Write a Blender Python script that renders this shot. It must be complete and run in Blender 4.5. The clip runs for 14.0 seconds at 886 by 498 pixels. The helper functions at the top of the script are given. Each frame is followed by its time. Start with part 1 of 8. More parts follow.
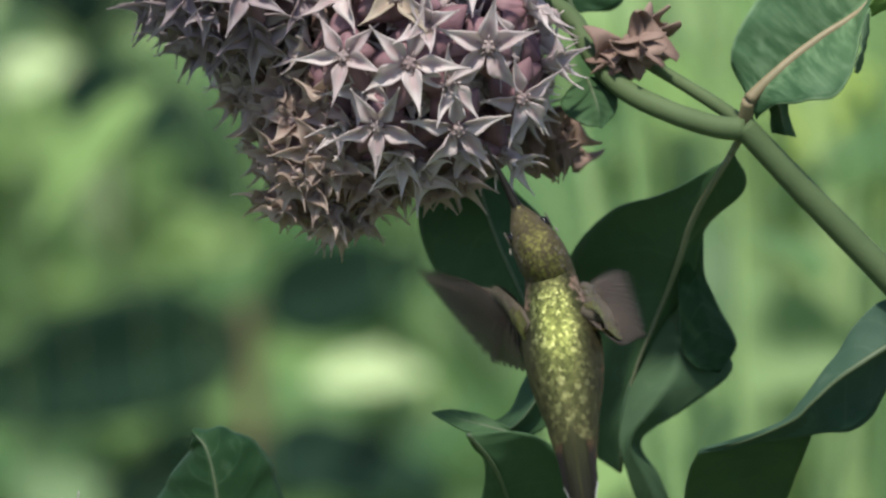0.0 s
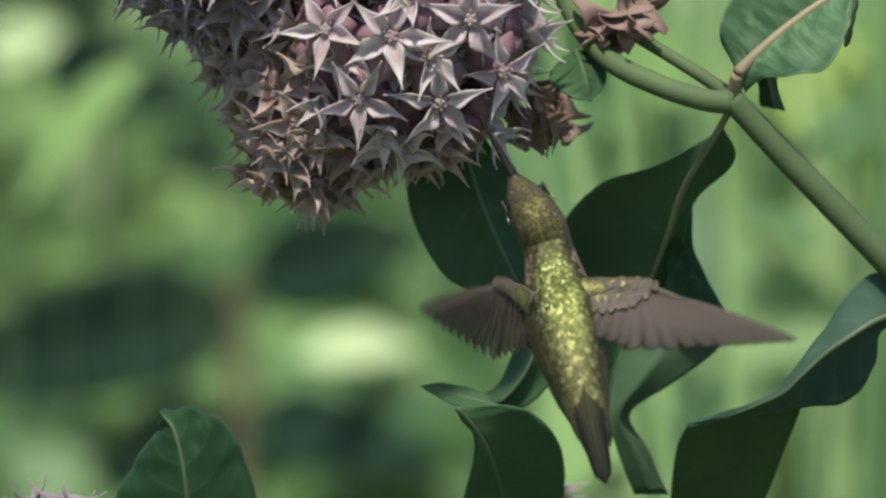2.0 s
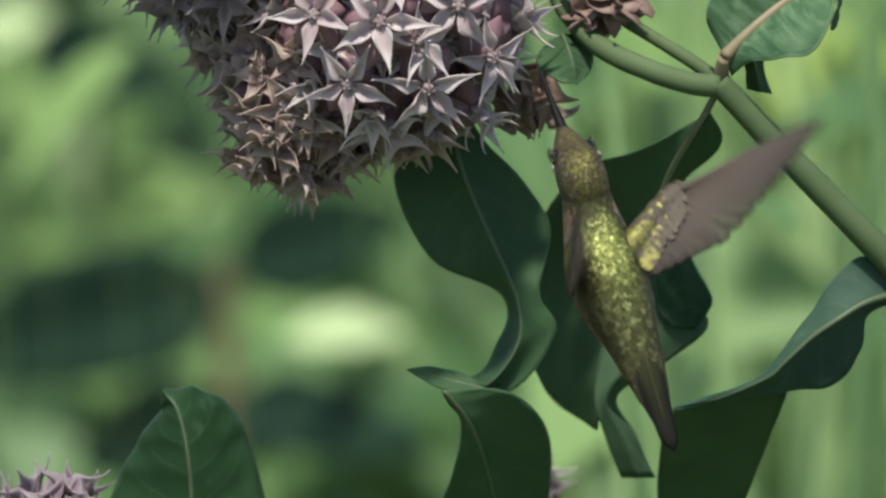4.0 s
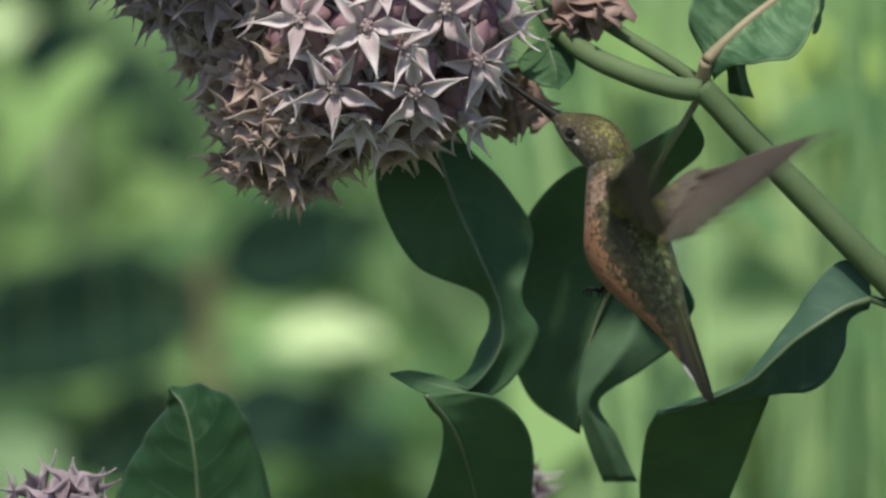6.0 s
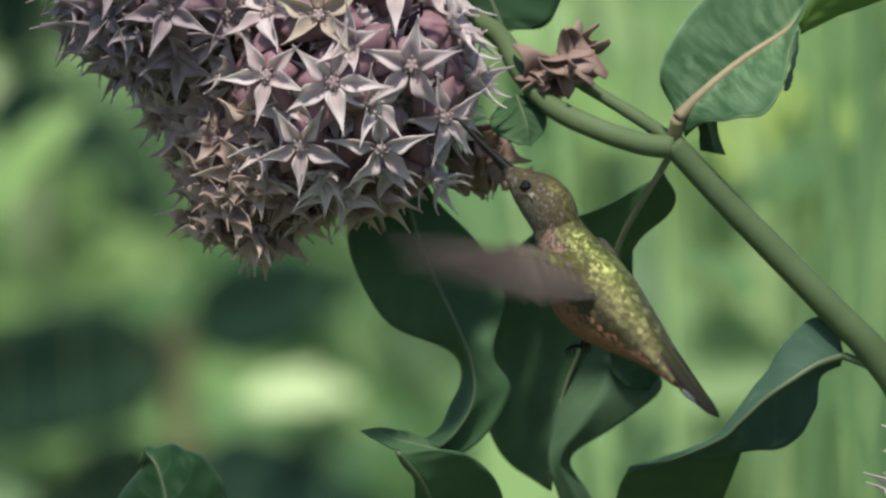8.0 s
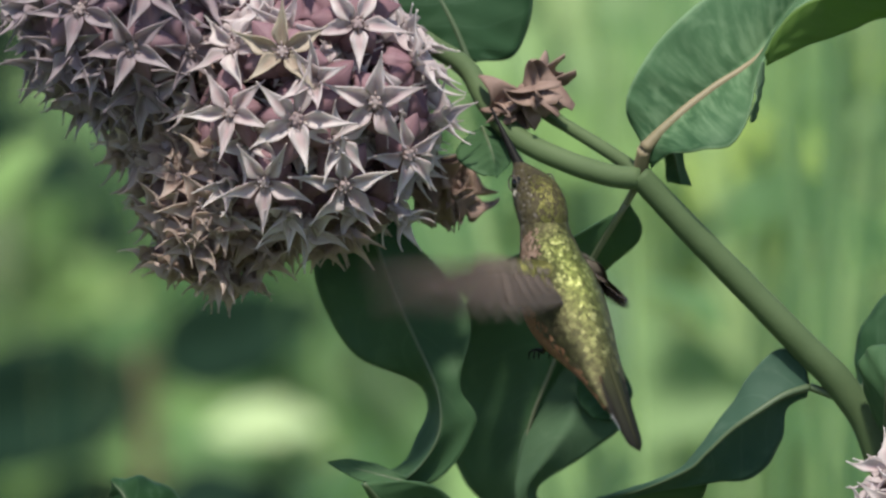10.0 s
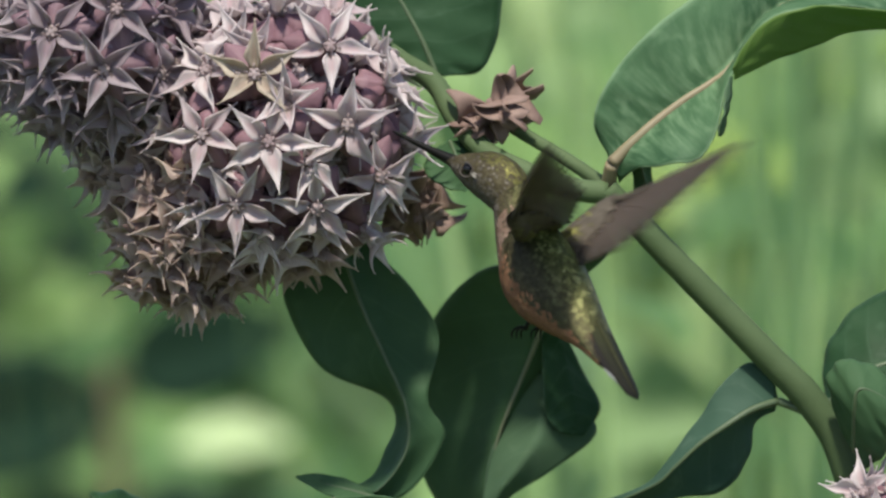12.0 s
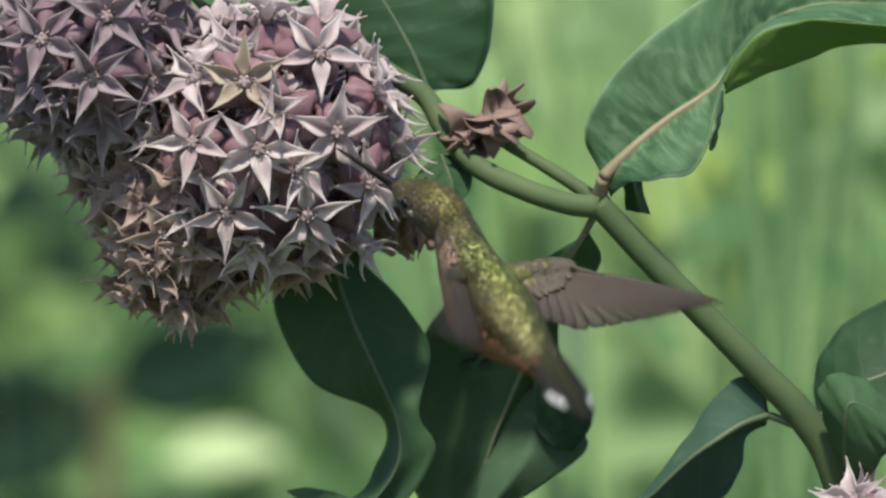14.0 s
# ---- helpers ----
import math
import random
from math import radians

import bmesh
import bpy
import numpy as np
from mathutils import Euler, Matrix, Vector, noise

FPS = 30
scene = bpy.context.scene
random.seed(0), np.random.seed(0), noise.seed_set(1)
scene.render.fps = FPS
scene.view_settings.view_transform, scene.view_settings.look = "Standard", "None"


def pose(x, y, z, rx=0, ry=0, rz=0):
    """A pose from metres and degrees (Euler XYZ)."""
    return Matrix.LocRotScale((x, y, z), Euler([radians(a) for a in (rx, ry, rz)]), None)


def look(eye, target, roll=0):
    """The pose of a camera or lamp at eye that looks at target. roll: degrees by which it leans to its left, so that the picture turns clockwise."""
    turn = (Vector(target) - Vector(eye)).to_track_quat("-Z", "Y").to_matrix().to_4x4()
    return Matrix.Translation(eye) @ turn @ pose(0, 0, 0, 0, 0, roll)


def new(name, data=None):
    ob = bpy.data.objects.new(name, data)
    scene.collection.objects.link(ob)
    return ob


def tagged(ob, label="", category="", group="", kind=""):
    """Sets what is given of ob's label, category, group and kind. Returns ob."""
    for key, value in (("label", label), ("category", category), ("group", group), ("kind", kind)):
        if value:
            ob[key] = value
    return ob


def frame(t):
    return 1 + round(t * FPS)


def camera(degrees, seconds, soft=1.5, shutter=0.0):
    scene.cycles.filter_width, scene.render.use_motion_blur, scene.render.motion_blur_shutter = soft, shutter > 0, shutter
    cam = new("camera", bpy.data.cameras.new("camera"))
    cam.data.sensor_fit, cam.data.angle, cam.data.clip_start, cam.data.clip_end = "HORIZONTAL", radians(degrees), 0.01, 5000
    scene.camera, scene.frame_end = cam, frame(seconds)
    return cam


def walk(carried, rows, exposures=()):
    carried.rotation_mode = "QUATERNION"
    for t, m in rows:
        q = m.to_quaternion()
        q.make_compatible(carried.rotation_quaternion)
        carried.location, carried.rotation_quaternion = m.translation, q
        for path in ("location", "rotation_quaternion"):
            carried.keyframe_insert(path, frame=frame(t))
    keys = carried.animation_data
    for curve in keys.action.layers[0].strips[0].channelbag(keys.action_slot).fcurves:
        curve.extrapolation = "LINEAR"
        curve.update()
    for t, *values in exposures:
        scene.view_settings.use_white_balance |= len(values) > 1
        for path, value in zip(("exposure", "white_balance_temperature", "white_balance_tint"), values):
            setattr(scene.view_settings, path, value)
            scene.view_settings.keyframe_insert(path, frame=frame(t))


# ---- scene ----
U = 0.00014                     # plan unit: 0.14 mm
TILT = 10.0                     # the lens looks down by this angle
REACH = 2.5                     # from the lens to the flower cluster
RIGHT = Vector((1, 0, 0))
UP = Vector((0, math.sin(radians(TILT)), math.cos(radians(TILT))))
AWAY = Vector((0, math.cos(radians(TILT)), -math.sin(radians(TILT))))
MID = Vector((0, 0, 0.95))
EYE = MID - AWAY * REACH


def P(a, b, d=0.0):
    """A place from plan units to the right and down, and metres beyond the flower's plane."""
    k = U * (REACH + d) / REACH
    return MID + RIGHT * ((a - 784) * k) + UP * ((441 - b) * k) + AWAY * d


cam = camera(math.degrees(2 * math.atan(784 * U / REACH)), 14.0, soft=2.5, shutter=0.5)
cam.data.dof.use_dof = True
cam.data.dof.focus_distance = REACH - 0.024
cam.data.dof.aperture_fstop = 15.5
UNIT = math.degrees(U / REACH)


def aim(t, a, b, x=0.0, z=0.0):
    """A row of the camera's walk: turned by a plan units to its left and b up, and shifted by x and z."""
    e = EYE + RIGHT * x + UP * z
    return t, pose(e.x, e.y, e.z, 90 - TILT + b * UNIT, 0, a * UNIT)


walk(cam, [aim(*r) for r in (
    (0, 115, -3), (0.5, 111, -9), (1, 106, -20), (1.5, 102, -35), (2, 95, -50), (2.5, 88, -60), (3, 82, -64), (3.2, 80, -67),
    (5.3, 50, -89), (5.5, 46, -86), (6, 39, -72), (6.5, 27, -52), (7, 16, -26), (7.5, 0, 0), (8, -12, 29), (8.5, -29, 58), (8.7, -35, 66),
    (10.8, -93, 93), (11, -98, 97), (11.5, -116, 101), (12, -130, 110), (12.5, -142, 118), (13, -150, 121), (13.5, -150, 127), (14, -146, 135))])

# ---- light ----
SUN_ELEVATION, SUN_TURN = 65.0, 189.0      # height, and compass turn from +y towards +x
world = bpy.data.worlds.new("sky")
scene.world = world
world.use_nodes = True
sky = world.node_tree.nodes.new("ShaderNodeTexSky")
sky.sky_type, sky.sun_disc = "NISHITA", False
sky.sun_elevation, sky.sun_rotation = radians(SUN_ELEVATION), radians(SUN_TURN)
backing = world.node_tree.nodes["Background"]
backing.inputs["Strength"].default_value = 0.124
world.node_tree.links.new(sky.outputs["Color"], backing.inputs["Color"])
sun = new("sun", bpy.data.lights.new("sun", "SUN"))
sun.data.energy, sun.data.angle, sun.data.color = 4.35, radians(4.0), (1.0, 0.965, 0.84)
toward = Vector((math.sin(radians(SUN_TURN)) * math.cos(radians(SUN_ELEVATION)),
                 math.cos(radians(SUN_TURN)) * math.cos(radians(SUN_ELEVATION)), math.sin(radians(SUN_ELEVATION))))
sun.matrix_world = look(toward * 20, (0, 0, 0))
scene.view_settings.exposure = 0.62


# ---- materials ----
class Nodes:
    """A small writer of node trees."""

    def __init__(self, name, rough=0.5, spec=0.5):
        self.mat = bpy.data.materials.new(name)
        self.mat.use_nodes = True
        self.tree = self.mat.node_tree
        self.out = self.tree.nodes["Material Output"]
        self.main = self.tree.nodes["Principled BSDF"]
        self.main.inputs["Roughness"].default_value = rough
        self.main.inputs["Specular IOR Level"].default_value = spec

    def add(self, kind, **inputs):
        n = self.tree.nodes.new(kind)
        for key, value in inputs.items():
            self.feed(n.inputs[key.replace("_", " ")], value)
        return n

    def feed(self, socket, value):
        if isinstance(value, bpy.types.NodeSocket):
            self.tree.links.new(value, socket)
        else:
            socket.default_value = value

    def math(self, op, a, b=0.0, c=0.0):
        n = self.tree.nodes.new("ShaderNodeMath")
        n.operation = op
        for socket, value in zip(n.inputs, (a, b, c)):
            self.feed(socket, value)
        return n.outputs[0]

    def place(self):
        return self.add("ShaderNodeTexCoord").outputs["Object"]

    def uv(self):
        n = self.add("ShaderNodeSeparateXYZ", Vector=self.add("ShaderNodeTexCoord").outputs["UV"])
        return n.outputs["X"], n.outputs["Y"]

    def noise(self, scale, detail=3.0, vector=None, rough=0.55):
        n = self.add("ShaderNodeTexNoise", Vector=vector or self.place(), Scale=scale, Detail=detail, Roughness=rough)
        return n.outputs["Fac"]

    def ramp(self, fac, *stops):
        n = self.add("ShaderNodeValToRGB", Fac=fac)
        e = n.color_ramp.elements
        while len(e) < len(stops):
            e.new(0.5)
        for stop, (at, colour) in zip(e, stops):
            stop.position, stop.color = at, (*colour, 1)
        return n.outputs["Color"]

    def mix(self, fac, a, b, how="MIX"):
        n = self.add("ShaderNodeMix")
        n.data_type, n.blend_type = "RGBA", how
        self.feed(n.inputs[0], fac)
        for socket, value in ((n.inputs[6], a), (n.inputs[7], b)):
            self.feed(socket, value if isinstance(value, bpy.types.NodeSocket) else (*value, 1))
        return n.outputs[2]

    def random(self):
        return self.add("ShaderNodeObjectInfo").outputs["Random"]

    def island(self):
        return self.add("ShaderNodeNewGeometry").outputs["Random Per Island"]

    def bump(self, height, strength, distance=0.001):
        n = self.add("ShaderNodeBump", Height=height, Strength=strength, Distance=distance)
        self.feed(self.main.inputs["Normal"], n.outputs["Normal"])

    def colour(self, value):
        self.feed(self.main.inputs["Base Color"], value)

    def thin(self, share, colour):
        """Lets some light through a leaf or petal."""
        t = self.add("ShaderNodeBsdfTranslucent")
        self.feed(t.inputs["Color"], (*colour[:3], 1))
        m = self.add("ShaderNodeMixShader", Fac=share)
        self.tree.links.new(self.main.outputs[0], m.inputs[1])
        self.tree.links.new(t.outputs[0], m.inputs[2])
        self.tree.links.new(m.outputs[0], self.out.inputs["Surface"])


def leaf_material(name, dark, light, vein, rough, through_colour, share=0.25, veins=6.5, lines=0.36, mottle=0.0):
    n = Nodes(name, rough, 0.11)
    across, along = n.uv()
    width = n.math("ABSOLUTE", across)
    # side veins: arcs that leave the midrib and bend towards the tip
    phase = n.math("SUBTRACT", n.math("MULTIPLY", along, veins), n.math("MULTIPLY", n.math("POWER", width, 1.5), 1.3))
    phase = n.math("ADD", phase, n.math("MULTIPLY", n.noise(45, 2), 0.9))
    line = n.math("ABSOLUTE", n.math("SUBTRACT", n.math("FRACT", phase), 0.5))
    thin = n.math("SMOOTH_MIN", n.math("MULTIPLY", n.math("SUBTRACT", 0.5, line), 14.0), 1.0, 0.3)
    vein_fac = n.math("MULTIPLY", n.math("SUBTRACT", 1.0, thin), n.math("SUBTRACT", 1.0, n.math("MULTIPLY", width, 0.7)))
    vein_fac = n.math("MAXIMUM", vein_fac, 0.0)
    base = n.ramp(n.noise(38, 5), (0.34, dark), (0.66, light))
    fine = n.noise(700, 3)
    base = n.mix(n.math("MULTIPLY", fine, 0.25), base, light)
    blot = n.ramp(n.noise(140, 2), (0.6, (0, 0, 0)), (0.72, (1, 1, 1)))
    base = n.mix(n.math("MULTIPLY", blot, 0.32), base, vein)
    base = n.mix(n.math("MULTIPLY", vein_fac, lines), base, vein)
    if mottle:              # pale streaks between the veins, fading away from the midrib
        pale = n.noise(1.0, 3, n.add("ShaderNodeCombineXYZ", X=n.math("MULTIPLY", phase, 2.6), Y=n.math("MULTIPLY", across, 2.2)).outputs[0])
        near = n.math("POWER", n.math("SUBTRACT", 1.0, n.math("MINIMUM", width, 1.0)), 0.7)
        base = n.mix(n.math("MULTIPLY", n.math("MULTIPLY", n.ramp(pale, (0.42, (0, 0, 0)), (0.68, (1, 1, 1))), near), mottle), base, vein)
    rim = n.ramp(n.math("ADD", width, n.math("MULTIPLY", n.noise(90, 2), 0.03)), (0.965, (0, 0, 0)), (1.0, (1, 1, 1)))
    n.colour(n.mix(n.math("MULTIPLY", rim, 0.7), base, vein))
    n.feed(n.main.inputs["Roughness"], n.math("ADD", rough - 0.1, n.math("MULTIPLY", n.noise(250, 4), 0.25)))
    puff = n.math("MULTIPLY", n.math("COSINE", n.math("MULTIPLY", phase, 6.2832)), 0.5)
    n.bump(n.math("ADD", puff, n.math("MULTIPLY", fine, 0.5)), 0.14, 0.0009)
    n.thin(share, through_colour)
    return n.mat


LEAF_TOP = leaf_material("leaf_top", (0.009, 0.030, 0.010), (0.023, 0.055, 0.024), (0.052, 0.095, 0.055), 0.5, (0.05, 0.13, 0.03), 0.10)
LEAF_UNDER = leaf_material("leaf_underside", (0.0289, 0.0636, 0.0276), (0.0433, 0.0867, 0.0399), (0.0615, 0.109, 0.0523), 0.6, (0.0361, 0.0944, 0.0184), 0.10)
# lighter leaf copy for the upper leaf: its sunlight is in the colour
LEAF_LIT = leaf_material("leaf_lit", (0.030, 0.075, 0.036), (0.078, 0.150, 0.074), (0.19, 0.29, 0.165), 0.5, (0.075, 0.16, 0.040), 0.25, 13.0, 0.16, 0.7)
# underside of that leaf, brightened in colour for bounced light
LEAF_LIT_UNDER = leaf_material("leaf_lit_underside", (0.080, 0.150, 0.034), (0.112, 0.195, 0.048), (0.15, 0.21, 0.08), 0.5, (0.17, 0.32, 0.05), 0.36)
# pale underside, lightened further in colour for the sky it catches
LEAF_PALE = leaf_material("leaf_lit_pale_underside", (0.045, 0.085, 0.044), (0.066, 0.112, 0.062), (0.095, 0.145, 0.085), 0.6, (0.06, 0.15, 0.04), 0.2)
# leaf top tinted bluish, the skylight put into its colour
LEAF_SKY = leaf_material("leaf_skylit_tint", (0.024, 0.055, 0.036), (0.042, 0.080, 0.055), (0.075, 0.118, 0.085), 0.62, (0.04, 0.11, 0.03), 0.12)
# far leaves as shaded and sunlit copies, the light put into their colours
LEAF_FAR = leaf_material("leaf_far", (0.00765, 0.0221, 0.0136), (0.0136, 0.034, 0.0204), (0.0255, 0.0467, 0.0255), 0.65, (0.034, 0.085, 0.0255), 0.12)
LEAF_PAINTED_GLARE = leaf_material("leaf_painted_glare", (0.44, 0.56, 0.29), (0.56, 0.67, 0.38), (0.38, 0.49, 0.26), 0.4, (0.2, 0.36, 0.1), 0.3)
LEAF_PAINTED_SUN = leaf_material("leaf_painted_sun", (0.286, 0.383, 0.162), (0.403, 0.51, 0.245), (0.21, 0.272, 0.123), 0.5, (0.126, 0.255, 0.0408), 0.35)


def plain_material(name, dark, light, rough, scale=120.0, fine=900.0, relief=0.2, share=0.0, spec=0.4, isle=False):
    n = Nodes(name, rough, spec)
    fac = n.math("ADD", n.math("MULTIPLY", n.noise(scale, 4), 0.65), n.math("MULTIPLY", n.island() if isle else n.random(), 0.35))
    base = n.ramp(fac, (0.3, dark), (0.72, light))
    grain = n.noise(fine, 3)
    n.colour(n.mix(n.math("MULTIPLY", grain, 0.3), base, [0.5 * (p + q) * 1.25 for p, q in zip(dark, light)]))
    n.bump(grain, relief, 0.0004)
    if share:
        n.thin(share, (*light, 1))
    return n.mat


STEM = plain_material("stem_green", (0.048, 0.074, 0.031), (0.074, 0.106, 0.048), 0.72, 90, spec=0.2)
RIB = plain_material("midrib", (0.0429, 0.0663, 0.0312), (0.0663, 0.0936, 0.0468), 0.55)
RIB_PALE = plain_material("midrib_pale", (0.075, 0.088, 0.050), (0.125, 0.135, 0.080), 0.55)
RIB_PINK = plain_material("midrib_pink", (0.13, 0.115, 0.06), (0.215, 0.165, 0.105), 0.55, 160)


def petal_material(name, dark, light, blush, share=0.40, hollow=0.7):
    n = Nodes(name, 0.6, 0.3)
    across, along = n.uv()
    base = n.ramp(n.math("ADD", n.math("MULTIPLY", n.noise(260, 4), 0.6), n.math("MULTIPLY", n.random(), 0.4)), (0.3, dark), (0.7, light))
    streak = n.noise(1.0, 3, n.add("ShaderNodeCombineXYZ", X=n.math("MULTIPLY", across, 9.0), Y=n.math("MULTIPLY", along, 1.2), Z=n.random()).outputs[0])
    base = n.mix(n.math("MULTIPLY", n.ramp(streak, (0.45, (0, 0, 0)), (0.65, (1, 1, 1))), 0.45), base, blush)
    # the hollow of the hood is tinted along its middle
    mid = n.ramp(n.math("ABSOLUTE", n.math("MULTIPLY", n.math("SUBTRACT", along, 0.34), 4.0)), (0.35, (1, 1, 1)), (0.95, (0, 0, 0)))
    core = n.ramp(n.math("ABSOLUTE", across), (0.1, (1, 1, 1)), (0.6, (0, 0, 0)))
    base = n.mix(n.math("MULTIPLY", n.math("MULTIPLY", mid, core), hollow), base, blush)
    n.colour(base)
    n.bump(n.math("ADD", streak, n.math("MULTIPLY", n.noise(1500, 2), 0.5)), 0.3, 0.0006)
    n.thin(share, light)
    return n.mat


HOOD = petal_material("hood_mauve", (0.48, 0.40, 0.415), (0.71, 0.65, 0.645), (0.41, 0.27, 0.295), 0.48)
HOOD_PURPLE = petal_material("hood_purple", (0.30, 0.235, 0.265), (0.43, 0.37, 0.395), (0.23, 0.15, 0.18), 0.48)
HOOD_OLD = petal_material("hood_fading", (0.37, 0.28, 0.25), (0.55, 0.455, 0.41), (0.27, 0.16, 0.14), 0.5)
HOOD_YELLOW = petal_material("hood_yellowed", (0.37, 0.305, 0.245), (0.49, 0.42, 0.345), (0.30, 0.21, 0.17))
LOBE = petal_material("lobe_rose", (0.197, 0.106, 0.126), (0.291, 0.176, 0.203), (0.167, 0.0779, 0.101), 0.3, 0.2)
LOBE_PURPLE = petal_material("lobe_mauve", (0.19, 0.115, 0.14), (0.29, 0.19, 0.22), (0.15, 0.075, 0.10), 0.3, 0.2)
LOBE_OLD = petal_material("lobe_fading", (0.142, 0.0859, 0.079), (0.218, 0.142, 0.126), (0.112, 0.0557, 0.0527), 0.25, 0.2)
CROWN = petal_material("crown_pale", (0.36, 0.27, 0.28), (0.48, 0.39, 0.39), (0.12, 0.075, 0.075))
PEDICEL = plain_material("pedicel", (0.156, 0.101, 0.078), (0.234, 0.187, 0.117), 0.6)
WITHERED = plain_material("withered_petal", (0.18, 0.115, 0.095), (0.31, 0.215, 0.18), 0.7, 300, relief=0.5, share=0.3)


# plumage
def plume_material(name, dark, mid, light, rough, metal=0.0, share=0.0):
    n = Nodes(name, rough, 0.12)
    n.main.inputs["Metallic"].default_value = metal
    fac = n.math("ADD", n.math("MULTIPLY", n.island(), 0.45), n.math("MULTIPLY", n.noise(120, 2), 0.55))
    across, along = n.uv()
    # each small feather is dusky at its root and rim and bright in between
    web = n.ramp(along, (0.10, (0, 0, 0)), (0.45, (1, 1, 1)), (0.78, (1, 1, 1)), (1.0, (0.25, 0.25, 0.25)))
    tint = n.ramp(fac, (0.2, dark), (0.5, mid), (0.8, light))
    n.colour(n.mix(n.math("MULTIPLY", n.math("SUBTRACT", 1.0, web), 0.55), tint, [0.6 * v for v in dark]))
    barbs = n.noise(1.0, 2, n.add("ShaderNodeCombineXYZ", X=n.math("MULTIPLY", across, 7.0), Y=n.math("MULTIPLY", along, 2.0), Z=n.island()).outputs[0])
    n.bump(barbs, 0.4, 0.0003)
    n.feed(n.main.inputs["Roughness"], n.math("ADD", rough - 0.06, n.math("MULTIPLY", n.island(), 0.12)))
    if share:
        n.thin(share, mid)
    return n.mat


def back_material(name):
    """Scaly back feathers: gold-green along the spine with its sheen painted in, bronze towards the flanks, olive over
    the rump.
    """
    n = Nodes(name, 0.40, 0.2)
    n.main.inputs["Metallic"].default_value = 0.55
    spot = n.add("ShaderNodeSeparateXYZ", Vector=n.place())
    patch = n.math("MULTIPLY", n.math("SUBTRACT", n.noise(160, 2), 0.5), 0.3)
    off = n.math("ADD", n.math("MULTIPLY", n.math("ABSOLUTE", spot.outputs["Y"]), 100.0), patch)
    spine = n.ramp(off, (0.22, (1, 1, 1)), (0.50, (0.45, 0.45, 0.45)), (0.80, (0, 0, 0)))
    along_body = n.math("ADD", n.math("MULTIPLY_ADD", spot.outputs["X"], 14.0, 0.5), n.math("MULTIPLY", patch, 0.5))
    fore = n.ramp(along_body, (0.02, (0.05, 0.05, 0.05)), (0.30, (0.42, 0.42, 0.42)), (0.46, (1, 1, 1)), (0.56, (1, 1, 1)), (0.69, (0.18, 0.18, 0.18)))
    # gold plumage; the bright sheen along the spine is put into the colour too
    gold_sheen = n.math("MULTIPLY", spine, fore)
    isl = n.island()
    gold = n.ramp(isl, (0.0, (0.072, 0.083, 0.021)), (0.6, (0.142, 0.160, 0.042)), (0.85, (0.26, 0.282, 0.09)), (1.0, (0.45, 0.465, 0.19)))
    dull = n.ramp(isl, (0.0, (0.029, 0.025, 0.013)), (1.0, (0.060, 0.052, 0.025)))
    tint = n.mix(gold_sheen, dull, gold)
    across, along = n.uv()
    web = n.ramp(along, (0.10, (0, 0, 0)), (0.45, (1, 1, 1)), (0.78, (1, 1, 1)), (1.0, (0.2, 0.2, 0.2)))
    n.colour(n.mix(n.math("MULTIPLY", n.math("SUBTRACT", 1.0, web), 0.6), tint, (0.022, 0.020, 0.009)))
    barbs = n.noise(1.0, 2, n.add("ShaderNodeCombineXYZ", X=n.math("MULTIPLY", across, 7.0), Y=n.math("MULTIPLY", along, 2.0), Z=isl).outputs[0])
    n.bump(barbs, 0.4, 0.0003)
    return n.mat


def vane_material(name, *stops, share=0.25, rough=0.55, sheer=0.0, spec=0.18, rim=0.6):
    """A flight feather, coloured along its length, with fine barbs and a paler shaft."""
    n = Nodes(name, rough, spec)
    across, along = n.uv()
    wob = n.math("ADD", along, n.math("MULTIPLY", n.math("SUBTRACT", n.noise(500, 2), 0.5), 0.08))
    base = n.ramp(wob, *stops)
    barbs = n.add("ShaderNodeTexWave", Vector=n.add("ShaderNodeCombineXYZ", X=n.math("MULTIPLY", n.math("ABSOLUTE", across), 1.2), Y=n.math("MULTIPLY", along, 9.0)).outputs[0],
                  Scale=2.5, Distortion=1.5).outputs["Fac"]
    base = n.mix(n.math("MULTIPLY", barbs, 0.1), base, (0.03, 0.025, 0.02))
    edge = n.ramp(n.math("ABSOLUTE", across), (0.75, (0, 0, 0)), (1.0, (1, 1, 1)))
    base = n.mix(n.math("MULTIPLY", edge, rim), base, (0.014, 0.012, 0.011))
    shaft = n.ramp(n.math("ABSOLUTE", across), (0.05, (1, 1, 1)), (0.16, (0, 0, 0)))
    n.colour(n.mix(n.math("MULTIPLY", shaft, 0.35), base, (0.12, 0.10, 0.085) if sheer else (0.03, 0.026, 0.02)))
    n.bump(barbs, 0.25, 0.0003)
    n.thin(share, stops[0][1])
    if sheer:               # the open web lets some of what lies behind show through
        m = n.add("ShaderNodeMixShader", Fac=sheer)
        n.tree.links.new(n.out.inputs["Surface"].links[0].from_socket, m.inputs[1])
        n.tree.links.new(n.add("ShaderNodeBsdfTransparent").outputs[0], m.inputs[2])
        n.tree.links.new(m.outputs[0], n.out.inputs["Surface"])
    return n.mat


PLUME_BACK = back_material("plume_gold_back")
PLUME_GREEN = plume_material("plume_gold_green", (0.066, 0.062, 0.020), (0.110, 0.104, 0.032), (0.19, 0.18, 0.06), 0.38, 0.5)
PLUME_BRONZE = plume_material("plume_bronze", (0.042, 0.034, 0.019), (0.060, 0.049, 0.027), (0.086, 0.072, 0.038), 0.5, 0.2)
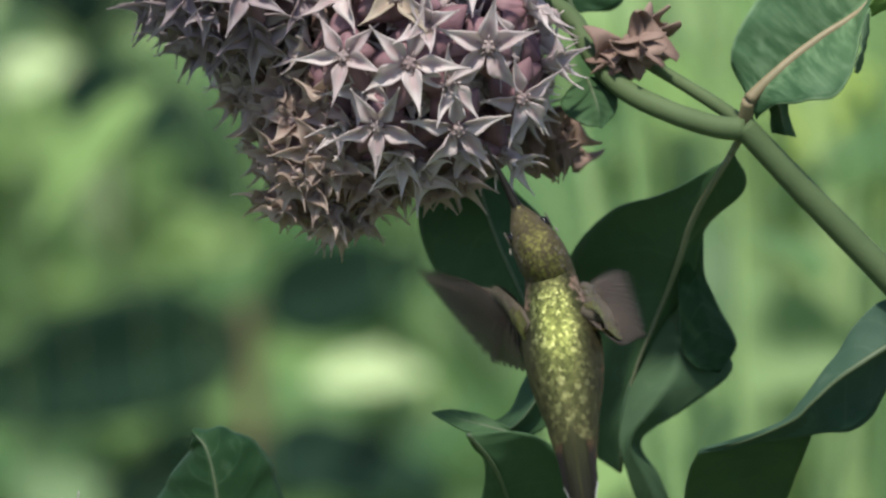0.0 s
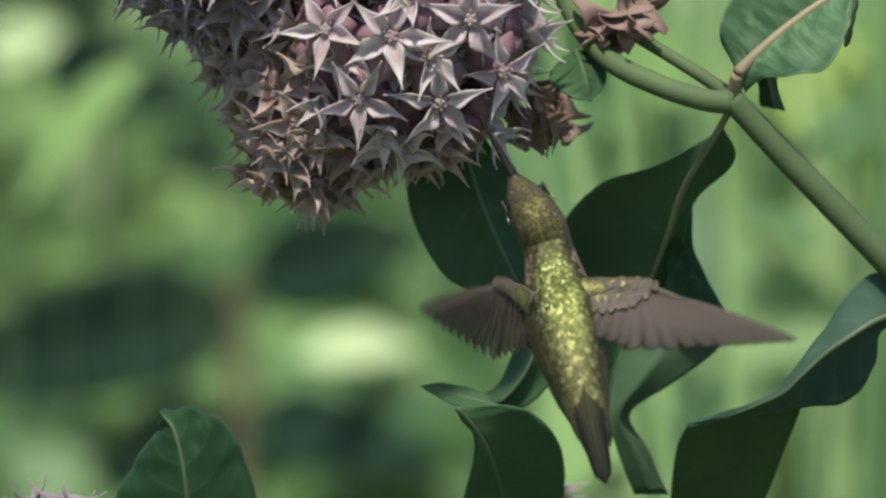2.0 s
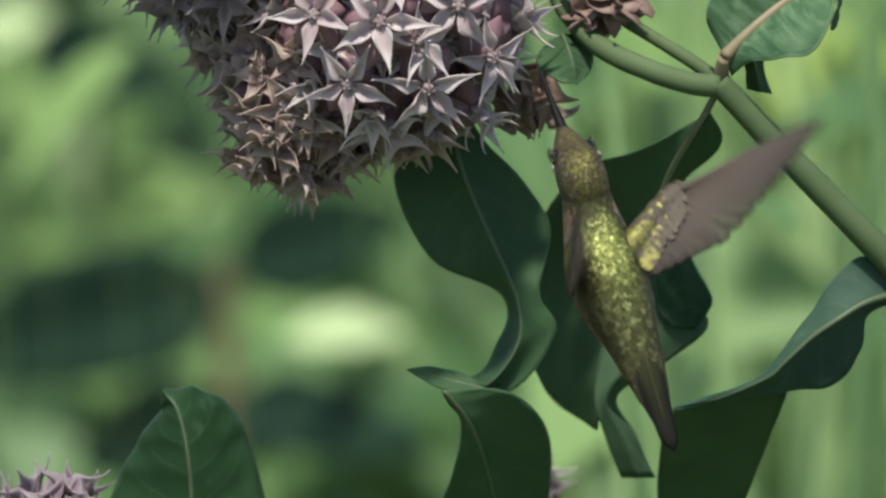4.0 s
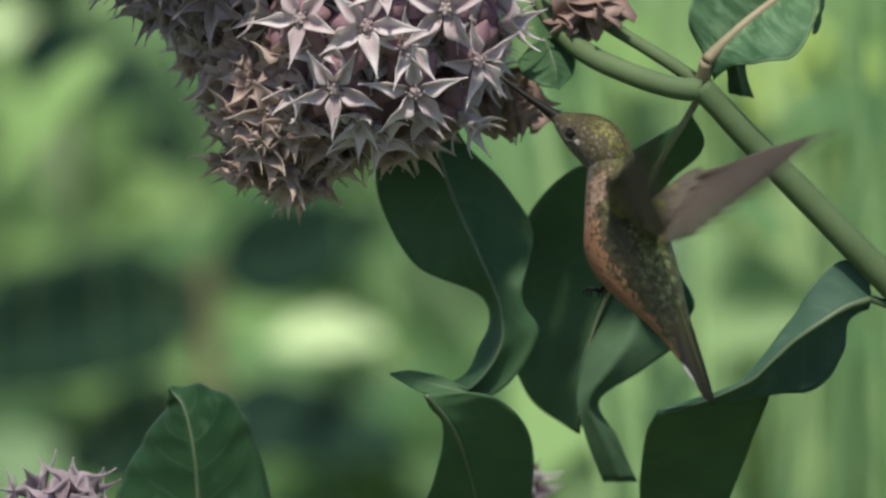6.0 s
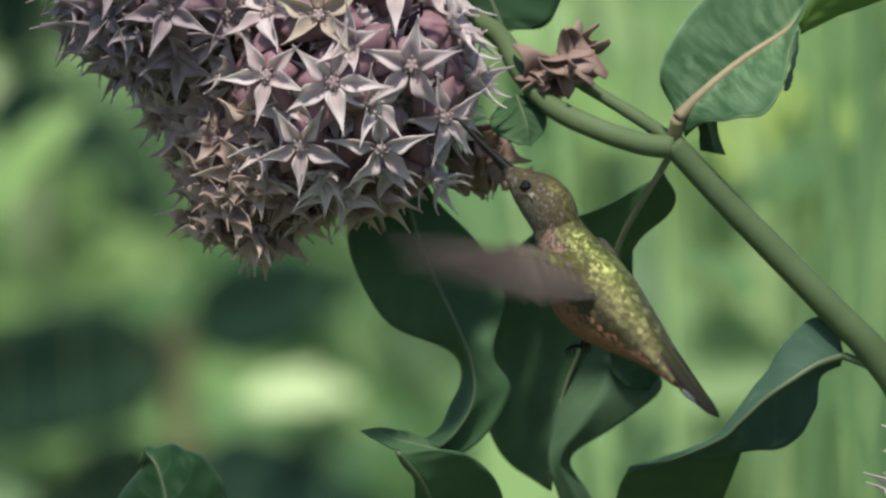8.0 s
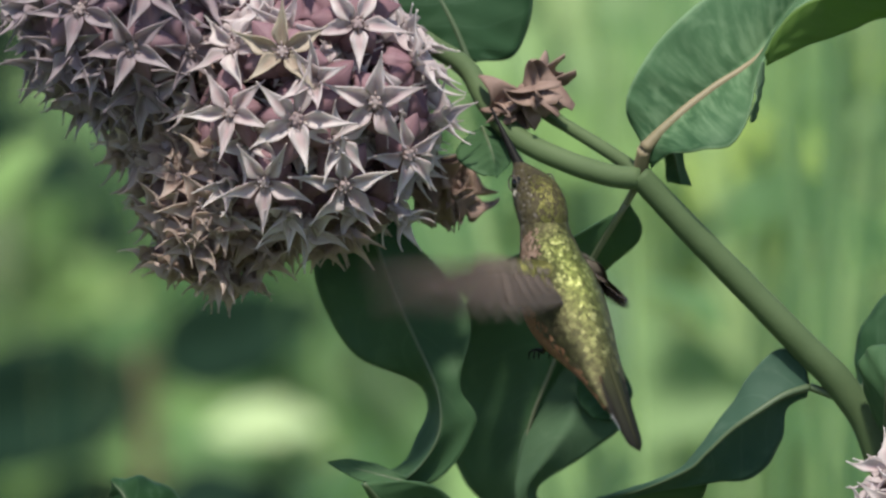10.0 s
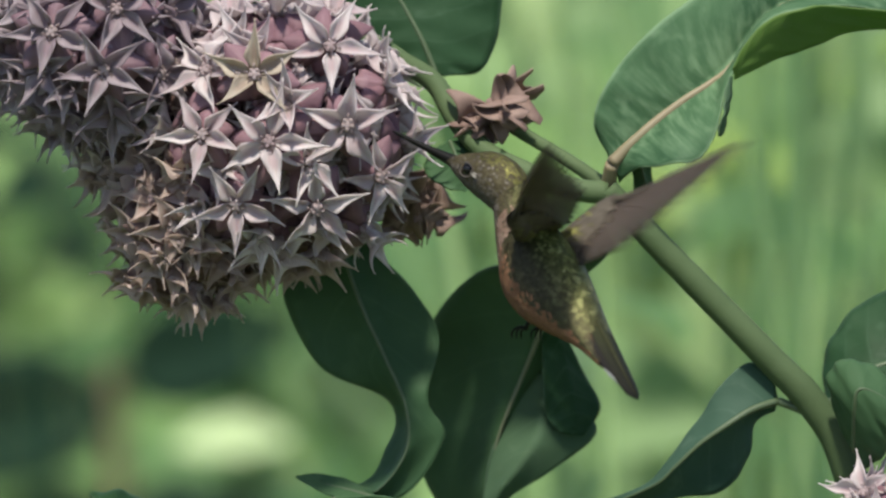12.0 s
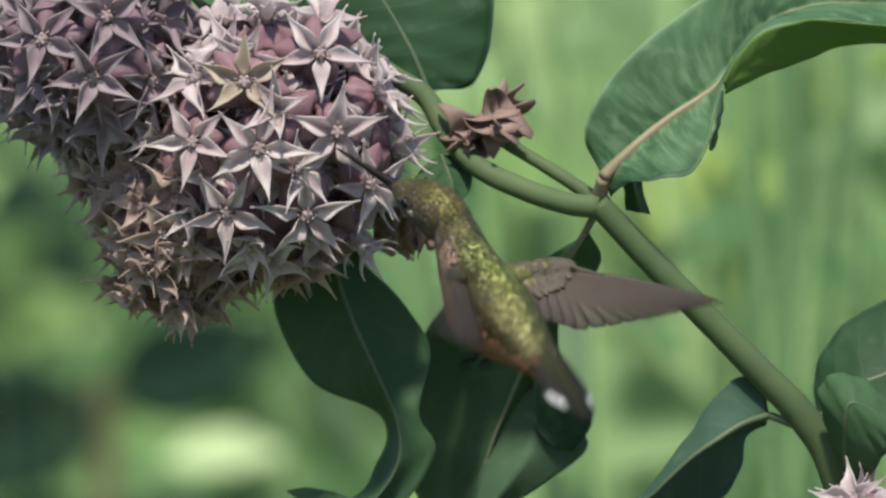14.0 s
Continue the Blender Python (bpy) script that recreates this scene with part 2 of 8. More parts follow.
PLUME_GREY = plume_material("plume_grey", (0.070, 0.058, 0.048), (0.105, 0.090, 0.077), (0.155, 0.136, 0.118), 0.7)
PLUME_RUFOUS = plume_material("plume_rufous", (0.145, 0.072, 0.042), (0.175, 0.088, 0.051), (0.21, 0.108, 0.064), 0.75)
PLUME_BUFF = plume_material("plume_buff", (0.122, 0.0756, 0.054), (0.18, 0.119, 0.09), (0.238, 0.173, 0.137), 0.7)
VANE = vane_material("flight_feather", (0.0, (0.118, 0.090, 0.075)), (0.5, (0.090, 0.070, 0.060)), (1.0, (0.040, 0.033, 0.028)), share=0.12, sheer=0.34, rim=0.4)
PLUME_COVERT = plume_material("plume_covert", (0.058, 0.048, 0.036), (0.080, 0.066, 0.051), (0.105, 0.087, 0.068), 0.6)
TAIL_OUTER = vane_material("tail_feather_white_tipped", (0.30, (0.075, 0.045, 0.025)), (0.40, (0.02, 0.018, 0.018)), (0.78, (0.018, 0.017, 0.018)), (0.83, (0.75, 0.75, 0.75)), share=0.05, spec=0.05)
TAIL_MID = vane_material("tail_feather_green", (0.0, (0.034, 0.038, 0.015)), (0.5, (0.015, 0.016, 0.0095)), (1.0, (0.008, 0.008, 0.0075)), share=0.05, spec=0.05)
PLUME_WHITE = plume_material("plume_white", (0.24, 0.21, 0.18), (0.34, 0.31, 0.27), (0.42, 0.39, 0.34), 0.8)
HORN = plain_material("bill_horn", (0.004, 0.0036, 0.0032), (0.008, 0.0072, 0.0064), 0.5, 300, spec=0.1)
EYE_BLACK = plain_material("eye_black", (0.004, 0.004, 0.004), (0.008, 0.007, 0.007), 0.08, 300, spec=0.3, relief=0.0)


# ---- builders ----
def mesh_of(name, bm, *materials):
    me = bpy.data.meshes.new(name)
    bm.normal_update()
    bm.to_mesh(me)
    bm.free()
    for m in materials:
        me.materials.append(m)
    for p in me.polygons:
        p.use_smooth = True
    return me


def part(name, bm, material, parent, label=""):
    """Links a bmesh, or a finished mesh, as one object under its parent."""
    me = bm if isinstance(bm, bpy.types.Mesh) else mesh_of(name, bm, *(material if isinstance(material, (tuple, list)) else (material,)))
    ob = new(name, me)
    ob.parent = parent
    if label:
        tagged(ob, label)
    return ob


def spline(points, n):
    """n + 1 places on a smooth curve through the points."""
    pts = [Vector(p) for p in points]
    ext = [2 * pts[0] - pts[1], *pts, 2 * pts[-1] - pts[-2]]
    out = []
    for i in range(n + 1):
        s = i / n * (len(pts) - 1)
        k = min(int(s), len(pts) - 2)
        u = s - k
        a, b, c, d = ext[k:k + 4]
        out.append(0.5 * (2 * b + (c - a) * u + (2 * a - 5 * b + 4 * c - d) * u * u + (3 * b - a - 3 * c + d) * u ** 3))
    return out


def tube(bm, path, radii, sides=10, cap=True):
    """A tapered tube along a path of places; radii is one value for each, or a pair for the ends."""
    n = len(path)
    rings, side = [], None
    for i, p in enumerate(path):
        t = (path[min(i + 1, n - 1)] - path[max(i - 1, 0)]).normalized()
        side = (t.orthogonal() if side is None else side - t * side.dot(t)).normalized()
        other = t.cross(side)
        r = radii[i] if len(radii) == n else radii[0] + (radii[1] - radii[0]) * i / (n - 1)
        rings.append([bm.verts.new(p + (side * math.cos(a) + other * math.sin(a)) * r)
                      for a in (2 * math.pi * j / sides for j in range(sides))])
    for p, q in zip(rings, rings[1:]):
        for j in range(sides):
            bm.faces.new((p[j], p[(j + 1) % sides], q[(j + 1) % sides], q[j]))
    if cap:
        bm.faces.new(rings[0][::-1])
        bm.faces.new(rings[-1])
    return rings


def shell(bm, grid, thick, uvs=None, top=0, under=1, flip=False):
    """A thin closed sheet from a grid of places: the upper side, the under side and the rim between them."""
    rows, cols = len(grid), len(grid[0])
    layer = bm.loops.layers.uv.verify()
    normal = [[None] * cols for _ in range(rows)]
    for i in range(rows):
        for j in range(cols):
            du = grid[i][min(j + 1, cols - 1)] - grid[i][max(j - 1, 0)]
            dv = grid[min(i + 1, rows - 1)][j] - grid[max(i - 1, 0)][j]
            nn = du.cross(dv)
            normal[i][j] = (-nn if flip else nn).normalized() if nn.length > 1e-12 else Vector((0, 0, 1))
    up = [[bm.verts.new(grid[i][j] + normal[i][j] * thick / 2) for j in range(cols)] for i in range(rows)]
    dn = [[bm.verts.new(grid[i][j] - normal[i][j] * thick / 2) for j in range(cols)] for i in range(rows)]

    def face(vs, mat, keys):
        if flip:
            vs, keys = vs[::-1], keys[::-1]
        f = bm.faces.new(vs)
        f.material_index = mat
        for loop, key in zip(f.loops, keys):
            loop[layer].uv = uvs(*key) if uvs else (key[1] / (cols - 1), key[0] / (rows - 1))

    for i in range(rows - 1):
        for j in range(cols - 1):
            k = [(i, j), (i, j + 1), (i + 1, j + 1), (i + 1, j)]
            face([up[a][b] for a, b in k], top, k)
            face([dn[a][b] for a, b in k][::-1], under, k[::-1])
    rim = [(0, j) for j in range(cols)] + [(i, cols - 1) for i in range(1, rows)] + \
          [(rows - 1, j) for j in range(cols - 2, -1, -1)] + [(i, 0) for i in range(rows - 2, 0, -1)]
    for p, q in zip(rim, rim[1:] + rim[:1]):
        face([up[q[0]][q[1]], up[p[0]][p[1]], dn[p[0]][p[1]], dn[q[0]][q[1]]], top, [q, p, p, q])


def leaf_blade(left, rib, right, bulge=0.0006, wave=0.0, seed=0.0, n=44, m=9, thick=0.0004, flip=False):
    """A leaf blade lofted over its left edge, midrib and right edge, each a smooth curve."""
    a, b, c = spline(left, n), spline(rib, n), spline(right, n)
    grid, keys = [], [-1 + j / m for j in range(2 * m + 1)]
    for i in range(n + 1):
        row = []
        t = (b[min(i + 1, n)] - b[max(i - 1, 0)]).normalized()
        for k in keys:
            e = a[i] if k < 0 else c[i]
            w = abs(k)
            p = b[i].lerp(e, w)
            out = (e - b[i])
            lift = out.cross(t) if k > 0 else t.cross(out)
            if lift.length > 1e-9:
                lift.normalize()
            h = bulge * 4 * w * (1 - w) * min(out.length / 0.01, 1.5)
            h += wave * w * w * noise.noise((i * 0.13 + seed, k * 0.9, seed * 1.7))
            h += wave * 0.3 * w * math.sin(i * 0.9 + seed + (2 if k > 0 else 0)) * 0.5
            row.append(p + lift * h)
        grid.append(row)
    bm = bmesh.new()
    shell(bm, grid, thick, lambda i, j: (keys[j], i / n), flip=flip)
    return bm


def stretch(pts):
    return [P(*p) for p in pts]


def make_leaf(parent, left, rib, right, r0=0.0012, rib_mat=None, label="", petiole=None, materials=None, **kw):
    """A leaf of the plant: blade, raised midrib and, where it shows, the leaf stalk."""
    blade = part("leaf", leaf_blade(stretch(left), stretch(rib), stretch(right), **kw), materials or (LEAF_TOP, LEAF_UNDER), parent, label)
    bm = bmesh.new()
    path = spline(stretch(rib), 40)
    tube(bm, path, [r0 * (1 - 0.85 * i / 40) for i in range(41)], 8)
    part("midrib", bm, rib_mat or RIB, blade)
    if petiole:
        bm = bmesh.new()
        tube(bm, spline(stretch(petiole), 10), (r0 * 1.15, r0 * 1.0), 10)
        part("petiole", bm, rib_mat or RIB, blade)
    return blade


def fold(leaf, left, rib, right, materials, seed=0.0, wave=0.0008):
    """A turned-over part of a leaf's blade."""
    return part("leaf_fold", leaf_blade(stretch(left), stretch(rib), stretch(right), bulge=0.0003, wave=wave, seed=seed, n=32, m=7), materials, leaf)


def make_stem(parent, name, pts, r, label="", material=None, n=40, bumps=0.04):
    bm = bmesh.new()
    path = spline(stretch(pts), n)
    radii = [(r[0] + (r[1] - r[0]) * i / n) * (1 + bumps * noise.noise((i * 0.3, r[0] * 900, 0))) for i in range(n + 1)]
    tube(bm, path, radii, 16)
    return part(name, bm, material or STEM, parent, label)


# ---- the milkweed ----
plant = tagged(new("milkweed_plant"), "showy milkweed with mauve star flowers and broad green leaves", "plant")
plant.location = (0.20, 0.02, 0.0)
bpy.context.view_layer.update()


def rooted(parent):
    """Keeps a new part where it was built, although its thing stands elsewhere."""
    for ob in parent.children:
        ob.matrix_parent_inverse = parent.matrix_world.inverted()


# stems
make_stem(plant, "stem", [(1202, 226, 0.0), (1286, 316, 0.001), (1370, 402, 0.002), (1490, 525, 0.004), (1568, 608, 0.006), (1628, 720, 0.008), (1690, 1000, 0.012),
                          (1760, 2500, 0.02), (1800, 7250, 0.05)], (0.0031, 0.0048), n=90)
make_stem(plant, "peduncle", [(1203, 232, 0.0), (1150, 226, 0.0), (1070, 200, 0.002), (990, 160, 0.006), (935, 100, 0.012), (900, 40, 0.016), (850, 5, 0.016), (770, -30, 0.014),
                              (680, 60, 0.008), (640, 130, 0.003)], (0.0029, 0.0024))
make_stem(plant, "peduncle", [(1203, 222, 0.006), (1150, 185, 0.008), (1090, 148, 0.011), (1030, 112, 0.014), (1005, 90, 0.015)], (0.0019, 0.0015))

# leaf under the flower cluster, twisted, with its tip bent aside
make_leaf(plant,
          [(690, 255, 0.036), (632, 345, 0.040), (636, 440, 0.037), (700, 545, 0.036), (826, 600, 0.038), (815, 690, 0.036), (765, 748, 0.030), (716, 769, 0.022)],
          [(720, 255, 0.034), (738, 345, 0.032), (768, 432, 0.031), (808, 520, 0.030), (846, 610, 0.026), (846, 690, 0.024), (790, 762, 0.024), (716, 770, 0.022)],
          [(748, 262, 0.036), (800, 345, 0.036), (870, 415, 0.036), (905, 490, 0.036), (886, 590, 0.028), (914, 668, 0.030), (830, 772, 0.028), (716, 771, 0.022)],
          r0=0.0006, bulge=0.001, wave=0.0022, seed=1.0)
# leaf on a long stalk below the fork: its lower half turns over and shows the paler underside, with light painted in
stalked = make_leaf(plant,
          [(1168, 288, 0.010), (1060, 346, 0.024), (969, 375, 0.040), (903, 445, 0.056), (868, 540, 0.066), (862, 640, 0.072), (877, 734, 0.074), (920, 797, 0.072), (983, 839, 0.062)],
          [(1180, 276, 0.006), (1117, 382, 0.022), (1090, 460, 0.032), (1069, 517, 0.040), (1042, 582, 0.045), (1016, 645, 0.048), (1000, 700, 0.050), (986, 760, 0.052), (985, 839, 0.058)],
          [(1186, 278, 0.006), (1206, 333, 0.014), (1132, 410, 0.032), (1104, 520, 0.042), (1056, 584, 0.047), (1022, 648, 0.050), (1004, 703, 0.052), (990, 762, 0.054), (987, 840, 0.059)],
          r0=0.0009, rib_mat=RIB_PALE, petiole=[(1200, 240, 0.002), (1190, 258, 0.004), (1180, 276, 0.006)], wave=0.0016, seed=3.0)
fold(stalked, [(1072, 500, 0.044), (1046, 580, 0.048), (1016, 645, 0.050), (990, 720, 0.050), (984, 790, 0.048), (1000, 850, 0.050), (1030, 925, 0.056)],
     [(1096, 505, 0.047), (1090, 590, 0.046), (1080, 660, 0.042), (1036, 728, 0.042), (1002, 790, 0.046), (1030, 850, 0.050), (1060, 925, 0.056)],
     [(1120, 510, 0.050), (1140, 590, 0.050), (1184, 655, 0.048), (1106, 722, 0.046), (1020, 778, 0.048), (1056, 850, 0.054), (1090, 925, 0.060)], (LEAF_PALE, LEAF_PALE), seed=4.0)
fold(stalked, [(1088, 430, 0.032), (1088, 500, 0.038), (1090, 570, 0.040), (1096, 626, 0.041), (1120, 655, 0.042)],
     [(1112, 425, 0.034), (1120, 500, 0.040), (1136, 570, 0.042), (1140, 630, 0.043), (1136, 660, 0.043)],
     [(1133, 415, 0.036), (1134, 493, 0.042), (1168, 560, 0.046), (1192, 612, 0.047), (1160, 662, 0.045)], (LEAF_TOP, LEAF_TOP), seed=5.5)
# leaf at the lower joint, folded over: an upper part painted bluish as sky-lit and a hanging lower one
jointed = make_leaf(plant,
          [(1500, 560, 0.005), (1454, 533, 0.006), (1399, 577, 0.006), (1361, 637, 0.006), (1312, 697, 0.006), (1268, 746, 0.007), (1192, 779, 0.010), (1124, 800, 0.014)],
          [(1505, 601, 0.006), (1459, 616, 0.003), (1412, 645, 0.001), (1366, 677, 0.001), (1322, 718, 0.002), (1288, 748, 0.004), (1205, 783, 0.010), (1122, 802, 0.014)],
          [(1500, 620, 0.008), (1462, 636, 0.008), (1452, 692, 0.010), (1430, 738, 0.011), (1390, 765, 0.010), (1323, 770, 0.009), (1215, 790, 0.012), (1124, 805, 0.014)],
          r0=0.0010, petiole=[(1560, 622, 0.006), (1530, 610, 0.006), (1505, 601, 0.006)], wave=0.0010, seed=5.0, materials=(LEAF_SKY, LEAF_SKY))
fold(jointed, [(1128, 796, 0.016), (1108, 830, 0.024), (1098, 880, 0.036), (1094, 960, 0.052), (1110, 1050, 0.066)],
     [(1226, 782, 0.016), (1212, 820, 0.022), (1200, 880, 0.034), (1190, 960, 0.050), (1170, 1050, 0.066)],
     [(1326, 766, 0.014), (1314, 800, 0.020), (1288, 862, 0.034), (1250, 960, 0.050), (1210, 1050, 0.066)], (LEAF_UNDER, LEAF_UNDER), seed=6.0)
# large upper leaf with a pinkish midrib; the far half of its blade folds over and shows the underside
upper = make_leaf(plant,
          [(1206, 166, -0.002), (1181, 118, -0.003), (1184, 76, -0.004), (1212, 23, -0.005), (1266, -43, -0.004), (1333, -98, 0.0), (1440, -165, 0.008), (1580, -200, 0.016), (1740, -190, 0.024)],
          [(1212, 180, -0.003), (1244, 147, -0.003), (1290, 106, -0.002), (1340, 68, -0.001), (1388, 37, 0.001), (1424, 6, 0.004), (1490, -84, 0.010), (1594, -125, 0.016), (1740, -125, 0.024)],
          [(1224, 214, 0.0), (1258, 188, -0.008), (1310, 185, -0.013), (1362, 172, -0.015), (1396, 128, -0.013), (1420, 22, -0.006), (1484, -66, -0.006), (1592, -99, -0.002), (1745, -80, 0.010)],
          r0=0.0018, rib_mat=RIB_PINK, petiole=[(1208, 244, 0.005), (1206, 214, 0.001), (1212, 180, -0.003)], materials=(LEAF_LIT, LEAF_LIT_UNDER), wave=0.0016, seed=7.0)
fold(upper, [(1424, 12, -0.007), (1448, -30, -0.008), (1484, -68, -0.009), (1533, -90, -0.009), (1594, -100, -0.006), (1745, -82, 0.006)],
     [(1428, 22, -0.006), (1462, -14, -0.006), (1508, -46, -0.006), (1560, -66, -0.005), (1622, -82, -0.002), (1745, -72, 0.010)],
     [(1430, 33, -0.005), (1484, 6, -0.003), (1540, -18, -0.001), (1590, -36, 0.001), (1650, -54, 0.004), (1745, -60, 0.014)], (LEAF_LIT_UNDER, LEAF_LIT_UNDER), seed=8.0)
fold(upper, [(1420, 26, -0.010), (1414, 70, -0.015), (1405, 104, -0.016), (1397, 130, -0.015)],
     [(1423, 26, -0.009), (1418, 72, -0.013), (1410, 107, -0.014), (1401, 132, -0.014)],
     [(1426, 26, -0.008), (1421, 72, -0.010), (1413, 108, -0.011), (1404, 133, -0.012)], (LEAF_PALE, LEAF_PALE), seed=8.5)
# leaf behind the cluster
make_leaf(plant,
          [(890, 20, 0.03), (800, 0, 0.032), (700, -60, 0.034), (660, -200, 0.036), (700, -330, 0.04)],
          [(900, 20, 0.03), (875, -40, 0.03), (840, -105, 0.031), (790, -190, 0.033), (730, -330, 0.036)],
          [(915, 25, 0.03), (985, 10, 0.034), (1015, -90, 0.036), (990, -200, 0.038), (760, -330, 0.04)],
          r0=0.0008, wave=0.0022, seed=9.0)
# small leaf between the two upper clusters, in the sunlit leaf tone
make_leaf(plant,
          [(470, -168, 0.020), (530, -146, 0.016), (590, -132, 0.014), (640, -104, 0.016), (672, -62, 0.020)],
          [(468, -156, 0.022), (528, -122, 0.014), (588, -106, 0.011), (636, -84, 0.014), (671, -58, 0.020)],
          [(470, -146, 0.022), (522, -98, 0.018), (580, -80, 0.016), (630, -64, 0.017), (668, -54, 0.020)],
          r0=0.0004, wave=0.0008, seed=27.0, materials=(LEAF_LIT, LEAF_LIT_UNDER))
# leaf below the bent tip, and a small one beside it
make_leaf(plant,
          [(712, 772, 0.006), (745, 830, 0.016), (730, 920, 0.028), (700, 1000, 0.040), (690, 1100, 0.054)],
          [(716, 772, 0.004), (760, 826, 0.011), (790, 900, 0.022), (812, 1000, 0.036), (820, 1110, 0.050)],
          [(722, 770, 0.006), (830, 772, 0.012), (895, 832, 0.022), (905, 930, 0.034), (880, 1100, 0.052)],
          r0=0.0006, wave=0.0009, seed=13.0)
make_leaf(plant,
          [(790, 760, 0.02), (740, 738, 0.022), (690, 728, 0.024), (652, 732, 0.026)],
          [(790, 770, 0.02), (745, 757, 0.02), (700, 746, 0.022), (652, 734, 0.026)],
          [(780, 778, 0.018), (740, 774, 0.016), (695, 760, 0.02), (653, 736, 0.026)],
          r0=0.0005, wave=0.0004, seed=15.0)
# small bent leaf beside the cluster
make_leaf(plant,
          [(905, 150, 0.012), (880, 180, 0.010), (888, 205, 0.006), (925, 226, 0.004)],
          [(925, 140, 0.010), (935, 165, 0.006), (945, 195, 0.004), (948, 228, 0.004)],
          [(945, 138, 0.014), (975, 165, 0.012), (976, 200, 0.010), (952, 230, 0.004)],
          r0=0.0005, wave=0.0003, seed=17.0)
# curled lobe at the foot of the upper leaf
make_leaf(plant,
          [(1245, 188, 0.004), (1250, 205, 0.008), (1250, 222, 0.010), (1252, 238, 0.010)],
          [(1262, 182, 0.002), (1268, 205, 0.004), (1272, 225, 0.006), (1274, 242, 0.008)],
          [(1280, 182, 0.006), (1282, 205, 0.009), (1288, 225, 0.011), (1296, 246, 0.012)],
          r0=0.0003, seed=19.0)
# leaves at the lower joint
make_leaf(plant,
          [(1588, 610, 0.016), (1590, 520, 0.022), (1640, 440, 0.026), (1720, 390, 0.028), (1860, 330, 0.03)],
          [(1585, 620, 0.012), (1640, 560, 0.012), (1710, 530, 0.013), (1790, 500, 0.015), (1880, 420, 0.02)],
          [(1592, 632, 0.010), (1650, 640, 0.006), (1740, 625, 0.004), (1840, 570, 0.01), (1890, 470, 0.018)],
          r0=0.0011, wave=0.0018, seed=21.0)
make_leaf(plant,
          [(1612, 640, 0.0), (1595, 560, -0.004), (1625, 528, -0.006), (1680, 545, -0.006), (1760, 620, -0.004)],
          [(1640, 690, -0.004), (1640, 620, -0.012), (1650, 580, -0.014), (1700, 600, -0.012), (1780, 660, -0.008)],
          [(1660, 720, -0.002), (1690, 700, -0.006), (1710, 670, -0.010), (1740, 660, -0.012), (1790, 690, -0.010)],
          r0=0.0007, wave=0.0018, seed=23.0, flip=True)
rooted(plant)

# lower left leaf, on a neighbouring stem
shoots = []
side_plant = tagged(new("milkweed_shoot"), "young milkweed shoot with a broad upright leaf", "plant")
make_leaf(side_plant,
          [(150, 1100, 0.03), (175, 950, 0.028), (215, 860, 0.026), (262, 800, 0.022), (268, 764, 0.016)],
          [(310, 1150, 0.02), (318, 980, 0.016), (310, 870, 0.012), (292, 795, 0.012), (266, 762, 0.015)],
          [(470, 1100, 0.03), (440, 930, 0.028), (410, 820, 0.026), (340, 760, 0.022), (270, 757, 0.016)],
          r0=0.0009, wave=0.0022, seed=11.0)
make_stem(side_plant, "stem", [(310, 1150, 0.02), (330, 1500, 0.024), (340, 3000, 0.03), (350, 7260, 0.03)], (0.0018, 0.004), n=60)
shoots.append(side_plant)


# ---- flower clusters ----
def petal_mesh(name, length, width, rise, curl, cup, materials, pinch=0.34, n=10, m=4, thick=0.00028, twist=0.0, taper=1.5, bend=0.0):
    """A pointed petal that leaves the crown along +x and rises towards +z."""
    grid, x, z, turn = [], 0.0012, 0.0, rise
    step = length / n
    for i in range(n + 1):
        s = i / n
        w = width * (0.24 + 0.76 * math.sin(math.pi * min(s / (2 * pinch), 0.5))) if s < pinch else width * (1 - (s - pinch) / (1 - pinch)) ** taper
        w = max(w, 0.00012)
        row = []
        for j in range(2 * m + 1):
            k = j / m - 1
            y = w * k + bend * s * s
            lift = 1.5 * cup * w * (k * k) * (1.9 - 1.2 * s) * (1 + 1.1 * math.exp(-((s - 0.33) / 0.13) ** 2))
            ya, za = y * math.cos(twist * s) - lift * math.sin(twist * s), y * math.sin(twist * s) + lift * math.cos(twist * s)
            row.append(Vector((x - math.sin(turn) * za, ya, z + math.cos(turn) * za)))
        grid.append(row)
        x += math.cos(turn) * step
        z += math.sin(turn) * step
        turn += curl(s) / n
    bm = bmesh.new()
    shell(bm, grid, thick, lambda i, j: (j / m - 1, i / n), 0, 0)
    return mesh_of(name, bm, *materials)


def crown_mesh(name, materials):
    """The pale column in the middle of a flower, with five knobs, horns and the stalk's top."""
    bm = bmesh.new()
    tube(bm, [Vector((0, 0, z)) for z in (-0.0012, 0.0, 0.0012, 0.0020, 0.0023)], [0.0006, 0.0014, 0.0013, 0.0012, 0.0004], 15)
    for i in range(5):
        a = 2 * math.pi * (i + 0.5) / 5
        out = Vector((math.cos(a), math.sin(a), 0))
        tube(bm, [out * 0.0011 + Vector((0, 0, z)) for z in (0.0, 0.0012, 0.0021)] + [out * 0.0008 + Vector((0, 0, 0.0024))], [0.0004, 0.0006, 0.0005, 0.0002], 6)
        b = a + math.pi / 5
        out = Vector((math.cos(b), math.sin(b), 0))
        tube(bm, spline([out * 0.0016, out * 0.0026 + Vector((0, 0, 0.0014)), out * 0.0014 + Vector((0, 0, 0.0028))], 5), (0.0003, 0.0001), 5)
    return mesh_of(name, bm, *materials)


def star_shapes(tag, hood, lobe, length=0.0124, width=0.0020):
    """Petal, reflexed lobe and crown meshes of one age of flower."""
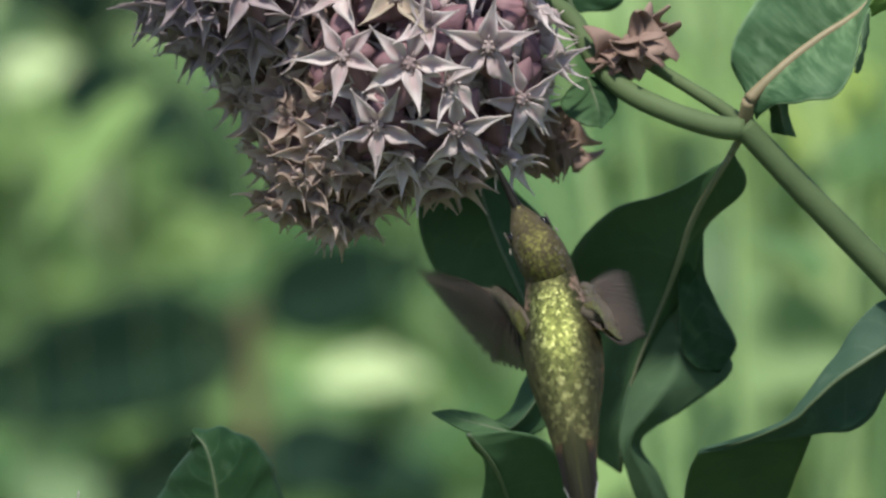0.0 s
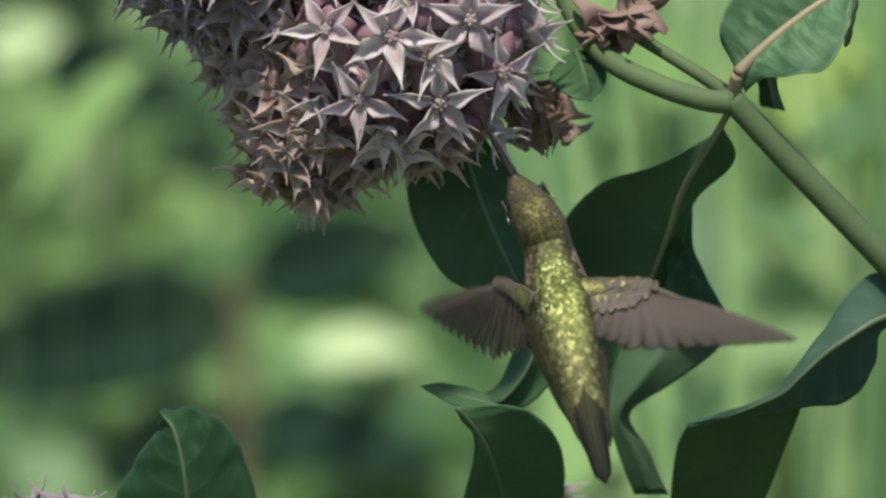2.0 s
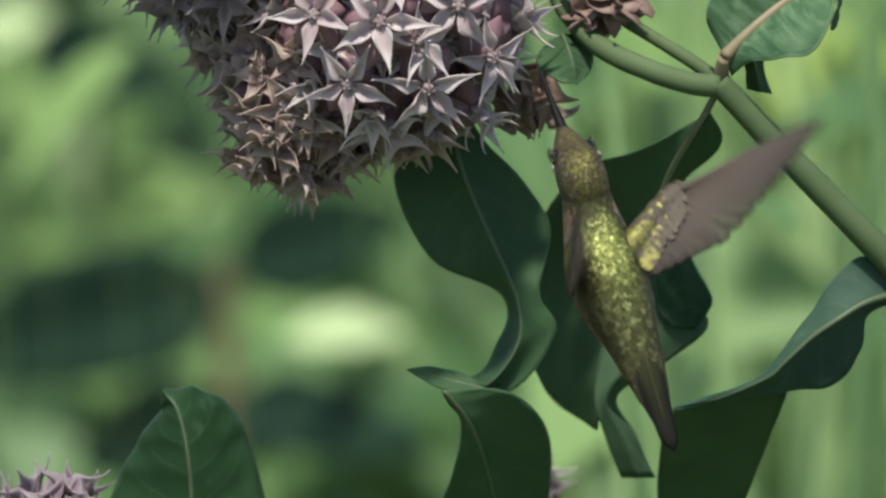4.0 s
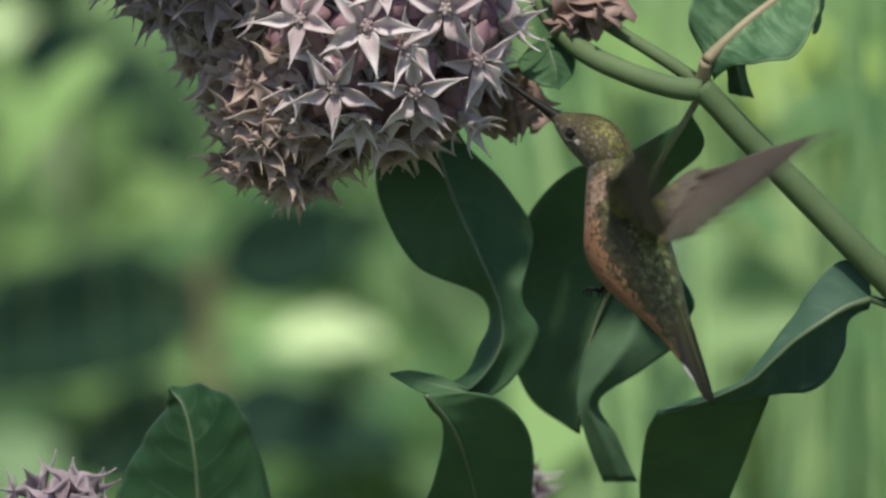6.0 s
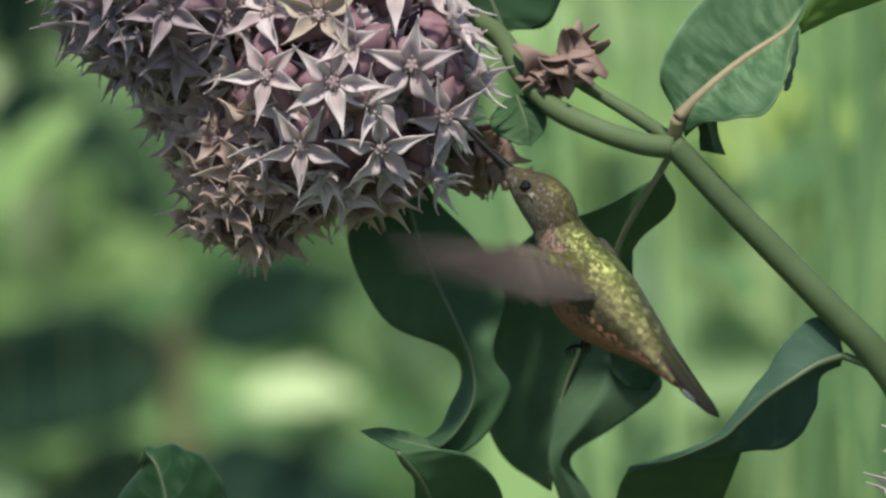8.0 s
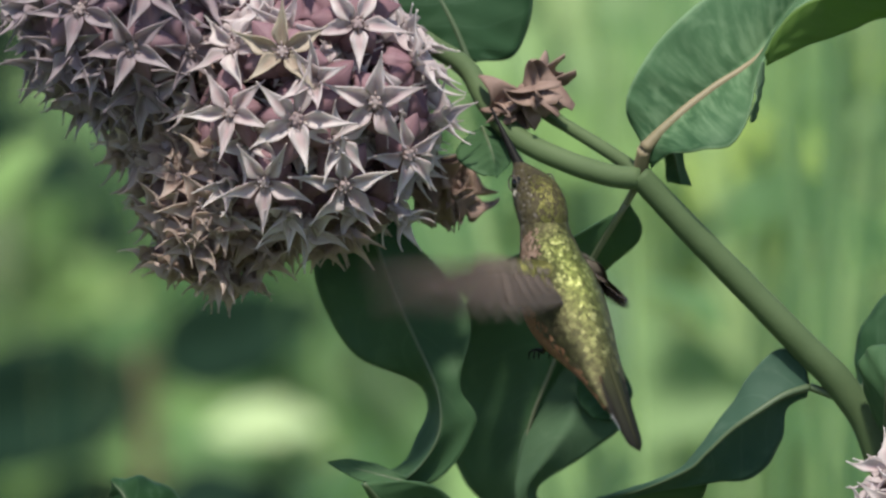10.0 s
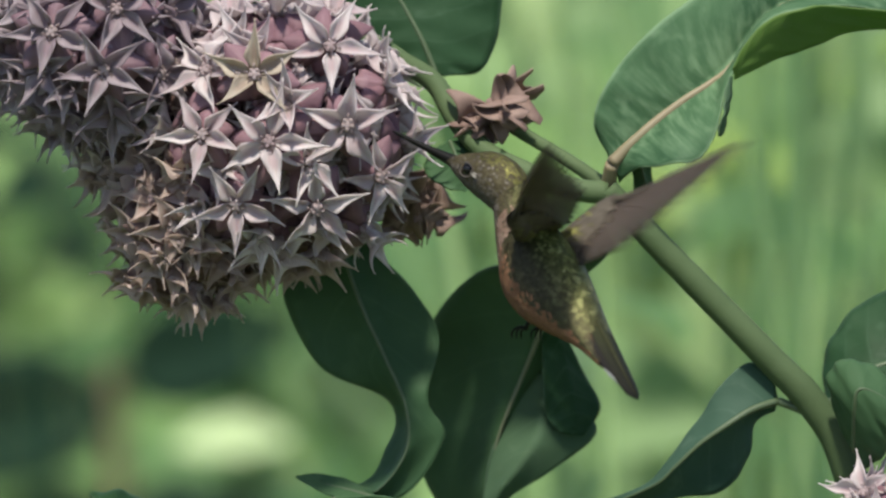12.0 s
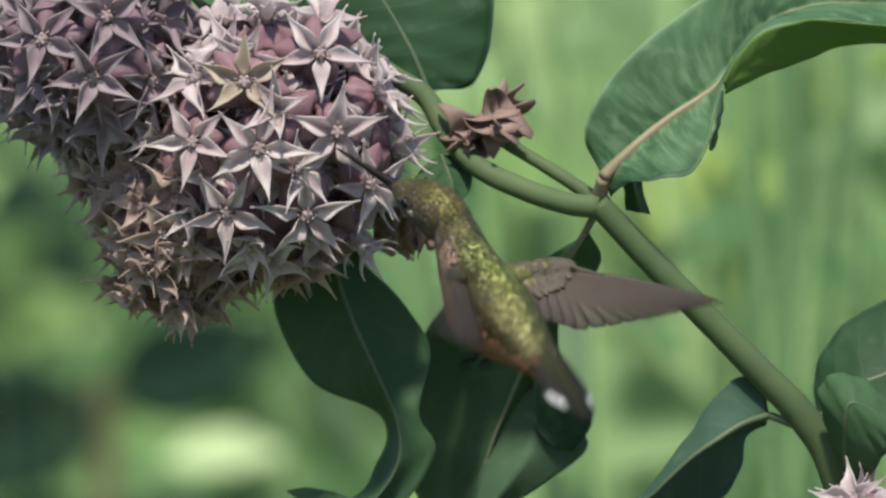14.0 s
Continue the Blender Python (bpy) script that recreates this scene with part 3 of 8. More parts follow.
    hoods = [petal_mesh("hood" + tag, length * q, width * w, r, (lambda s, c=c: c * (1.0 if s < 0.5 else -0.9)), cup, (hood,), twist=tw, bend=0.0011 * (j % 3 - 1))
             for j, (q, w, r, c, cup, tw) in enumerate(((1.0, 1.0, 0.42, -0.5, 0.22, 0.1), (0.95, 1.10, 0.60, -0.9, 0.30, -0.4), (1.06, 0.95, 0.32, -0.2, 0.26, 0.3), (0.92, 1.05, 0.70, -0.9, 0.22, 0.2), (1.0, 1.0, 0.18, 0.2, 0.30, -0.2), (0.95, 1.15, 0.50, -1.7, 0.30, 0.7), (1.0, 1.1, 0.5, -1.4, 0.32, -0.7)))]
    lobes = [petal_mesh("lobe" + tag, 0.0100 * q, 0.0048, -0.3 * r, (lambda s, c=c: -c), -0.4, (lobe,), pinch=0.45, taper=0.85)
             for q, r, c in ((1.0, 0.6, 0.7), (0.9, 1.4, 1.2), (1.0, 0.2, 0.3))]
    return hoods, lobes, crown_mesh("crown" + tag, (CROWN,))


FRESH = star_shapes("_fresh", HOOD, LOBE)
FADING = star_shapes("_fading", HOOD_OLD, LOBE_OLD, 0.0108, 0.0023)
PURPLE = star_shapes("_purple", HOOD_PURPLE, LOBE_PURPLE)
YELLOWED = star_shapes("_yellowed", HOOD_YELLOW, LOBE)


def make_flower(parent, place, facing, spin, kind, rng, scale=1.0, root=None, loose=True, close=0.0):
    """One star flower: five hoods, five reflexed lobes, the crown and its stalk."""
    hoods, lobes, crown = kind
    z = facing.normalized()
    x = UP - z * UP.dot(z)
    x = (x if x.length > 0.1 else RIGHT).normalized()
    m = Matrix((x, z.cross(x), z)).transposed().to_4x4() @ Matrix.Rotation(spin, 4, "Z")
    m = Matrix.Translation(place) @ m @ Matrix.Scale(scale, 4)
    flower = part("flower", crown, None, parent)
    flower.matrix_basis = m
    open_by = (rng.uniform(-0.65, 0.1) if loose else rng.uniform(-0.1, 0.1)) - close
    for i in range(5):
        turn = Matrix.Rotation(2 * math.pi * i / 5 + rng.uniform(-0.12, 0.12), 4, "Z") @ Matrix.Rotation(rng.uniform(-0.14, 0.14), 4, "X")
        h = part("petal", rng.choice(hoods), None, flower)
        h.matrix_basis = turn @ Matrix.Rotation(open_by + rng.uniform(-0.2, 0.2), 4, "Y")
        h = part("lobe", rng.choice(lobes), None, flower)
        h.matrix_basis = Matrix.Rotation(2 * math.pi * (i + 0.5) / 5 + rng.uniform(-0.1, 0.1), 4, "Z") @ Matrix.Rotation(rng.uniform(-0.2, 0.3), 4, "Y")
    if root is not None:
        bm = bmesh.new()
        inv = m.inverted()
        a, b = inv @ root, Vector((0, 0, -0.001))
        tube(bm, spline([a, a.lerp(b, 0.6) - Vector((0, 0, 0.002)), b], 8), (0.0005, 0.0006), 6)
        part("pedicel", bm, PEDICEL, flower)
    return flower


clusters = []


def make_cluster(label, centre, radius, chosen, count, seed, age, young=None):
    """A round cluster: chosen flowers at known places, the rest spread evenly between them."""
    rng = random.Random(seed)
    young = young or FRESH
    c = P(*centre)
    cluster = tagged(new("flower_cluster"), label, "flower cluster", "milkweed flower clusters")
    cluster.location = c
    clusters.append(cluster)
    zero = Vector((0, 0, 0))
    done = []
    for a, b, turn, blend, kind, scale in chosen:
        flat = P(a, b, centre[2]) - c
        depth = math.sqrt(max(radius ** 2 - flat.length_squared, (0.25 * radius) ** 2))
        place = flat - AWAY * (depth + 0.004)
        n = place.normalized()
        done.append(n)
        make_flower(cluster, place, n.lerp(-AWAY, blend), turn, kind, rng, scale, zero, False)
    for i in range(count):
        z = 1 - 2 * (i + 0.5) / count
        a = i * 2.39996
        n = Vector((math.sqrt(1 - z * z) * math.cos(a), math.sqrt(1 - z * z) * math.sin(a), z))
        n = (n + Vector([rng.uniform(-0.1, 0.1) for _ in range(3)])).normalized()
        if any(n.angle(q) < 0.27 for q in done) or n.angle(AWAY) < 0.6:
            continue
        kind = FADING if rng.random() < age(n) else young
        face = n + Vector([rng.uniform(-0.25, 0.25) for _ in range(3)])
        hang = max(0.0, -n.z)
        face = (face - (AWAY * 0.35 + UP * 0.15) * hang).normalized()
        make_flower(cluster, n * radius * rng.uniform(0.80, 1.04), face, rng.uniform(0, 1.25), kind, rng, rng.uniform(0.88, 1.1), zero, close=0.4 * hang)
    for i in range(count // 2):
        n = Vector([rng.gauss(0, 1) for _ in range(3)]).normalized()
        if n.angle(AWAY) > 1.2:
            make_flower(cluster, n * radius * 0.68, n, rng.uniform(0, 1.25), FADING if rng.random() < age(n) else young, rng, 0.9, zero)
    return cluster


make_cluster("dense cluster of mauve and white star flowers", (625, 102, 0.004), 0.0315,
             [(745, 95, -0.06, 1.0, FRESH, 1.14), (608, 125, -0.32, 0.85, FRESH, 1.14), (690, 238, 0.10, 0.20, FRESH, 1.05), (493, 112, 0.5, 0.6, FRESH, 1.0),
              (552, 232, 0.6, 0.45, FRESH, 1.0), (800, 185, 0.3, 0.45, FRESH, 0.95), (583, 8, 0.05, 0.7, YELLOWED, 1.05), (713, -42, -0.55, 0.7, FRESH, 1.06)],
             100, 4, lambda n: 0.75 if n.x < -0.62 else 0.3 if n.z < -0.75 else 0.04)
make_cluster("fading brownish cluster of star flowers", (480, 246, 0.012), 0.0212, [], 64, 6, lambda n: 0.96)
make_cluster("small fading cluster between the fuller ones", (390, 112, 0.028), 0.0138, [], 32, 18, lambda n: 0.9)
make_cluster("dense cluster of purple-mauve star flowers", (298, -64, 0.004), 0.0235,
             [(340, -108, 0.15, 0.6, PURPLE, 1.05), (228, -69, 0.5, 0.6, PURPLE, 1.05), (318, -4, 0.4, 0.5, PURPLE, 1.05), (415, 2, 0.2, 0.3, PURPLE, 0.95)],
             76, 8, lambda n: 0.0, PURPLE)


def make_withered(parent, place, facing, seed, size=1.0):
    """A dried flower: shrunken brown petals round a small cup."""
    rng = random.Random(seed)
    bm = bmesh.new()
    tube(bm, [Vector((0, 0, z)) for z in (-0.003, -0.001, 0.001, 0.002)], [0.0008, 0.0016, 0.0018, 0.0010], 10)
    flower = part("withered_flower", bm, WITHERED, parent, "dried brown flower with shrivelled petals")
    z = facing.normalized()
    x = z.orthogonal().normalized()
    flower.matrix_basis = Matrix.Translation(place) @ Matrix((x, z.cross(x), z)).transposed().to_4x4() @ Matrix.Scale(size, 4)
    for i in range(9):
        me = petal_mesh("dried_petal", 0.0095 * rng.uniform(0.7, 1.15), 0.0019 * rng.uniform(0.7, 1.2), rng.uniform(-0.6, 0.9),
                        (lambda s, c=rng.uniform(-3.0, 2.4): c * (0.3 + s)), rng.uniform(-1.6, 1.6), (WITHERED,), 0.5, twist=rng.uniform(-2.2, 2.2), taper=0.7, bend=rng.uniform(-0.002, 0.002))
        h = part("petal", me, None, flower)
        h.matrix_basis = Matrix.Rotation(2 * math.pi * i / 9 + rng.uniform(-0.3, 0.3), 4, "Z")


for a, b, d, size, seed in ((1000, 80, 0.008, 1.25, 31), (982, 104, 0.012, 1.0, 33)):
    make_withered(plant, P(a, b, d), -AWAY + UP * 0.4 + RIGHT * 0.2, seed, size)
for a, b, d, size, seed in ((862, 252, 0.026, 0.95, 35), (884, 264, 0.030, 0.95, 37), (846, 268, 0.030, 0.9, 39), (888, 232, 0.032, 0.85, 41)):
    make_withered(plant, P(a, b, d), -AWAY * 0.6 - UP + RIGHT * 0.4, seed, size)
rooted(plant)

# further clusters at the edges of the stand
low = make_cluster("pale mauve flower cluster on a lower shoot", (70, 1020, 0.020), 0.0110, [], 20, 12, lambda n: 0.0, PURPLE)
clusters.remove(low)
shoots.append(low)
make_cluster("pale pink flower cluster on a lower shoot", (1705, 825, -0.006), 0.0120, [(1658, 748, 0.3, 0.25, FRESH, 0.95)], 24, 14, lambda n: 0.0)
make_cluster("small out-of-focus cluster of pale buds", (862, 950, 0.12), 0.0040, [], 7, 16, lambda n: 0.0)
for place, stalk, nods in (((70, 1020, 0.020), (60, 7270, 0.05), True), ((1705, 825, -0.006), (1720, 7260, 0.03), False), ((862, 950, 0.12), (880, 7000, 0.14), False)):
    holder = tagged(new("flower_stalk"), "green milkweed stalk that carries a flower cluster", "stalk", "flower stalks")
    make_stem(holder, "stem", [place, (place[0] + 8, place[1] + 700, place[2] + 0.01), stalk], (0.0016, 0.004), n=40)
    if nods:
        shoots.append(holder)

# ---- ground ----
bm = bmesh.new()
bmesh.ops.create_grid(bm, x_segments=60, y_segments=60, size=400)
SOIL = plain_material("soil", (0.035, 0.045, 0.018), (0.08, 0.10, 0.035), 0.9, 0.6, 30)
ground = tagged(new("ground", mesh_of("ground", bm, SOIL)), "weedy soil under the meadow", "ground", kind="structure")


# ---- the meadow behind ----
def grass_material(name, stops, share):
    n = Nodes(name, 0.5, 0.3)
    fac = n.math("ADD", n.math("MULTIPLY", n.island(), 0.5), n.math("MULTIPLY", n.noise(3.5, 2), 0.5))
    n.colour(n.ramp(fac, *stops))
    n.bump(n.noise(300, 2), 0.2, 0.0005)
    n.thin(share, stops[-1][1])
    return n.mat


GRASS = grass_material("grass_blade", ((0.28, (0.04, 0.10, 0.04)), (0.5, (0.23, 0.35, 0.135)), (0.72, (0.50, 0.64, 0.28))), 0.4)
GRASS_FAR = grass_material("grass_far", ((0.33, (0.08, 0.17, 0.07)), (0.5, (0.26, 0.41, 0.15)), (0.67, (0.49, 0.66, 0.26))), 0.4)

GRASS_PALE = grass_material("grass_pale", ((0.25, (0.06, 0.13, 0.05)), (0.5, (0.28, 0.40, 0.17)), (0.75, (0.52, 0.64, 0.31))), 0.35)


def meadow(name, count, near, far, spread, height, width, material, label, seed, lean=0.2, left=-1.0, right=1.0):
    rng = random.Random(seed)
    bm = bmesh.new()
    for _ in range(count):
        d = near + (far - near) * rng.random() ** 0.8
        x = rng.uniform(left, right) * spread * (1 + d * 0.35)
        root = Vector((x, d, 0))
        h, w = height * rng.uniform(0.75, 1.2), width * rng.uniform(0.6, 1.4)
        a, l = rng.uniform(0, 6.28), lean * rng.uniform(0.2, 1.2)
        out = Vector((math.cos(a), math.sin(a), 0))
        b = rng.gauss(0, 0.6)
        side = Vector((math.cos(b), math.sin(b), 0)) * w
        prev = None
        for i in range(7):
            s = i / 6
            p = root + Vector((0, 0, h * s * (1 - 0.25 * l * s * s))) + out * (h * l * s * s)
            k = side * (1 - s ** 2.5) + side * 0.02
            row = [bm.verts.new(p - k), bm.verts.new(p + k)]
            if prev:
                bm.faces.new((prev[0], prev[1], row[1], row[0]))
            prev = row
    return tagged(new(name, mesh_of(name, bm, material)), label, "grass", kind="stuff")


meadow("meadow_grass", 95, 2.6, 4.0, 0.30, 0.95, 0.016, GRASS, "tall pale green meadow grass behind the milkweed", 2, 0.4)
meadow("meadow_grass", 46, 0.9, 1.7, 0.24, 1.02, 0.005, GRASS, "scattered grass blades close behind the milkweed", 6, 0.32, 0.32, 1.0)
meadow("meadow_grass", 40, 1.2, 2.0, 0.26, 1.06, 0.008, GRASS_PALE, "broad pale grass blades behind the milkweed", 9, 0.28, 0.25, 1.0)
meadow("meadow_grass", 24, 0.5, 1.0, 0.16, 1.12, 0.0026, GRASS, "thin grass blades just behind the milkweed", 12, 0.07, 0.30, 1.0)
meadow("meadow_grass", 1800, 3.4, 9.0, 0.45, 0.80, 0.03, GRASS_FAR, "tall sunlit green meadow grass farther off", 3, 0.3)
meadow("meadow_grass", 4000, 9.0, 30.0, 0.6, 0.8, 0.03, GRASS_FAR, "distant sunlit meadow grass", 4)


# ---- milkweeds farther back ----
FAR = 1.8                       # depth scale of the plants behind


def far_leaf(parent, base, tip, width, droop=0.0, face=0.5, material=None):
    """A broad leaf from base to tip; face turns its blade from edge-on (0) to facing the path (1)."""
    width *= (REACH + base[2] * FAR) / (REACH + base[2])
    base, tip = (*base[:2], base[2] * FAR), (*tip[:2], tip[2] * FAR)
    a, b = P(*base), P(*tip)
    along = (b - a)
    n = (-AWAY * face + Vector((0, 0, 1)) * (1 - face)).normalized()
    side = along.cross(n).normalized() * width
    rib, left, right = [], [], []
    for i in range(7):
        s = i / 6
        p = a + along * s + Vector((0, 0, -droop * s * s))
        w = math.sin(math.pi * min(1, 0.08 + 0.92 * s) ** 0.8) ** 0.8 if 0 < s < 1 else 0.03
        up = side.cross(along).normalized() * width * 0.25 * w
        rib.append(p)
        left.append(p - side * w + up)
        right.append(p + side * w + up)
    blade = part("leaf", leaf_blade(left, rib, right, wave=0.004, seed=base[0] * 0.01, n=24, m=4, thick=0.0006), (material or LEAF_FAR, material or LEAF_FAR), parent)
    bm = bmesh.new()
    tube(bm, spline(rib, 20), (0.002, 0.0006), 6)
    part("midrib", bm, material or LEAF_FAR, blade)


def far_plant(label, stem, leaves, material=None, radius=0.006):
    ob = tagged(new("milkweed_plant"), label, "plant", "milkweeds farther back")
    stem = [(a, b, d * FAR) for a, b, d in stem]
    d = stem[-1][2]
    foot = 441 + (MID.z + AWAY.z * d) / (UP.z * U * (REACH + d) / REACH)
    make_stem(ob, "stem", stem[:-1] + [(stem[-1][0], foot, d)], (radius * 1.0, radius * 1.3), n=40, material=material)
    for leaf in leaves:
        far_leaf(ob, *leaf)
    return ob


DRY_STEM = plain_material("dry_stem", (0.075, 0.058, 0.030), (0.120, 0.092, 0.050), 0.7, 60)
far_plant("out-of-focus milkweed with broad dark leaves and a brownish stem",
          [(322, 540, 1.2), (328, 640, 1.2), (340, 900, 1.2), (380, 5000, 1.2)],
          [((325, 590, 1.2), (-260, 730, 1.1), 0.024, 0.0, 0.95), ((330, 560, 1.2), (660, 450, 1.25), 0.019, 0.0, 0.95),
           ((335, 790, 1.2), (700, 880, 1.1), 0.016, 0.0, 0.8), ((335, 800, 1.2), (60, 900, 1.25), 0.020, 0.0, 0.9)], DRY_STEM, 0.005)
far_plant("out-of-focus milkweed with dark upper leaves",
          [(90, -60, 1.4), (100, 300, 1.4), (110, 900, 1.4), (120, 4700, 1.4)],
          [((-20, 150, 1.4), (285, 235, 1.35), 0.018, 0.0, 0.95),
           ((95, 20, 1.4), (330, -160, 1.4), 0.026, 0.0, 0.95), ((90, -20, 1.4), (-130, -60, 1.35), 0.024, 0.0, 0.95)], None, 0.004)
far_plant("out-of-focus milkweed with pale leaves, sunlight painted in",
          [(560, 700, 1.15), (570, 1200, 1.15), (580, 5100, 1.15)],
          [((640, 655, 1.15), (430, 688, 1.12), 0.0115, 0.0, 0.45, LEAF_PAINTED_GLARE), ((560, 770, 1.15), (690, 715, 1.15), 0.008, 0.0, 0.4, LEAF_PAINTED_SUN)], None, 0.003)
far_plant("out-of-focus milkweed with pale upper leaves, sunlight painted in",
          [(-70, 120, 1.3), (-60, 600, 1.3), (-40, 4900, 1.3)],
          [((-125, 155, 1.3), (20, 110, 1.3), 0.010, 0.0, 0.5, LEAF_PAINTED_GLARE), ((36, 500, 1.5), (62, 230, 1.48), 0.013, 0.0, 0.8, LEAF_PAINTED_GLARE)], None, 0.003)
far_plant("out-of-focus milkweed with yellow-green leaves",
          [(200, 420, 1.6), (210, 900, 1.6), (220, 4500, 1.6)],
          [((200, 490, 1.6), (150, 370, 1.55), 0.020, 0.0, 0.5, LEAF_PAINTED_GLARE), ((205, 420, 1.6), (280, 370, 1.6), 0.014, 0.0, 0.3, LEAF_PAINTED_SUN), ((340, 300, 1.5), (190, 350, 1.5), 0.014, 0.0, 0.95)], None, 0.003)

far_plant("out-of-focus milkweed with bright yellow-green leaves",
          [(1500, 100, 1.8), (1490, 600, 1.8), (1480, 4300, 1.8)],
          [((1480, 60, 1.8), (1660, 190, 1.75), 0.034, 0.0, 0.35, LEAF_PAINTED_SUN), ((1495, 180, 1.8), (1380, 290, 1.75), 0.026, 0.0, 0.4, LEAF_PAINTED_SUN),
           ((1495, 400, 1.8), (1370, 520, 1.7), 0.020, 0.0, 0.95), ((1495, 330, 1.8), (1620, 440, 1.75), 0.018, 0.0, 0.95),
           ((1490, 640, 1.8), (1420, 560, 1.7), 0.015, 0.0, 0.4, LEAF_PAINTED_SUN)], None, 0.003)
far_plant("out-of-focus milkweed with painted-sunlit leaves behind the flower stalk",
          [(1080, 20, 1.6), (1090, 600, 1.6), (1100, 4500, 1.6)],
          [((1080, 40, 1.6), (1000, 130, 1.55), 0.022, 0.0, 0.5, LEAF_PAINTED_SUN), ((1085, 130, 1.6), (1190, 30, 1.55), 0.020, 0.0, 0.5, LEAF_PAINTED_SUN),
           ((1085, 180, 1.6), (1000, 280, 1.55), 0.012, 0.0, 0.4, LEAF_PAINTED_SUN), ((1085, 400, 1.6), (1270, 420, 1.55), 0.012, 0.0, 0.45, LEAF_PAINTED_SUN)], None, 0.003)


def weeds(count, seed, left, right, near, far, low, high, label, material, size=1.0):
    """A tangle of broad leaves on thin stems, too far out of focus to tell apart."""
    rng = random.Random(seed)
    bm = bmesh.new()
    layer = bm.loops.layers.uv.verify()
    for _ in range(count):
        d = rng.uniform(near, far)
        x, z = rng.uniform(left, right) * (1 + d * 0.4), rng.uniform(low, high) - d * 0.17
        c = Vector((x, d, z))
        a = rng.uniform(0, 6.28)
        way = Vector((math.cos(a), math.sin(a) * 0.6, rng.uniform(-0.5, 0.5))).normalized() * rng.uniform(0.08, 0.17) * size
        side = way.cross(Vector((rng.uniform(-0.5, 0.5), -0.7, 0.7))).normalized() * rng.uniform(0.018, 0.036) * size
        prev = None
        for i in range(6):
            s = i / 5
            w = math.sin(math.pi * (0.04 + 0.92 * s))
            p = c + way * s - Vector((0, 0, 0.03 * s * s))
            row = [bm.verts.new(p - side * w), bm.verts.new(p + side * w)]
            if prev:
                f = bm.faces.new((prev[0], prev[1], row[1], row[0]))
                for loop, key in zip(f.loops, ((-1, s - 0.2), (1, s - 0.2), (1, s), (-1, s))):
                    loop[layer].uv = key
            prev = row
        tube(bm, [c, c + Vector((0.01, 0.01, -0.2)), Vector((x + 0.02, d + 0.02, 0))], (0.0015 * size ** 2, 0.003 * size ** 2), 5)
    return tagged(new("weeds", mesh_of("weeds", bm, material)), label, "weeds", kind="stuff")


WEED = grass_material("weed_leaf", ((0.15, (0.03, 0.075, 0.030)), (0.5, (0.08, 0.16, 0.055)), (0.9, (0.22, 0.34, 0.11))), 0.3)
# brighter copy of the weed leaf, sunshine put into its colour
WEED_PAINTED_SUN = grass_material("weed_leaf_painted_sun", ((0.2, (0.24, 0.36, 0.06)), (0.5, (0.36, 0.49, 0.10)), (0.8, (0.50, 0.62, 0.18))), 0.35)
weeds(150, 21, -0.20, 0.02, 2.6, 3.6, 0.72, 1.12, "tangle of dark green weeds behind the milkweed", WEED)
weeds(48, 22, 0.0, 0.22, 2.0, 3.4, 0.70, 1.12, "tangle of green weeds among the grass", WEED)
weeds(72, 23, 0.04, 0.22, 2.2, 3.8, 0.85, 1.15, "yellow-green weeds among the grass, sunlight painted in", LEAF_PAINTED_SUN)
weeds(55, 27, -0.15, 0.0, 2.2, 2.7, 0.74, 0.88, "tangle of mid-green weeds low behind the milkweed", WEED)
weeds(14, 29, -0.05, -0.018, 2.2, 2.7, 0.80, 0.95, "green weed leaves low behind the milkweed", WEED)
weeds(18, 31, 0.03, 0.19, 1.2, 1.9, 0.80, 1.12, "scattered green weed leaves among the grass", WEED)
weeds(18, 33, 0.04, 0.17, 0.8, 1.5, 0.86, 1.10, "small dark green weed leaves among the grass", WEED, 0.45)
weeds(7, 35, -0.16, -0.075, 1.0, 1.7, 1.00, 1.10, "small yellow-green weed leaves behind the milkweed", LEAF_PAINTED_SUN, 0.3)
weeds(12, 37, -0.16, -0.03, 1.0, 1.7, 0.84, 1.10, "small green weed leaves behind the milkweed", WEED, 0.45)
weeds(60, 41, 0.128, 0.168, 2.0, 2.6, 0.99, 1.10, "yellow-green weed leaves at the top of the grass, sunlight painted in", WEED_PAINTED_SUN)
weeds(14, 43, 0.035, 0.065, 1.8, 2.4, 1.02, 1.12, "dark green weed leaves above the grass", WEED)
weeds(22, 24, -0.20, 0.0, 2.6, 3.4, 0.75, 1.1, "pale weed leaves with sunlight painted in", LEAF_PAINTED_SUN)


def turf(count, seed):
    """Low grass over the ground round the milkweed."""
    rng = random.Random(seed)
    verts, faces = [], []
    for _ in range(count):
        x, y = rng.uniform(-4.5, 4.5), rng.uniform(-5.0, 4.5)
        h, a = rng.uniform(0.10, 0.32), rng.uniform(0, 6.28)
        c, s, w, l = math.cos(a), math.sin(a), rng.uniform(0.003, 0.007), h * rng.uniform(0.1, 0.5)
        k = len(verts)
        for q in (0.0, 0.5, 1.0):
            e = w * (1 - q) + 0.0004
            verts += [(x + c * l * q * q - s * e, y + s * l * q * q + c * e, h * q), (x + c * l * q * q + s * e, y + s * l * q * q - c * e, h * q)]
        faces += [(k, k + 1, k + 3, k + 2), (k + 2, k + 3, k + 5, k + 4)]
    me = bpy.data.meshes.new("low_grass")
    me.from_pydata(verts, [], faces)
    me.materials.append(GRASS_FAR)
    return tagged(new("low_grass", me), "low green grass covering the ground", "grass", kind="stuff")


turf(26000, 51)


# ---- the hummingbird ----
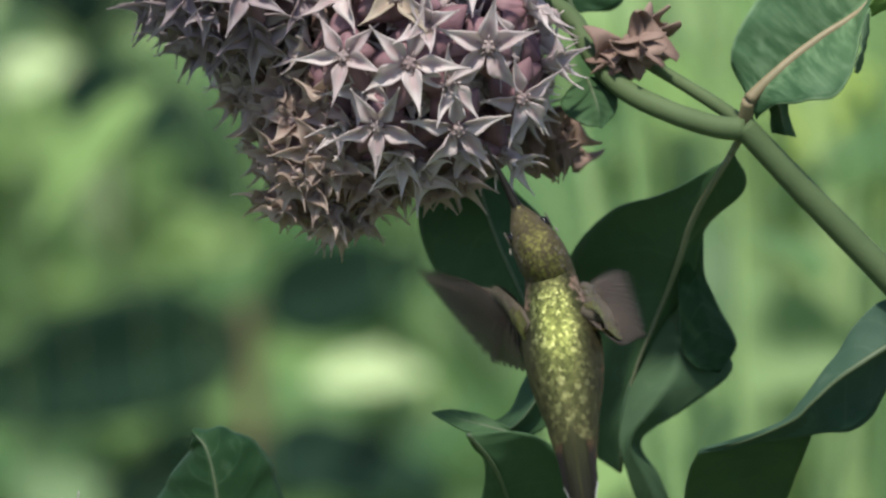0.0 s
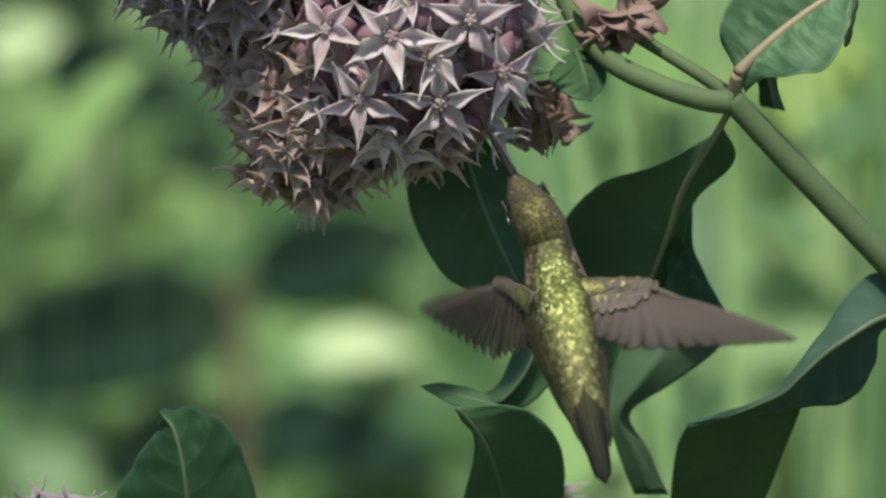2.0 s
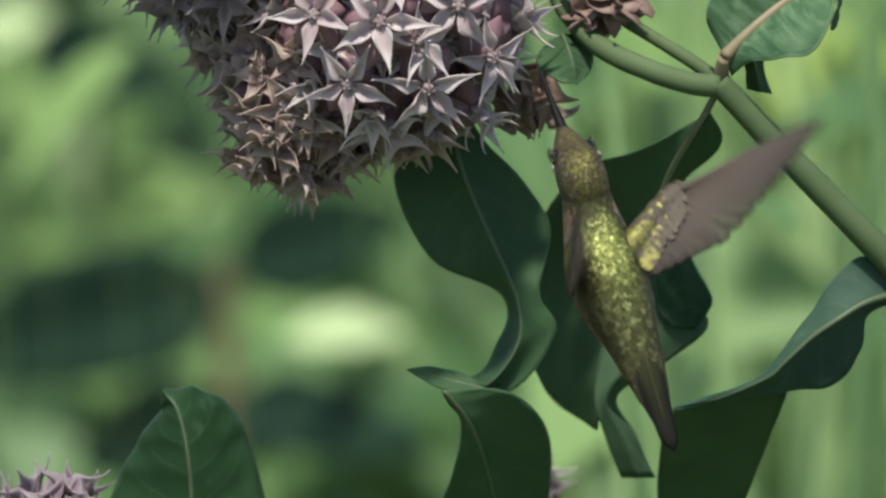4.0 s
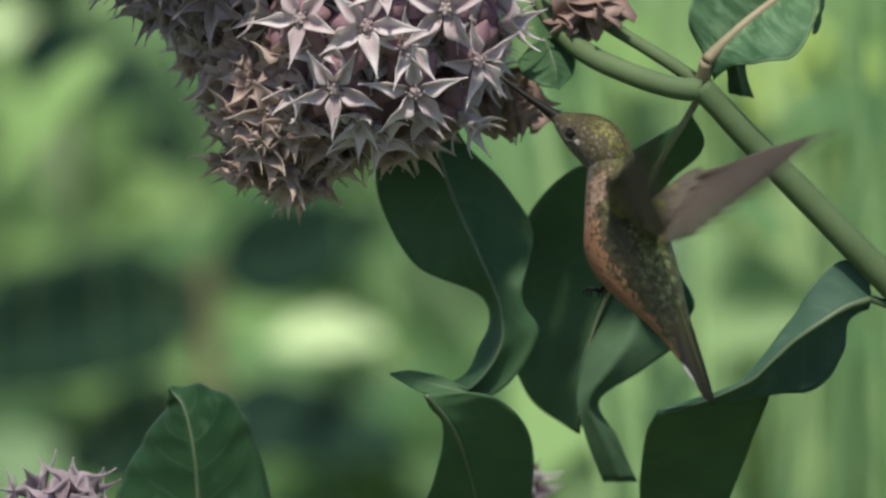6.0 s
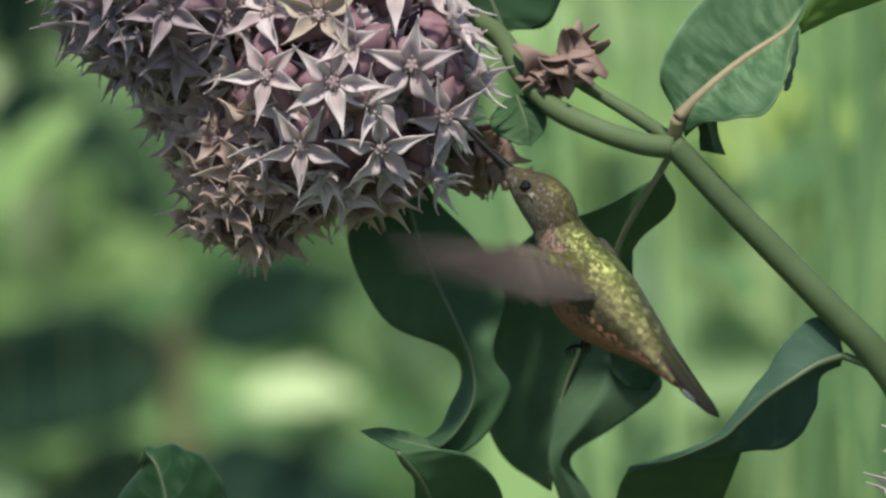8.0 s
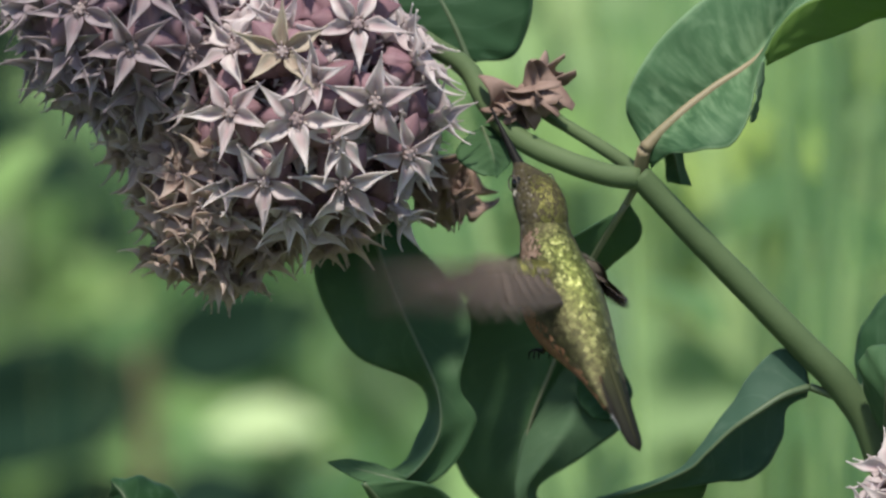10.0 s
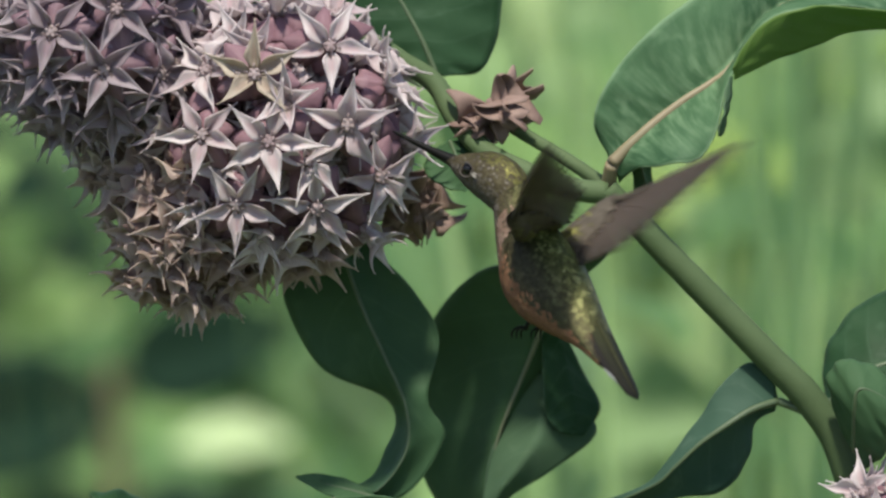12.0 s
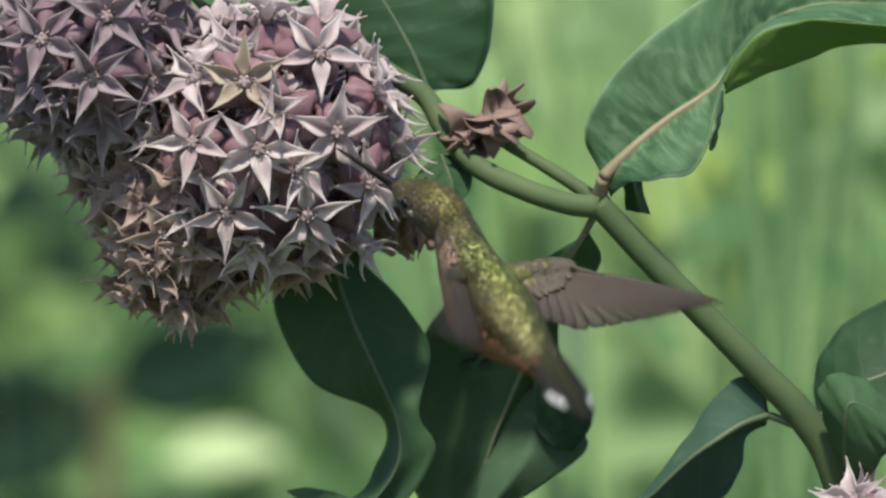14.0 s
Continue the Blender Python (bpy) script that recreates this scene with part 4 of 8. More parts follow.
BODY = ((26, 1.0, 1.0, 4.8), (24, 3.1, 3.1, 4.5), (20.5, 4.8, 4.8, 3.9), (16.5, 5.8, 6.0, 2.7), (12.5, 6.5, 6.9, 0.9), (6, 8.0, 8.5, -1.1), (0, 9.4, 10.1, -2.2), (-7, 9.2, 9.9, -2.2), (-14, 8.1, 8.0, -1.5),
        (-21, 6.4, 5.6, -0.5), (-27.5, 5.36, 3.32, 0.2), (-33, 4.32, 2.09, 0.5), (-37.5, 3.38, 1.14, 0.7), (-40, 2.26, 0.475, 0.9))
HEAD = ((19.4, 0.9, 0.9, -0.4), (16.4, 2.0, 1.9, -0.3), (12.6, 3.8, 3.6, 0.0), (8.5, 5.1, 5.1, 0.4), (4, 5.7, 5.7, 0.1), (0.5, 5.5, 5.7, -0.7), (-2.5, 4.9, 5.2, -1.8), (-5, 3.5, 3.8, -2.8), (-6.6, 1.0, 1.3, -3.4))


def section(stations, x):
    """Half width, half height and middle of a body at x, all in millimetres."""
    for i, (p, q) in enumerate(zip(stations, stations[1:])):
        if q[0] <= x <= p[0]:
            o, r = stations[max(i - 1, 0)], stations[min(i + 2, len(stations) - 1)]
            h, s = p[0] - q[0], (p[0] - x) / (p[0] - q[0])
            out = []
            for k in (1, 2, 3):
                m0 = (q[k] - o[k]) / max(o[0] - q[0], 0.1) * h
                m1 = (r[k] - p[k]) / max(p[0] - r[0], 0.1) * h
                out.append((2 * s ** 3 - 3 * s * s + 1) * p[k] + (s ** 3 - 2 * s * s + s) * m0 + (3 * s * s - 2 * s ** 3) * q[k] + (s ** 3 - s * s) * m1)
            return out
    return stations[0][1:] if x > stations[0][0] else stations[-1][1:]


def skin(stations, x, a, out=0.0):
    """A place on the body: a is the angle from the back, to the bird's left."""
    w, h, c = section(stations, x)
    return Vector((x, (w + out) * math.sin(a), c + (h + out) * math.cos(a))) * 0.001


def hull(bm, stations, sides=24, rings=26):
    first, last = stations[0][0], stations[-1][0]
    rows = [[bm.verts.new(skin(stations, first + (last - first) * i / rings, 2 * math.pi * j / sides)) for j in range(sides)] for i in range(rings + 1)]
    for p, q in zip(rows, rows[1:]):
        for j in range(sides):
            bm.faces.new((p[j], q[j], q[(j + 1) % sides], p[(j + 1) % sides]))
    bm.faces.new(rows[0][::-1])
    bm.faces.new(rows[-1])


def plumage(bm, stations, size, choose, rng, front, back):
    """Overlapping small feathers over a body, each a curved shield that points to the tail."""
    layer = bm.loops.layers.uv.verify()
    x, odd = back, 0
    while x < front:
        w, h, _ = section(stations, x)
        grow = size * (1.5 if x < -12 else 1.2 if x < -2 else 1.0 if x < 6 else 0.85)
        count = max(8, round(2 * math.pi * 0.5 * (w + h) / (grow * 0.82)))
        for j in range(count):
            a = 2 * math.pi * (j + 0.5 * odd) / count + rng.uniform(-0.1, 0.1)
            xx = x + rng.uniform(-0.25, 0.25)
            half = 0.62 * grow / max(0.5 * (w + h), 1.0) * rng.uniform(0.85, 1.15)
            long = grow * rng.uniform(1.35, 1.75)
            mat = choose(xx, abs((a + math.pi) % (2 * math.pi) - math.pi), rng)
            rows = []
            for s, k, o in ((0.0, 0.75, 0.02), (0.4, 1.0, 0.10), (0.75, 0.75, 0.17), (1.0, 0.2, 0.20)):
                xs = xx - long * s
                rows.append([bm.verts.new(skin(stations, xs, a + half * k * e, o + (0.06 if e == 0 else 0.0) + rng.uniform(0, 0.05))) for e in (-1, 0, 1)])
            for i in range(3):
                for e in range(2):
                    f = bm.faces.new((rows[i][e], rows[i + 1][e], rows[i + 1][e + 1], rows[i][e + 1]))
                    f.material_index = mat
                    for loop, key in zip(f.loops, ((e - 1, i), (e - 1, i + 1), (e, i + 1), (e, i))):
                        loop[layer].uv = (key[0], key[1] / 3)
        x += grow * 0.62
        odd ^= 1


COATS = (PLUME_GREEN, PLUME_BRONZE, PLUME_GREY, PLUME_RUFOUS, PLUME_BUFF, PLUME_BACK)


def body_coat(x, a, rng):
    a += rng.uniform(-0.22, 0.22)
    if x > 8 and a > 0.95:                      # pale breast sides below the streaked throat
        if x > 15:
            return 1 if a < 1.6 else 2
        return (4 if rng.random() < 0.88 else 1) if a < 2.2 else 2
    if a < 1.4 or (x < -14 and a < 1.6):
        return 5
    if a < 1.65:
        return 1
    return 3 if x < 4 or rng.random() < 0.65 else 4


def dress(bm, coat, stations):
    """Gives the skin under the small feathers the colour of those above it."""
    calm = random.Random(1)
    for f in bm.faces:
        c = f.calc_center_median() * 1000
        f.material_index = coat(c.x, abs(math.atan2(c.y, c.z - section(stations, c.x)[2])), calm)


def head_coat(x, a, rng):
    a += rng.uniform(-0.2, 0.2)
    if a < 0.75:
        return 0 if rng.random() < (0.65 if x < 3 else 0.5 if x < 10 else 0.15) else 1
    if a < 1.5:
        return 1 if rng.random() < 0.9 else 2
    if x < 0.5:
        return 4 if rng.random() < 0.6 else 2
    return 1 if math.sin(a * 11.0) > 0.35 or rng.random() < 0.12 else 2


def feather_mesh(name, length, width, bend, material, tip=0.75, thick=0.00007, n=12, m=2, asym=0.55):
    """A flight feather along +x with its shaft on the axis; the vane behind it is the wider one."""
    grid = []
    for i in range(n + 1):
        s = i / n
        w = width * min(1.0, 0.35 + 2.2 * s) * (1.0 if s < tip else math.sqrt(max(0.0, 1 - ((s - tip) / (1 - tip)) ** 2)))
        w = max(w, 0.00008)
        y0 = bend * s * s
        row = []
        for j in range(2 * m + 1):
            k = j / m - 1
            row.append(Vector((length * s, y0 + w * k * (asym if k > 0 else 1.45 - asym), -0.25 * w * k * k + 0.0)))
        grid.append(row)
    bm = bmesh.new()
    shell(bm, grid, thick, lambda i, j: (j / m - 1, i / n), 0, 0)
    tube(bm, [Vector((length * s, bend * s * s, 0.00006)) for s in (0, 0.3, 0.6, 0.95)], (0.00035, 0.00008), 5)
    return mesh_of(name, bm, material)


def make_wing(bird, side):
    """A wing along +x from the shoulder, its trailing edge towards -y: the feathered arm carries each flight feather."""
    rng = random.Random(17)
    bm = bmesh.new()
    layer = bm.loops.layers.uv.verify()
    path = spline([Vector(p) * 0.001 for p in ((-1.5, -3, 0), (5, -0.5, 0.4), (12, 2.0, 0.5), (18, 2.4, 0.3), (26, 1.6, 0.1))], 16)
    tube(bm, path, [0.0032, 0.0031, 0.003, 0.0028, 0.0026, 0.0024, 0.0021, 0.0019, 0.0017, 0.0015, 0.0013, 0.0011, 0.0010, 0.0008, 0.0007, 0.0005, 0.0003], 10)
    for v in bm.verts:
        v.co.z *= 0.55
    wing = part("wing", mesh_of("wing_arm", bm, PLUME_COVERT), None, bird, "dusky wing with gold-green coverts at the shoulder")
    bm = bmesh.new()
    layer = bm.loops.layers.uv.verify()
    # rows of coverts over both faces
    for face in (1, -1):
        for row in range(11):
            for k in range(20 - row // 2):
                s = k / 26
                at = min(int(s * 15 + 0.5), 16)
                thick, off = 3.2 - 0.17 * at, (2.9 - row * 0.95) * (1 - 0.45 * s)
                c = path[at] + Vector((rng.uniform(-0.4, 0.4), off, 0)) * 0.001
                long, w = 0.0026 * rng.uniform(0.85, 1.15), 0.0010
                way = Vector((0.25 + 0.6 * s, -1, 0)).normalized()
                cross = Vector((-way.y, way.x, 0))
                pts = []
                over = lambda q: 0.00024 * (1 - row / 13) + 0.00055 * math.sqrt(max(0.05, thick ** 2 - (off + way.y * long * 1000 * q) ** 2))
                for q, wd, up in ((0, 0.7, 0.55 + 0.5 * (1 - row / 12)), (0.45, 1.0, 0.8 + 0.4 * (1 - row / 12)), (0.8, 0.7, 0.75), (1.0, 0.2, 0.6)):
                    pts.append([bm.verts.new(c + way * long * q + cross * (w * wd * e) + Vector((0, 0, face * (over(q) + 0.00012 * up + (0.00012 if e == 0 else 0))))) for e in (-1, 0, 1)])
                mat = 0 if rng.random() < 1.0 - 2.0 * s - 0.03 * row else 1
                for i in range(3):
                    for e in range(2):
                        f = bm.faces.new((pts[i][e], pts[i + 1][e], pts[i + 1][e + 1], pts[i][e + 1]))
                        f.material_index = mat
                        for loop, key in zip(f.loops, ((e - 1, i), (e - 1, i + 1), (e, i + 1), (e, i))):
                            loop[layer].uv = (key[0], key[1] / 3)
    tagged(part("coverts", mesh_of("coverts", bm, PLUME_GREEN, PLUME_COVERT), None, wing, "small gold-green and bronze covert feathers"), kind="stuff")
    for i in range(16):
        s = i / 15
        if i < 6:           # secondaries
            u = i / 5
            root, tip, width = Vector((1 + 11 * u, 0.4 + 1.2 * u, 0)), Vector((1 + 16 * u, -14.0 - 1.2 * u, 0)), 3.4
        else:               # primaries
            u = (i - 6) / 9
            root, tip, width = Vector((13 + 9 * u, 1.6 + 0.6 * u, 0)), Vector((20 + 37 * u ** 0.9, -15.5 + 14.6 * u ** 0.92, 0)), 3.8 - 1.4 * u
        root, tip = root * 0.001, tip * 0.001
        way = tip - root
        f = part("flight_feather", feather_mesh("flight_feather", way.length, width * 0.001, -0.0006, VANE, 0.8 if i < 9 else 0.68), None, wing)
        f.matrix_basis = Matrix.Translation(root + Vector((0, 0, (0.25 - 0.03 * i) * 0.001))) @ Matrix.Rotation(math.atan2(way.y, way.x), 4, "Z") @ Matrix.Rotation(0.10, 4, "X")
    return wing


def make_bird():
    bird = tagged(new("hummingbird"), "gold-green hummingbird hovering at the flowers, its wings beating", "bird")
    rng = random.Random(5)
    bm = bmesh.new()
    hull(bm, BODY)
    dress(bm, body_coat, BODY)
    plumage(bm, BODY, 1.05, body_coat, rng, 20, -34)
    part("body", mesh_of("body", bm, *COATS), None, bird, "scaly gold-green back with rufous flanks")
    bm = bmesh.new()
    hull(bm, HEAD)
    dress(bm, head_coat, HEAD)
    plumage(bm, HEAD, 0.72, head_coat, rng, 17, -5)
    bmesh.ops.scale(bm, vec=(0.98, 1.04, 1.08), verts=bm.verts)
    head = part("head", mesh_of("head", bm, *COATS), None, bird, "bronze-green head with a streaked grey throat")
    for name, lift, ends in (("upper_bill", 0.3, (1.75, 0.38)), ("lower_bill", -0.4, (1.4, 0.30))):
        bm = bmesh.new()
        path = [Vector((x, 0, -0.35 + lift * (1 - s * 0.75) - 0.25 * math.sin(s * 3.1) * 0.3)) * 0.001 for s, x in ((k / 14, 14.2 + 20.8 * k / 14) for k in range(15))]
        tube(bm, path, [(ends[1] + (ends[0] - ends[1]) * (1 - k / 14) ** 1.7) * 0.001 * (1 if k < 14 else 0.3) for k in range(15)], 10)
        part(name, bm, HORN, head)
    for side in (1, -1):
        bm = bmesh.new()
        bmesh.ops.create_uvsphere(bm, u_segments=20, v_segments=12, radius=0.00155)
        e = part("eye", bm, EYE_BLACK, head, "glossy black eye")
        e.location = (0.0108, side * 0.0042, 0.0010)
        bm = bmesh.new()
        ring = [Vector((0.00005 + 0.0019 * math.cos(a), 0, 0.0018 * math.sin(a))) for a in (2 * math.pi * k / 20 for k in range(21))]
        tube(bm, ring, (0.0002, 0.0002), 6, cap=False)
        r = part("eye_ring", bm, PLUME_GREY, head, "thin pale ring round the eye")
        r.location = (0.0108, side * 0.0055, 0.0010)
        bm = bmesh.new()
        for k in range(4):
            o = Vector((-0.0019 - 0.0002 * k, side * (0.0002 + 0.00008 * k), 0.0004 * (k % 3 - 1)))
            tube(bm, [o, o + Vector((-0.0006, side * 0.0001, 0.0)), o + Vector((-0.0013, side * 0.0002, -0.0001))], [0.00010, 0.00026, 0.00008], 5)
        spot = part("eye_spot", bm, PLUME_WHITE, head, "small white feather spot behind the eye")
        spot.location = (0.0108, side * 0.0058, 0.0010)
    for side in (1, -1):
        bm = bmesh.new()
        base = Vector((-10, side * 3.0, -10.6)) * 0.001
        tube(bm, spline([base + Vector((0, 0, 0.002)), base + Vector((0.001, 0, -0.001)), base + Vector((0.0005, 0, -0.0025))], 6), (0.0006, 0.0005), 7)
        for k in (-1, 0, 1):
            o = base + Vector((0.0005, 0, -0.0025))
            tube(bm, spline([o, o + Vector((0.0016, k * 0.0009, -0.0010)), o + Vector((0.0022, k * 0.0014, -0.0030)), o + Vector((0.0010, k * 0.0015, -0.0042))], 8), (0.0005, 0.00015), 6)
        part("foot", bm, HORN, bird, "small dark clenched foot")
    feathers = []
    for k in range(10):
        i = abs(k - 4.5) - 0.5           # 0 in the middle, 4 at the outside
        length, mat = (28.0 - 1.8 * i) * 0.001, (TAIL_MID if i < 1.5 else TAIL_OUTER)
        f = part("tail_feather", feather_mesh("tail_feather", length, 0.0034, 0.0, mat, 0.78, asym=0.72), None, bird)
        feathers.append((k - 4.5, f))
    wings = [make_wing(bird, 1), make_wing(bird, -1)]
    return bird, head, wings, feathers


bird, bird_head, bird_wings, tail_feathers = make_bird()



# ---- what moves ----
def motions():
    """The bird's flight, its head, wing beats and tail, and the sway of the plants."""
    def key(ob, rows):
        walk(ob, [(t, pose(*r)) for t, *r in rows])

    key(bird, (
        (0, 0.0129, -0.0588, 0.9380, -20.4, -57.0, 104.2), (0.1, 0.0132, -0.0592, 0.9376, -20.8, -55.3, 102.9), (0.2, 0.0135, -0.0597, 0.9374, -21.7, -53.9, 103.5), (0.3, 0.0136, -0.0603, 0.9373, -18.6, -53.5, 100.6),
        (0.4, 0.0132, -0.0609, 0.9377, -13.1, -52.9, 95.2), (0.5, 0.0132, -0.0615, 0.9382, -11.7, -51.2, 94.9), (0.6, 0.0137, -0.0620, 0.9388, -13.6, -48.2, 98.7), (0.7, 0.0145, -0.0623, 0.9397, -13.8, -45.0, 100.0),
        (0.8, 0.0150, -0.0628, 0.9400, -13.5, -45.1, 100.2), (0.9, 0.0151, -0.0633, 0.9400, -14.0, -46.5, 100.8), (1, 0.0153, -0.0636, 0.9398, -15.4, -47.6, 102.6), (1.1, 0.0159, -0.0638, 0.9393, -13.8, -47.6, 100.8),
        (1.2, 0.0160, -0.0636, 0.9396, -13.9, -47.0, 101.0), (1.3, 0.0161, -0.0635, 0.9394, -14.4, -46.2, 101.8), (1.4, 0.0160, -0.0634, 0.9391, -15.7, -46.5, 103.3), (1.5, 0.0158, -0.0632, 0.9395, -18.2, -47.8, 106.8),
        (1.6, 0.0156, -0.0633, 0.9396, -19.1, -49.7, 108.0), (1.7, 0.0159, -0.0635, 0.9397, -18.8, -50.6, 108.2), (1.8, 0.0162, -0.0642, 0.9393, -17.0, -51.0, 107.2), (1.9, 0.0165, -0.0650, 0.9393, -15.4, -49.6, 106.6),
        (2, 0.0162, -0.0661, 0.9394, -15.0, -47.0, 107.4), (2.1, 0.0166, -0.0676, 0.9383, -12.0, -46.4, 104.6), (2.2, 0.0171, -0.0693, 0.9378, -5.3, -46.5, 96.4), (2.3, 0.0178, -0.0708, 0.9380, 5.0, -48.1, 83.5),
        (2.4, 0.0188, -0.0719, 0.9388, 8.7, -49.5, 78.6), (2.5, 0.0203, -0.0722, 0.9406, 6.7, -49.0, 81.1), (2.6, 0.0227, -0.0712, 0.9448, 1.3, -39.1, 90.6), (2.7, 0.0237, -0.0697, 0.9483, -0.9, -32.3, 94.6),
        (2.8, 0.0244, -0.0682, 0.9496, -4.0, -31.0, 98.8), (2.9, 0.0260, -0.0668, 0.9485, -9.9, -37.2, 107.2), (3, 0.0275, -0.0654, 0.9461, -17.8, -47.5, 118.2), (3.1, 0.0273, -0.0633, 0.9456, -14.6, -51.7, 118.0),
        (3.2, 0.0267, -0.0612, 0.9454, -12.2, -54.3, 118.8), (3.3, 0.0267, -0.0594, 0.9452, -12.3, -55.8, 121.8), (3.4, 0.0271, -0.0581, 0.9451, -14.1, -56.7, 125.2), (3.5, 0.0276, -0.0573, 0.9450, -16.5, -57.2, 128.0),
        (3.6, 0.0281, -0.0569, 0.9451, -18.8, -57.6, 129.8), (3.7, 0.0287, -0.0568, 0.9451, -20.7, -58.1, 130.7), (3.8, 0.0291, -0.0568, 0.9453, -22.1, -58.6, 131.0), (3.9, 0.0295, -0.0568, 0.9454, -23.0, -59.1, 130.8),
        (4, 0.0298, -0.0568, 0.9456, -23.3, -59.7, 130.3), (4.1, 0.0301, -0.0568, 0.9458, -23.0, -60.4, 129.6), (4.2, 0.0304, -0.0567, 0.9460, -22.2, -61.2, 128.8), (4.3, 0.0307, -0.0566, 0.9462, -20.8, -62.0, 127.9),
        (4.4, 0.0309, -0.0564, 0.9464, -18.8, -62.8, 126.7), (4.5, 0.0310, -0.0563, 0.9465, -15.9, -63.6, 125.3), (4.6, 0.0310, -0.0560, 0.9465, -12.2, -64.4, 123.4), (4.7, 0.0307, -0.0558, 0.9464, -7.4, -65.1, 121.0),
        (4.8, 0.0302, -0.0555, 0.9462, -1.3, -65.7, 117.7), (4.9, 0.0296, -0.0553, 0.9460, 6.1, -66.1, 113.5), (5, 0.0290, -0.0553, 0.9458, 14.5, -66.1, 108.6), (5.1, 0.0287, -0.0554, 0.9460, 22.9, -65.1, 103.9),
        (5.2, 0.0293, -0.0557, 0.9466, 29.1, -62.9, 101.6), (5.3, 0.0312, -0.0559, 0.9479, 30.5, -58.9, 104.8), (5.4, 0.0351, -0.0559, 0.9502, 25.6, -51.6, 115.5), (5.5, 0.0385, -0.0559, 0.9528, 21.6, -41.5, 124.1),
        (5.6, 0.0402, -0.0558, 0.9547, 20.5, -33.9, 125.2), (5.7, 0.0406, -0.0561, 0.9549, 18.0, -32.2, 127.2), (5.8, 0.0405, -0.0564, 0.9548, 16.3, -38.1, 128.1), (5.9, 0.0403, -0.0565, 0.9548, 15.3, -44.7, 128.5),
        (6, 0.0398, -0.0564, 0.9544, 15.3, -51.2, 127.6), (6.1, 0.0407, -0.0556, 0.9552, 12.7, -47.6, 129.4), (6.2, 0.0419, -0.0550, 0.9555, 12.2, -43.5, 129.1), (6.3, 0.0420, -0.0547, 0.9548, 12.3, -42.3, 128.4),
        (6.4, 0.0414, -0.0545, 0.9542, 12.4, -43.8, 128.0), (6.5, 0.0395, -0.0544, 0.9535, 12.2, -46.9, 127.2), (6.6, 0.0408, -0.0540, 0.9540, 11.9, -43.5, 126.2), (6.7, 0.0418, -0.0538, 0.9543, 10.6, -40.8, 124.9),
        (6.8, 0.0419, -0.0538, 0.9545, 7.2, -39.4, 125.1), (6.9, 0.0406, -0.0541, 0.9536, 0.8, -39.0, 128.4), (7, 0.0387, -0.0547, 0.9523, -3.9, -41.6, 130.2), (7.1, 0.0400, -0.0548, 0.9526, -0.8, -38.3, 128.3),
        (7.2, 0.0409, -0.0550, 0.9527, 3.6, -36.9, 125.1), (7.3, 0.0408, -0.0550, 0.9534, 4.1, -34.4, 126.1), (7.4, 0.0393, -0.0550, 0.9538, 2.7, -35.6, 127.5), (7.5, 0.0378, -0.0549, 0.9540, 0.8, -36.9, 129.2),
        (7.6, 0.0394, -0.0546, 0.9547, 2.2, -34.1, 130.2), (7.7, 0.0400, -0.0540, 0.9554, 3.3, -33.5, 131.4), (7.8, 0.0397, -0.0532, 0.9562, 2.4, -32.3, 134.9), (7.9, 0.0387, -0.0526, 0.9558, 1.9, -35.5, 136.6),
        (8, 0.0375, -0.0519, 0.9556, 0.6, -37.2, 139.2), (8.1, 0.0381, -0.0512, 0.9555, 0.4, -40.2, 142.0), (8.2, 0.0394, -0.0505, 0.9557, 0.4, -40.8, 145.5), (8.3, 0.0413, -0.0498, 0.9564, 2.6, -42.3, 146.7),
        (8.4, 0.0427, -0.0493, 0.9571, 9.1, -48.1, 141.8), (8.5, 0.0420, -0.0491, 0.9566, 25.8, -59.2, 122.9), (8.6, 0.0407, -0.0491, 0.9555, 29.2, -62.4, 116.3), (8.7, 0.0397, -0.0493, 0.9545, 20.1, -61.9, 122.4),
        (8.8, 0.0391, -0.0495, 0.9542, 10.6, -60.3, 129.0), (8.9, 0.0387, -0.0498, 0.9544, 3.7, -58.3, 133.2), (9, 0.0386, -0.0501, 0.9548, -0.6, -56.8, 134.9), (9.1, 0.0385, -0.0504, 0.9554, -2.9, -55.6, 134.8),
        (9.2, 0.0386, -0.0508, 0.9562, -3.9, -54.7, 133.7), (9.3, 0.0387, -0.0513, 0.9569, -4.0, -53.9, 131.9), (9.4, 0.0388, -0.0518, 0.9576, -3.6, -53.1, 129.9), (9.5, 0.0388, -0.0523, 0.9584, -2.8, -52.1, 127.9),
        (9.6, 0.0389, -0.0527, 0.9591, -1.7, -50.8, 126.0), (9.7, 0.0389, -0.0531, 0.9598, -0.3, -49.5, 124.2), (9.8, 0.0389, -0.0535, 0.9604, 1.4, -48.0, 122.5), (9.9, 0.0388, -0.0539, 0.9611, 3.3, -46.4, 121.0),
        (10, 0.0388, -0.0542, 0.9616, 5.5, -44.8, 119.6), (10.1, 0.0388, -0.0546, 0.9620, 8.0, -43.3, 118.3), (10.2, 0.0387, -0.0548, 0.9623, 10.8, -42.1, 117.0), (10.3, 0.0387, -0.0551, 0.9623, 13.8, -41.1, 115.7),
        (10.4, 0.0385, -0.0552, 0.9622, 17.0, -40.9, 114.5), (10.5, 0.0383, -0.0550, 0.9620, 20.4, -41.5, 113.2), (10.6, 0.0382, -0.0547, 0.9618, 23.6, -43.3, 112.0), (10.7, 0.0380, -0.0542, 0.9621, 26.0, -46.5, 111.3),
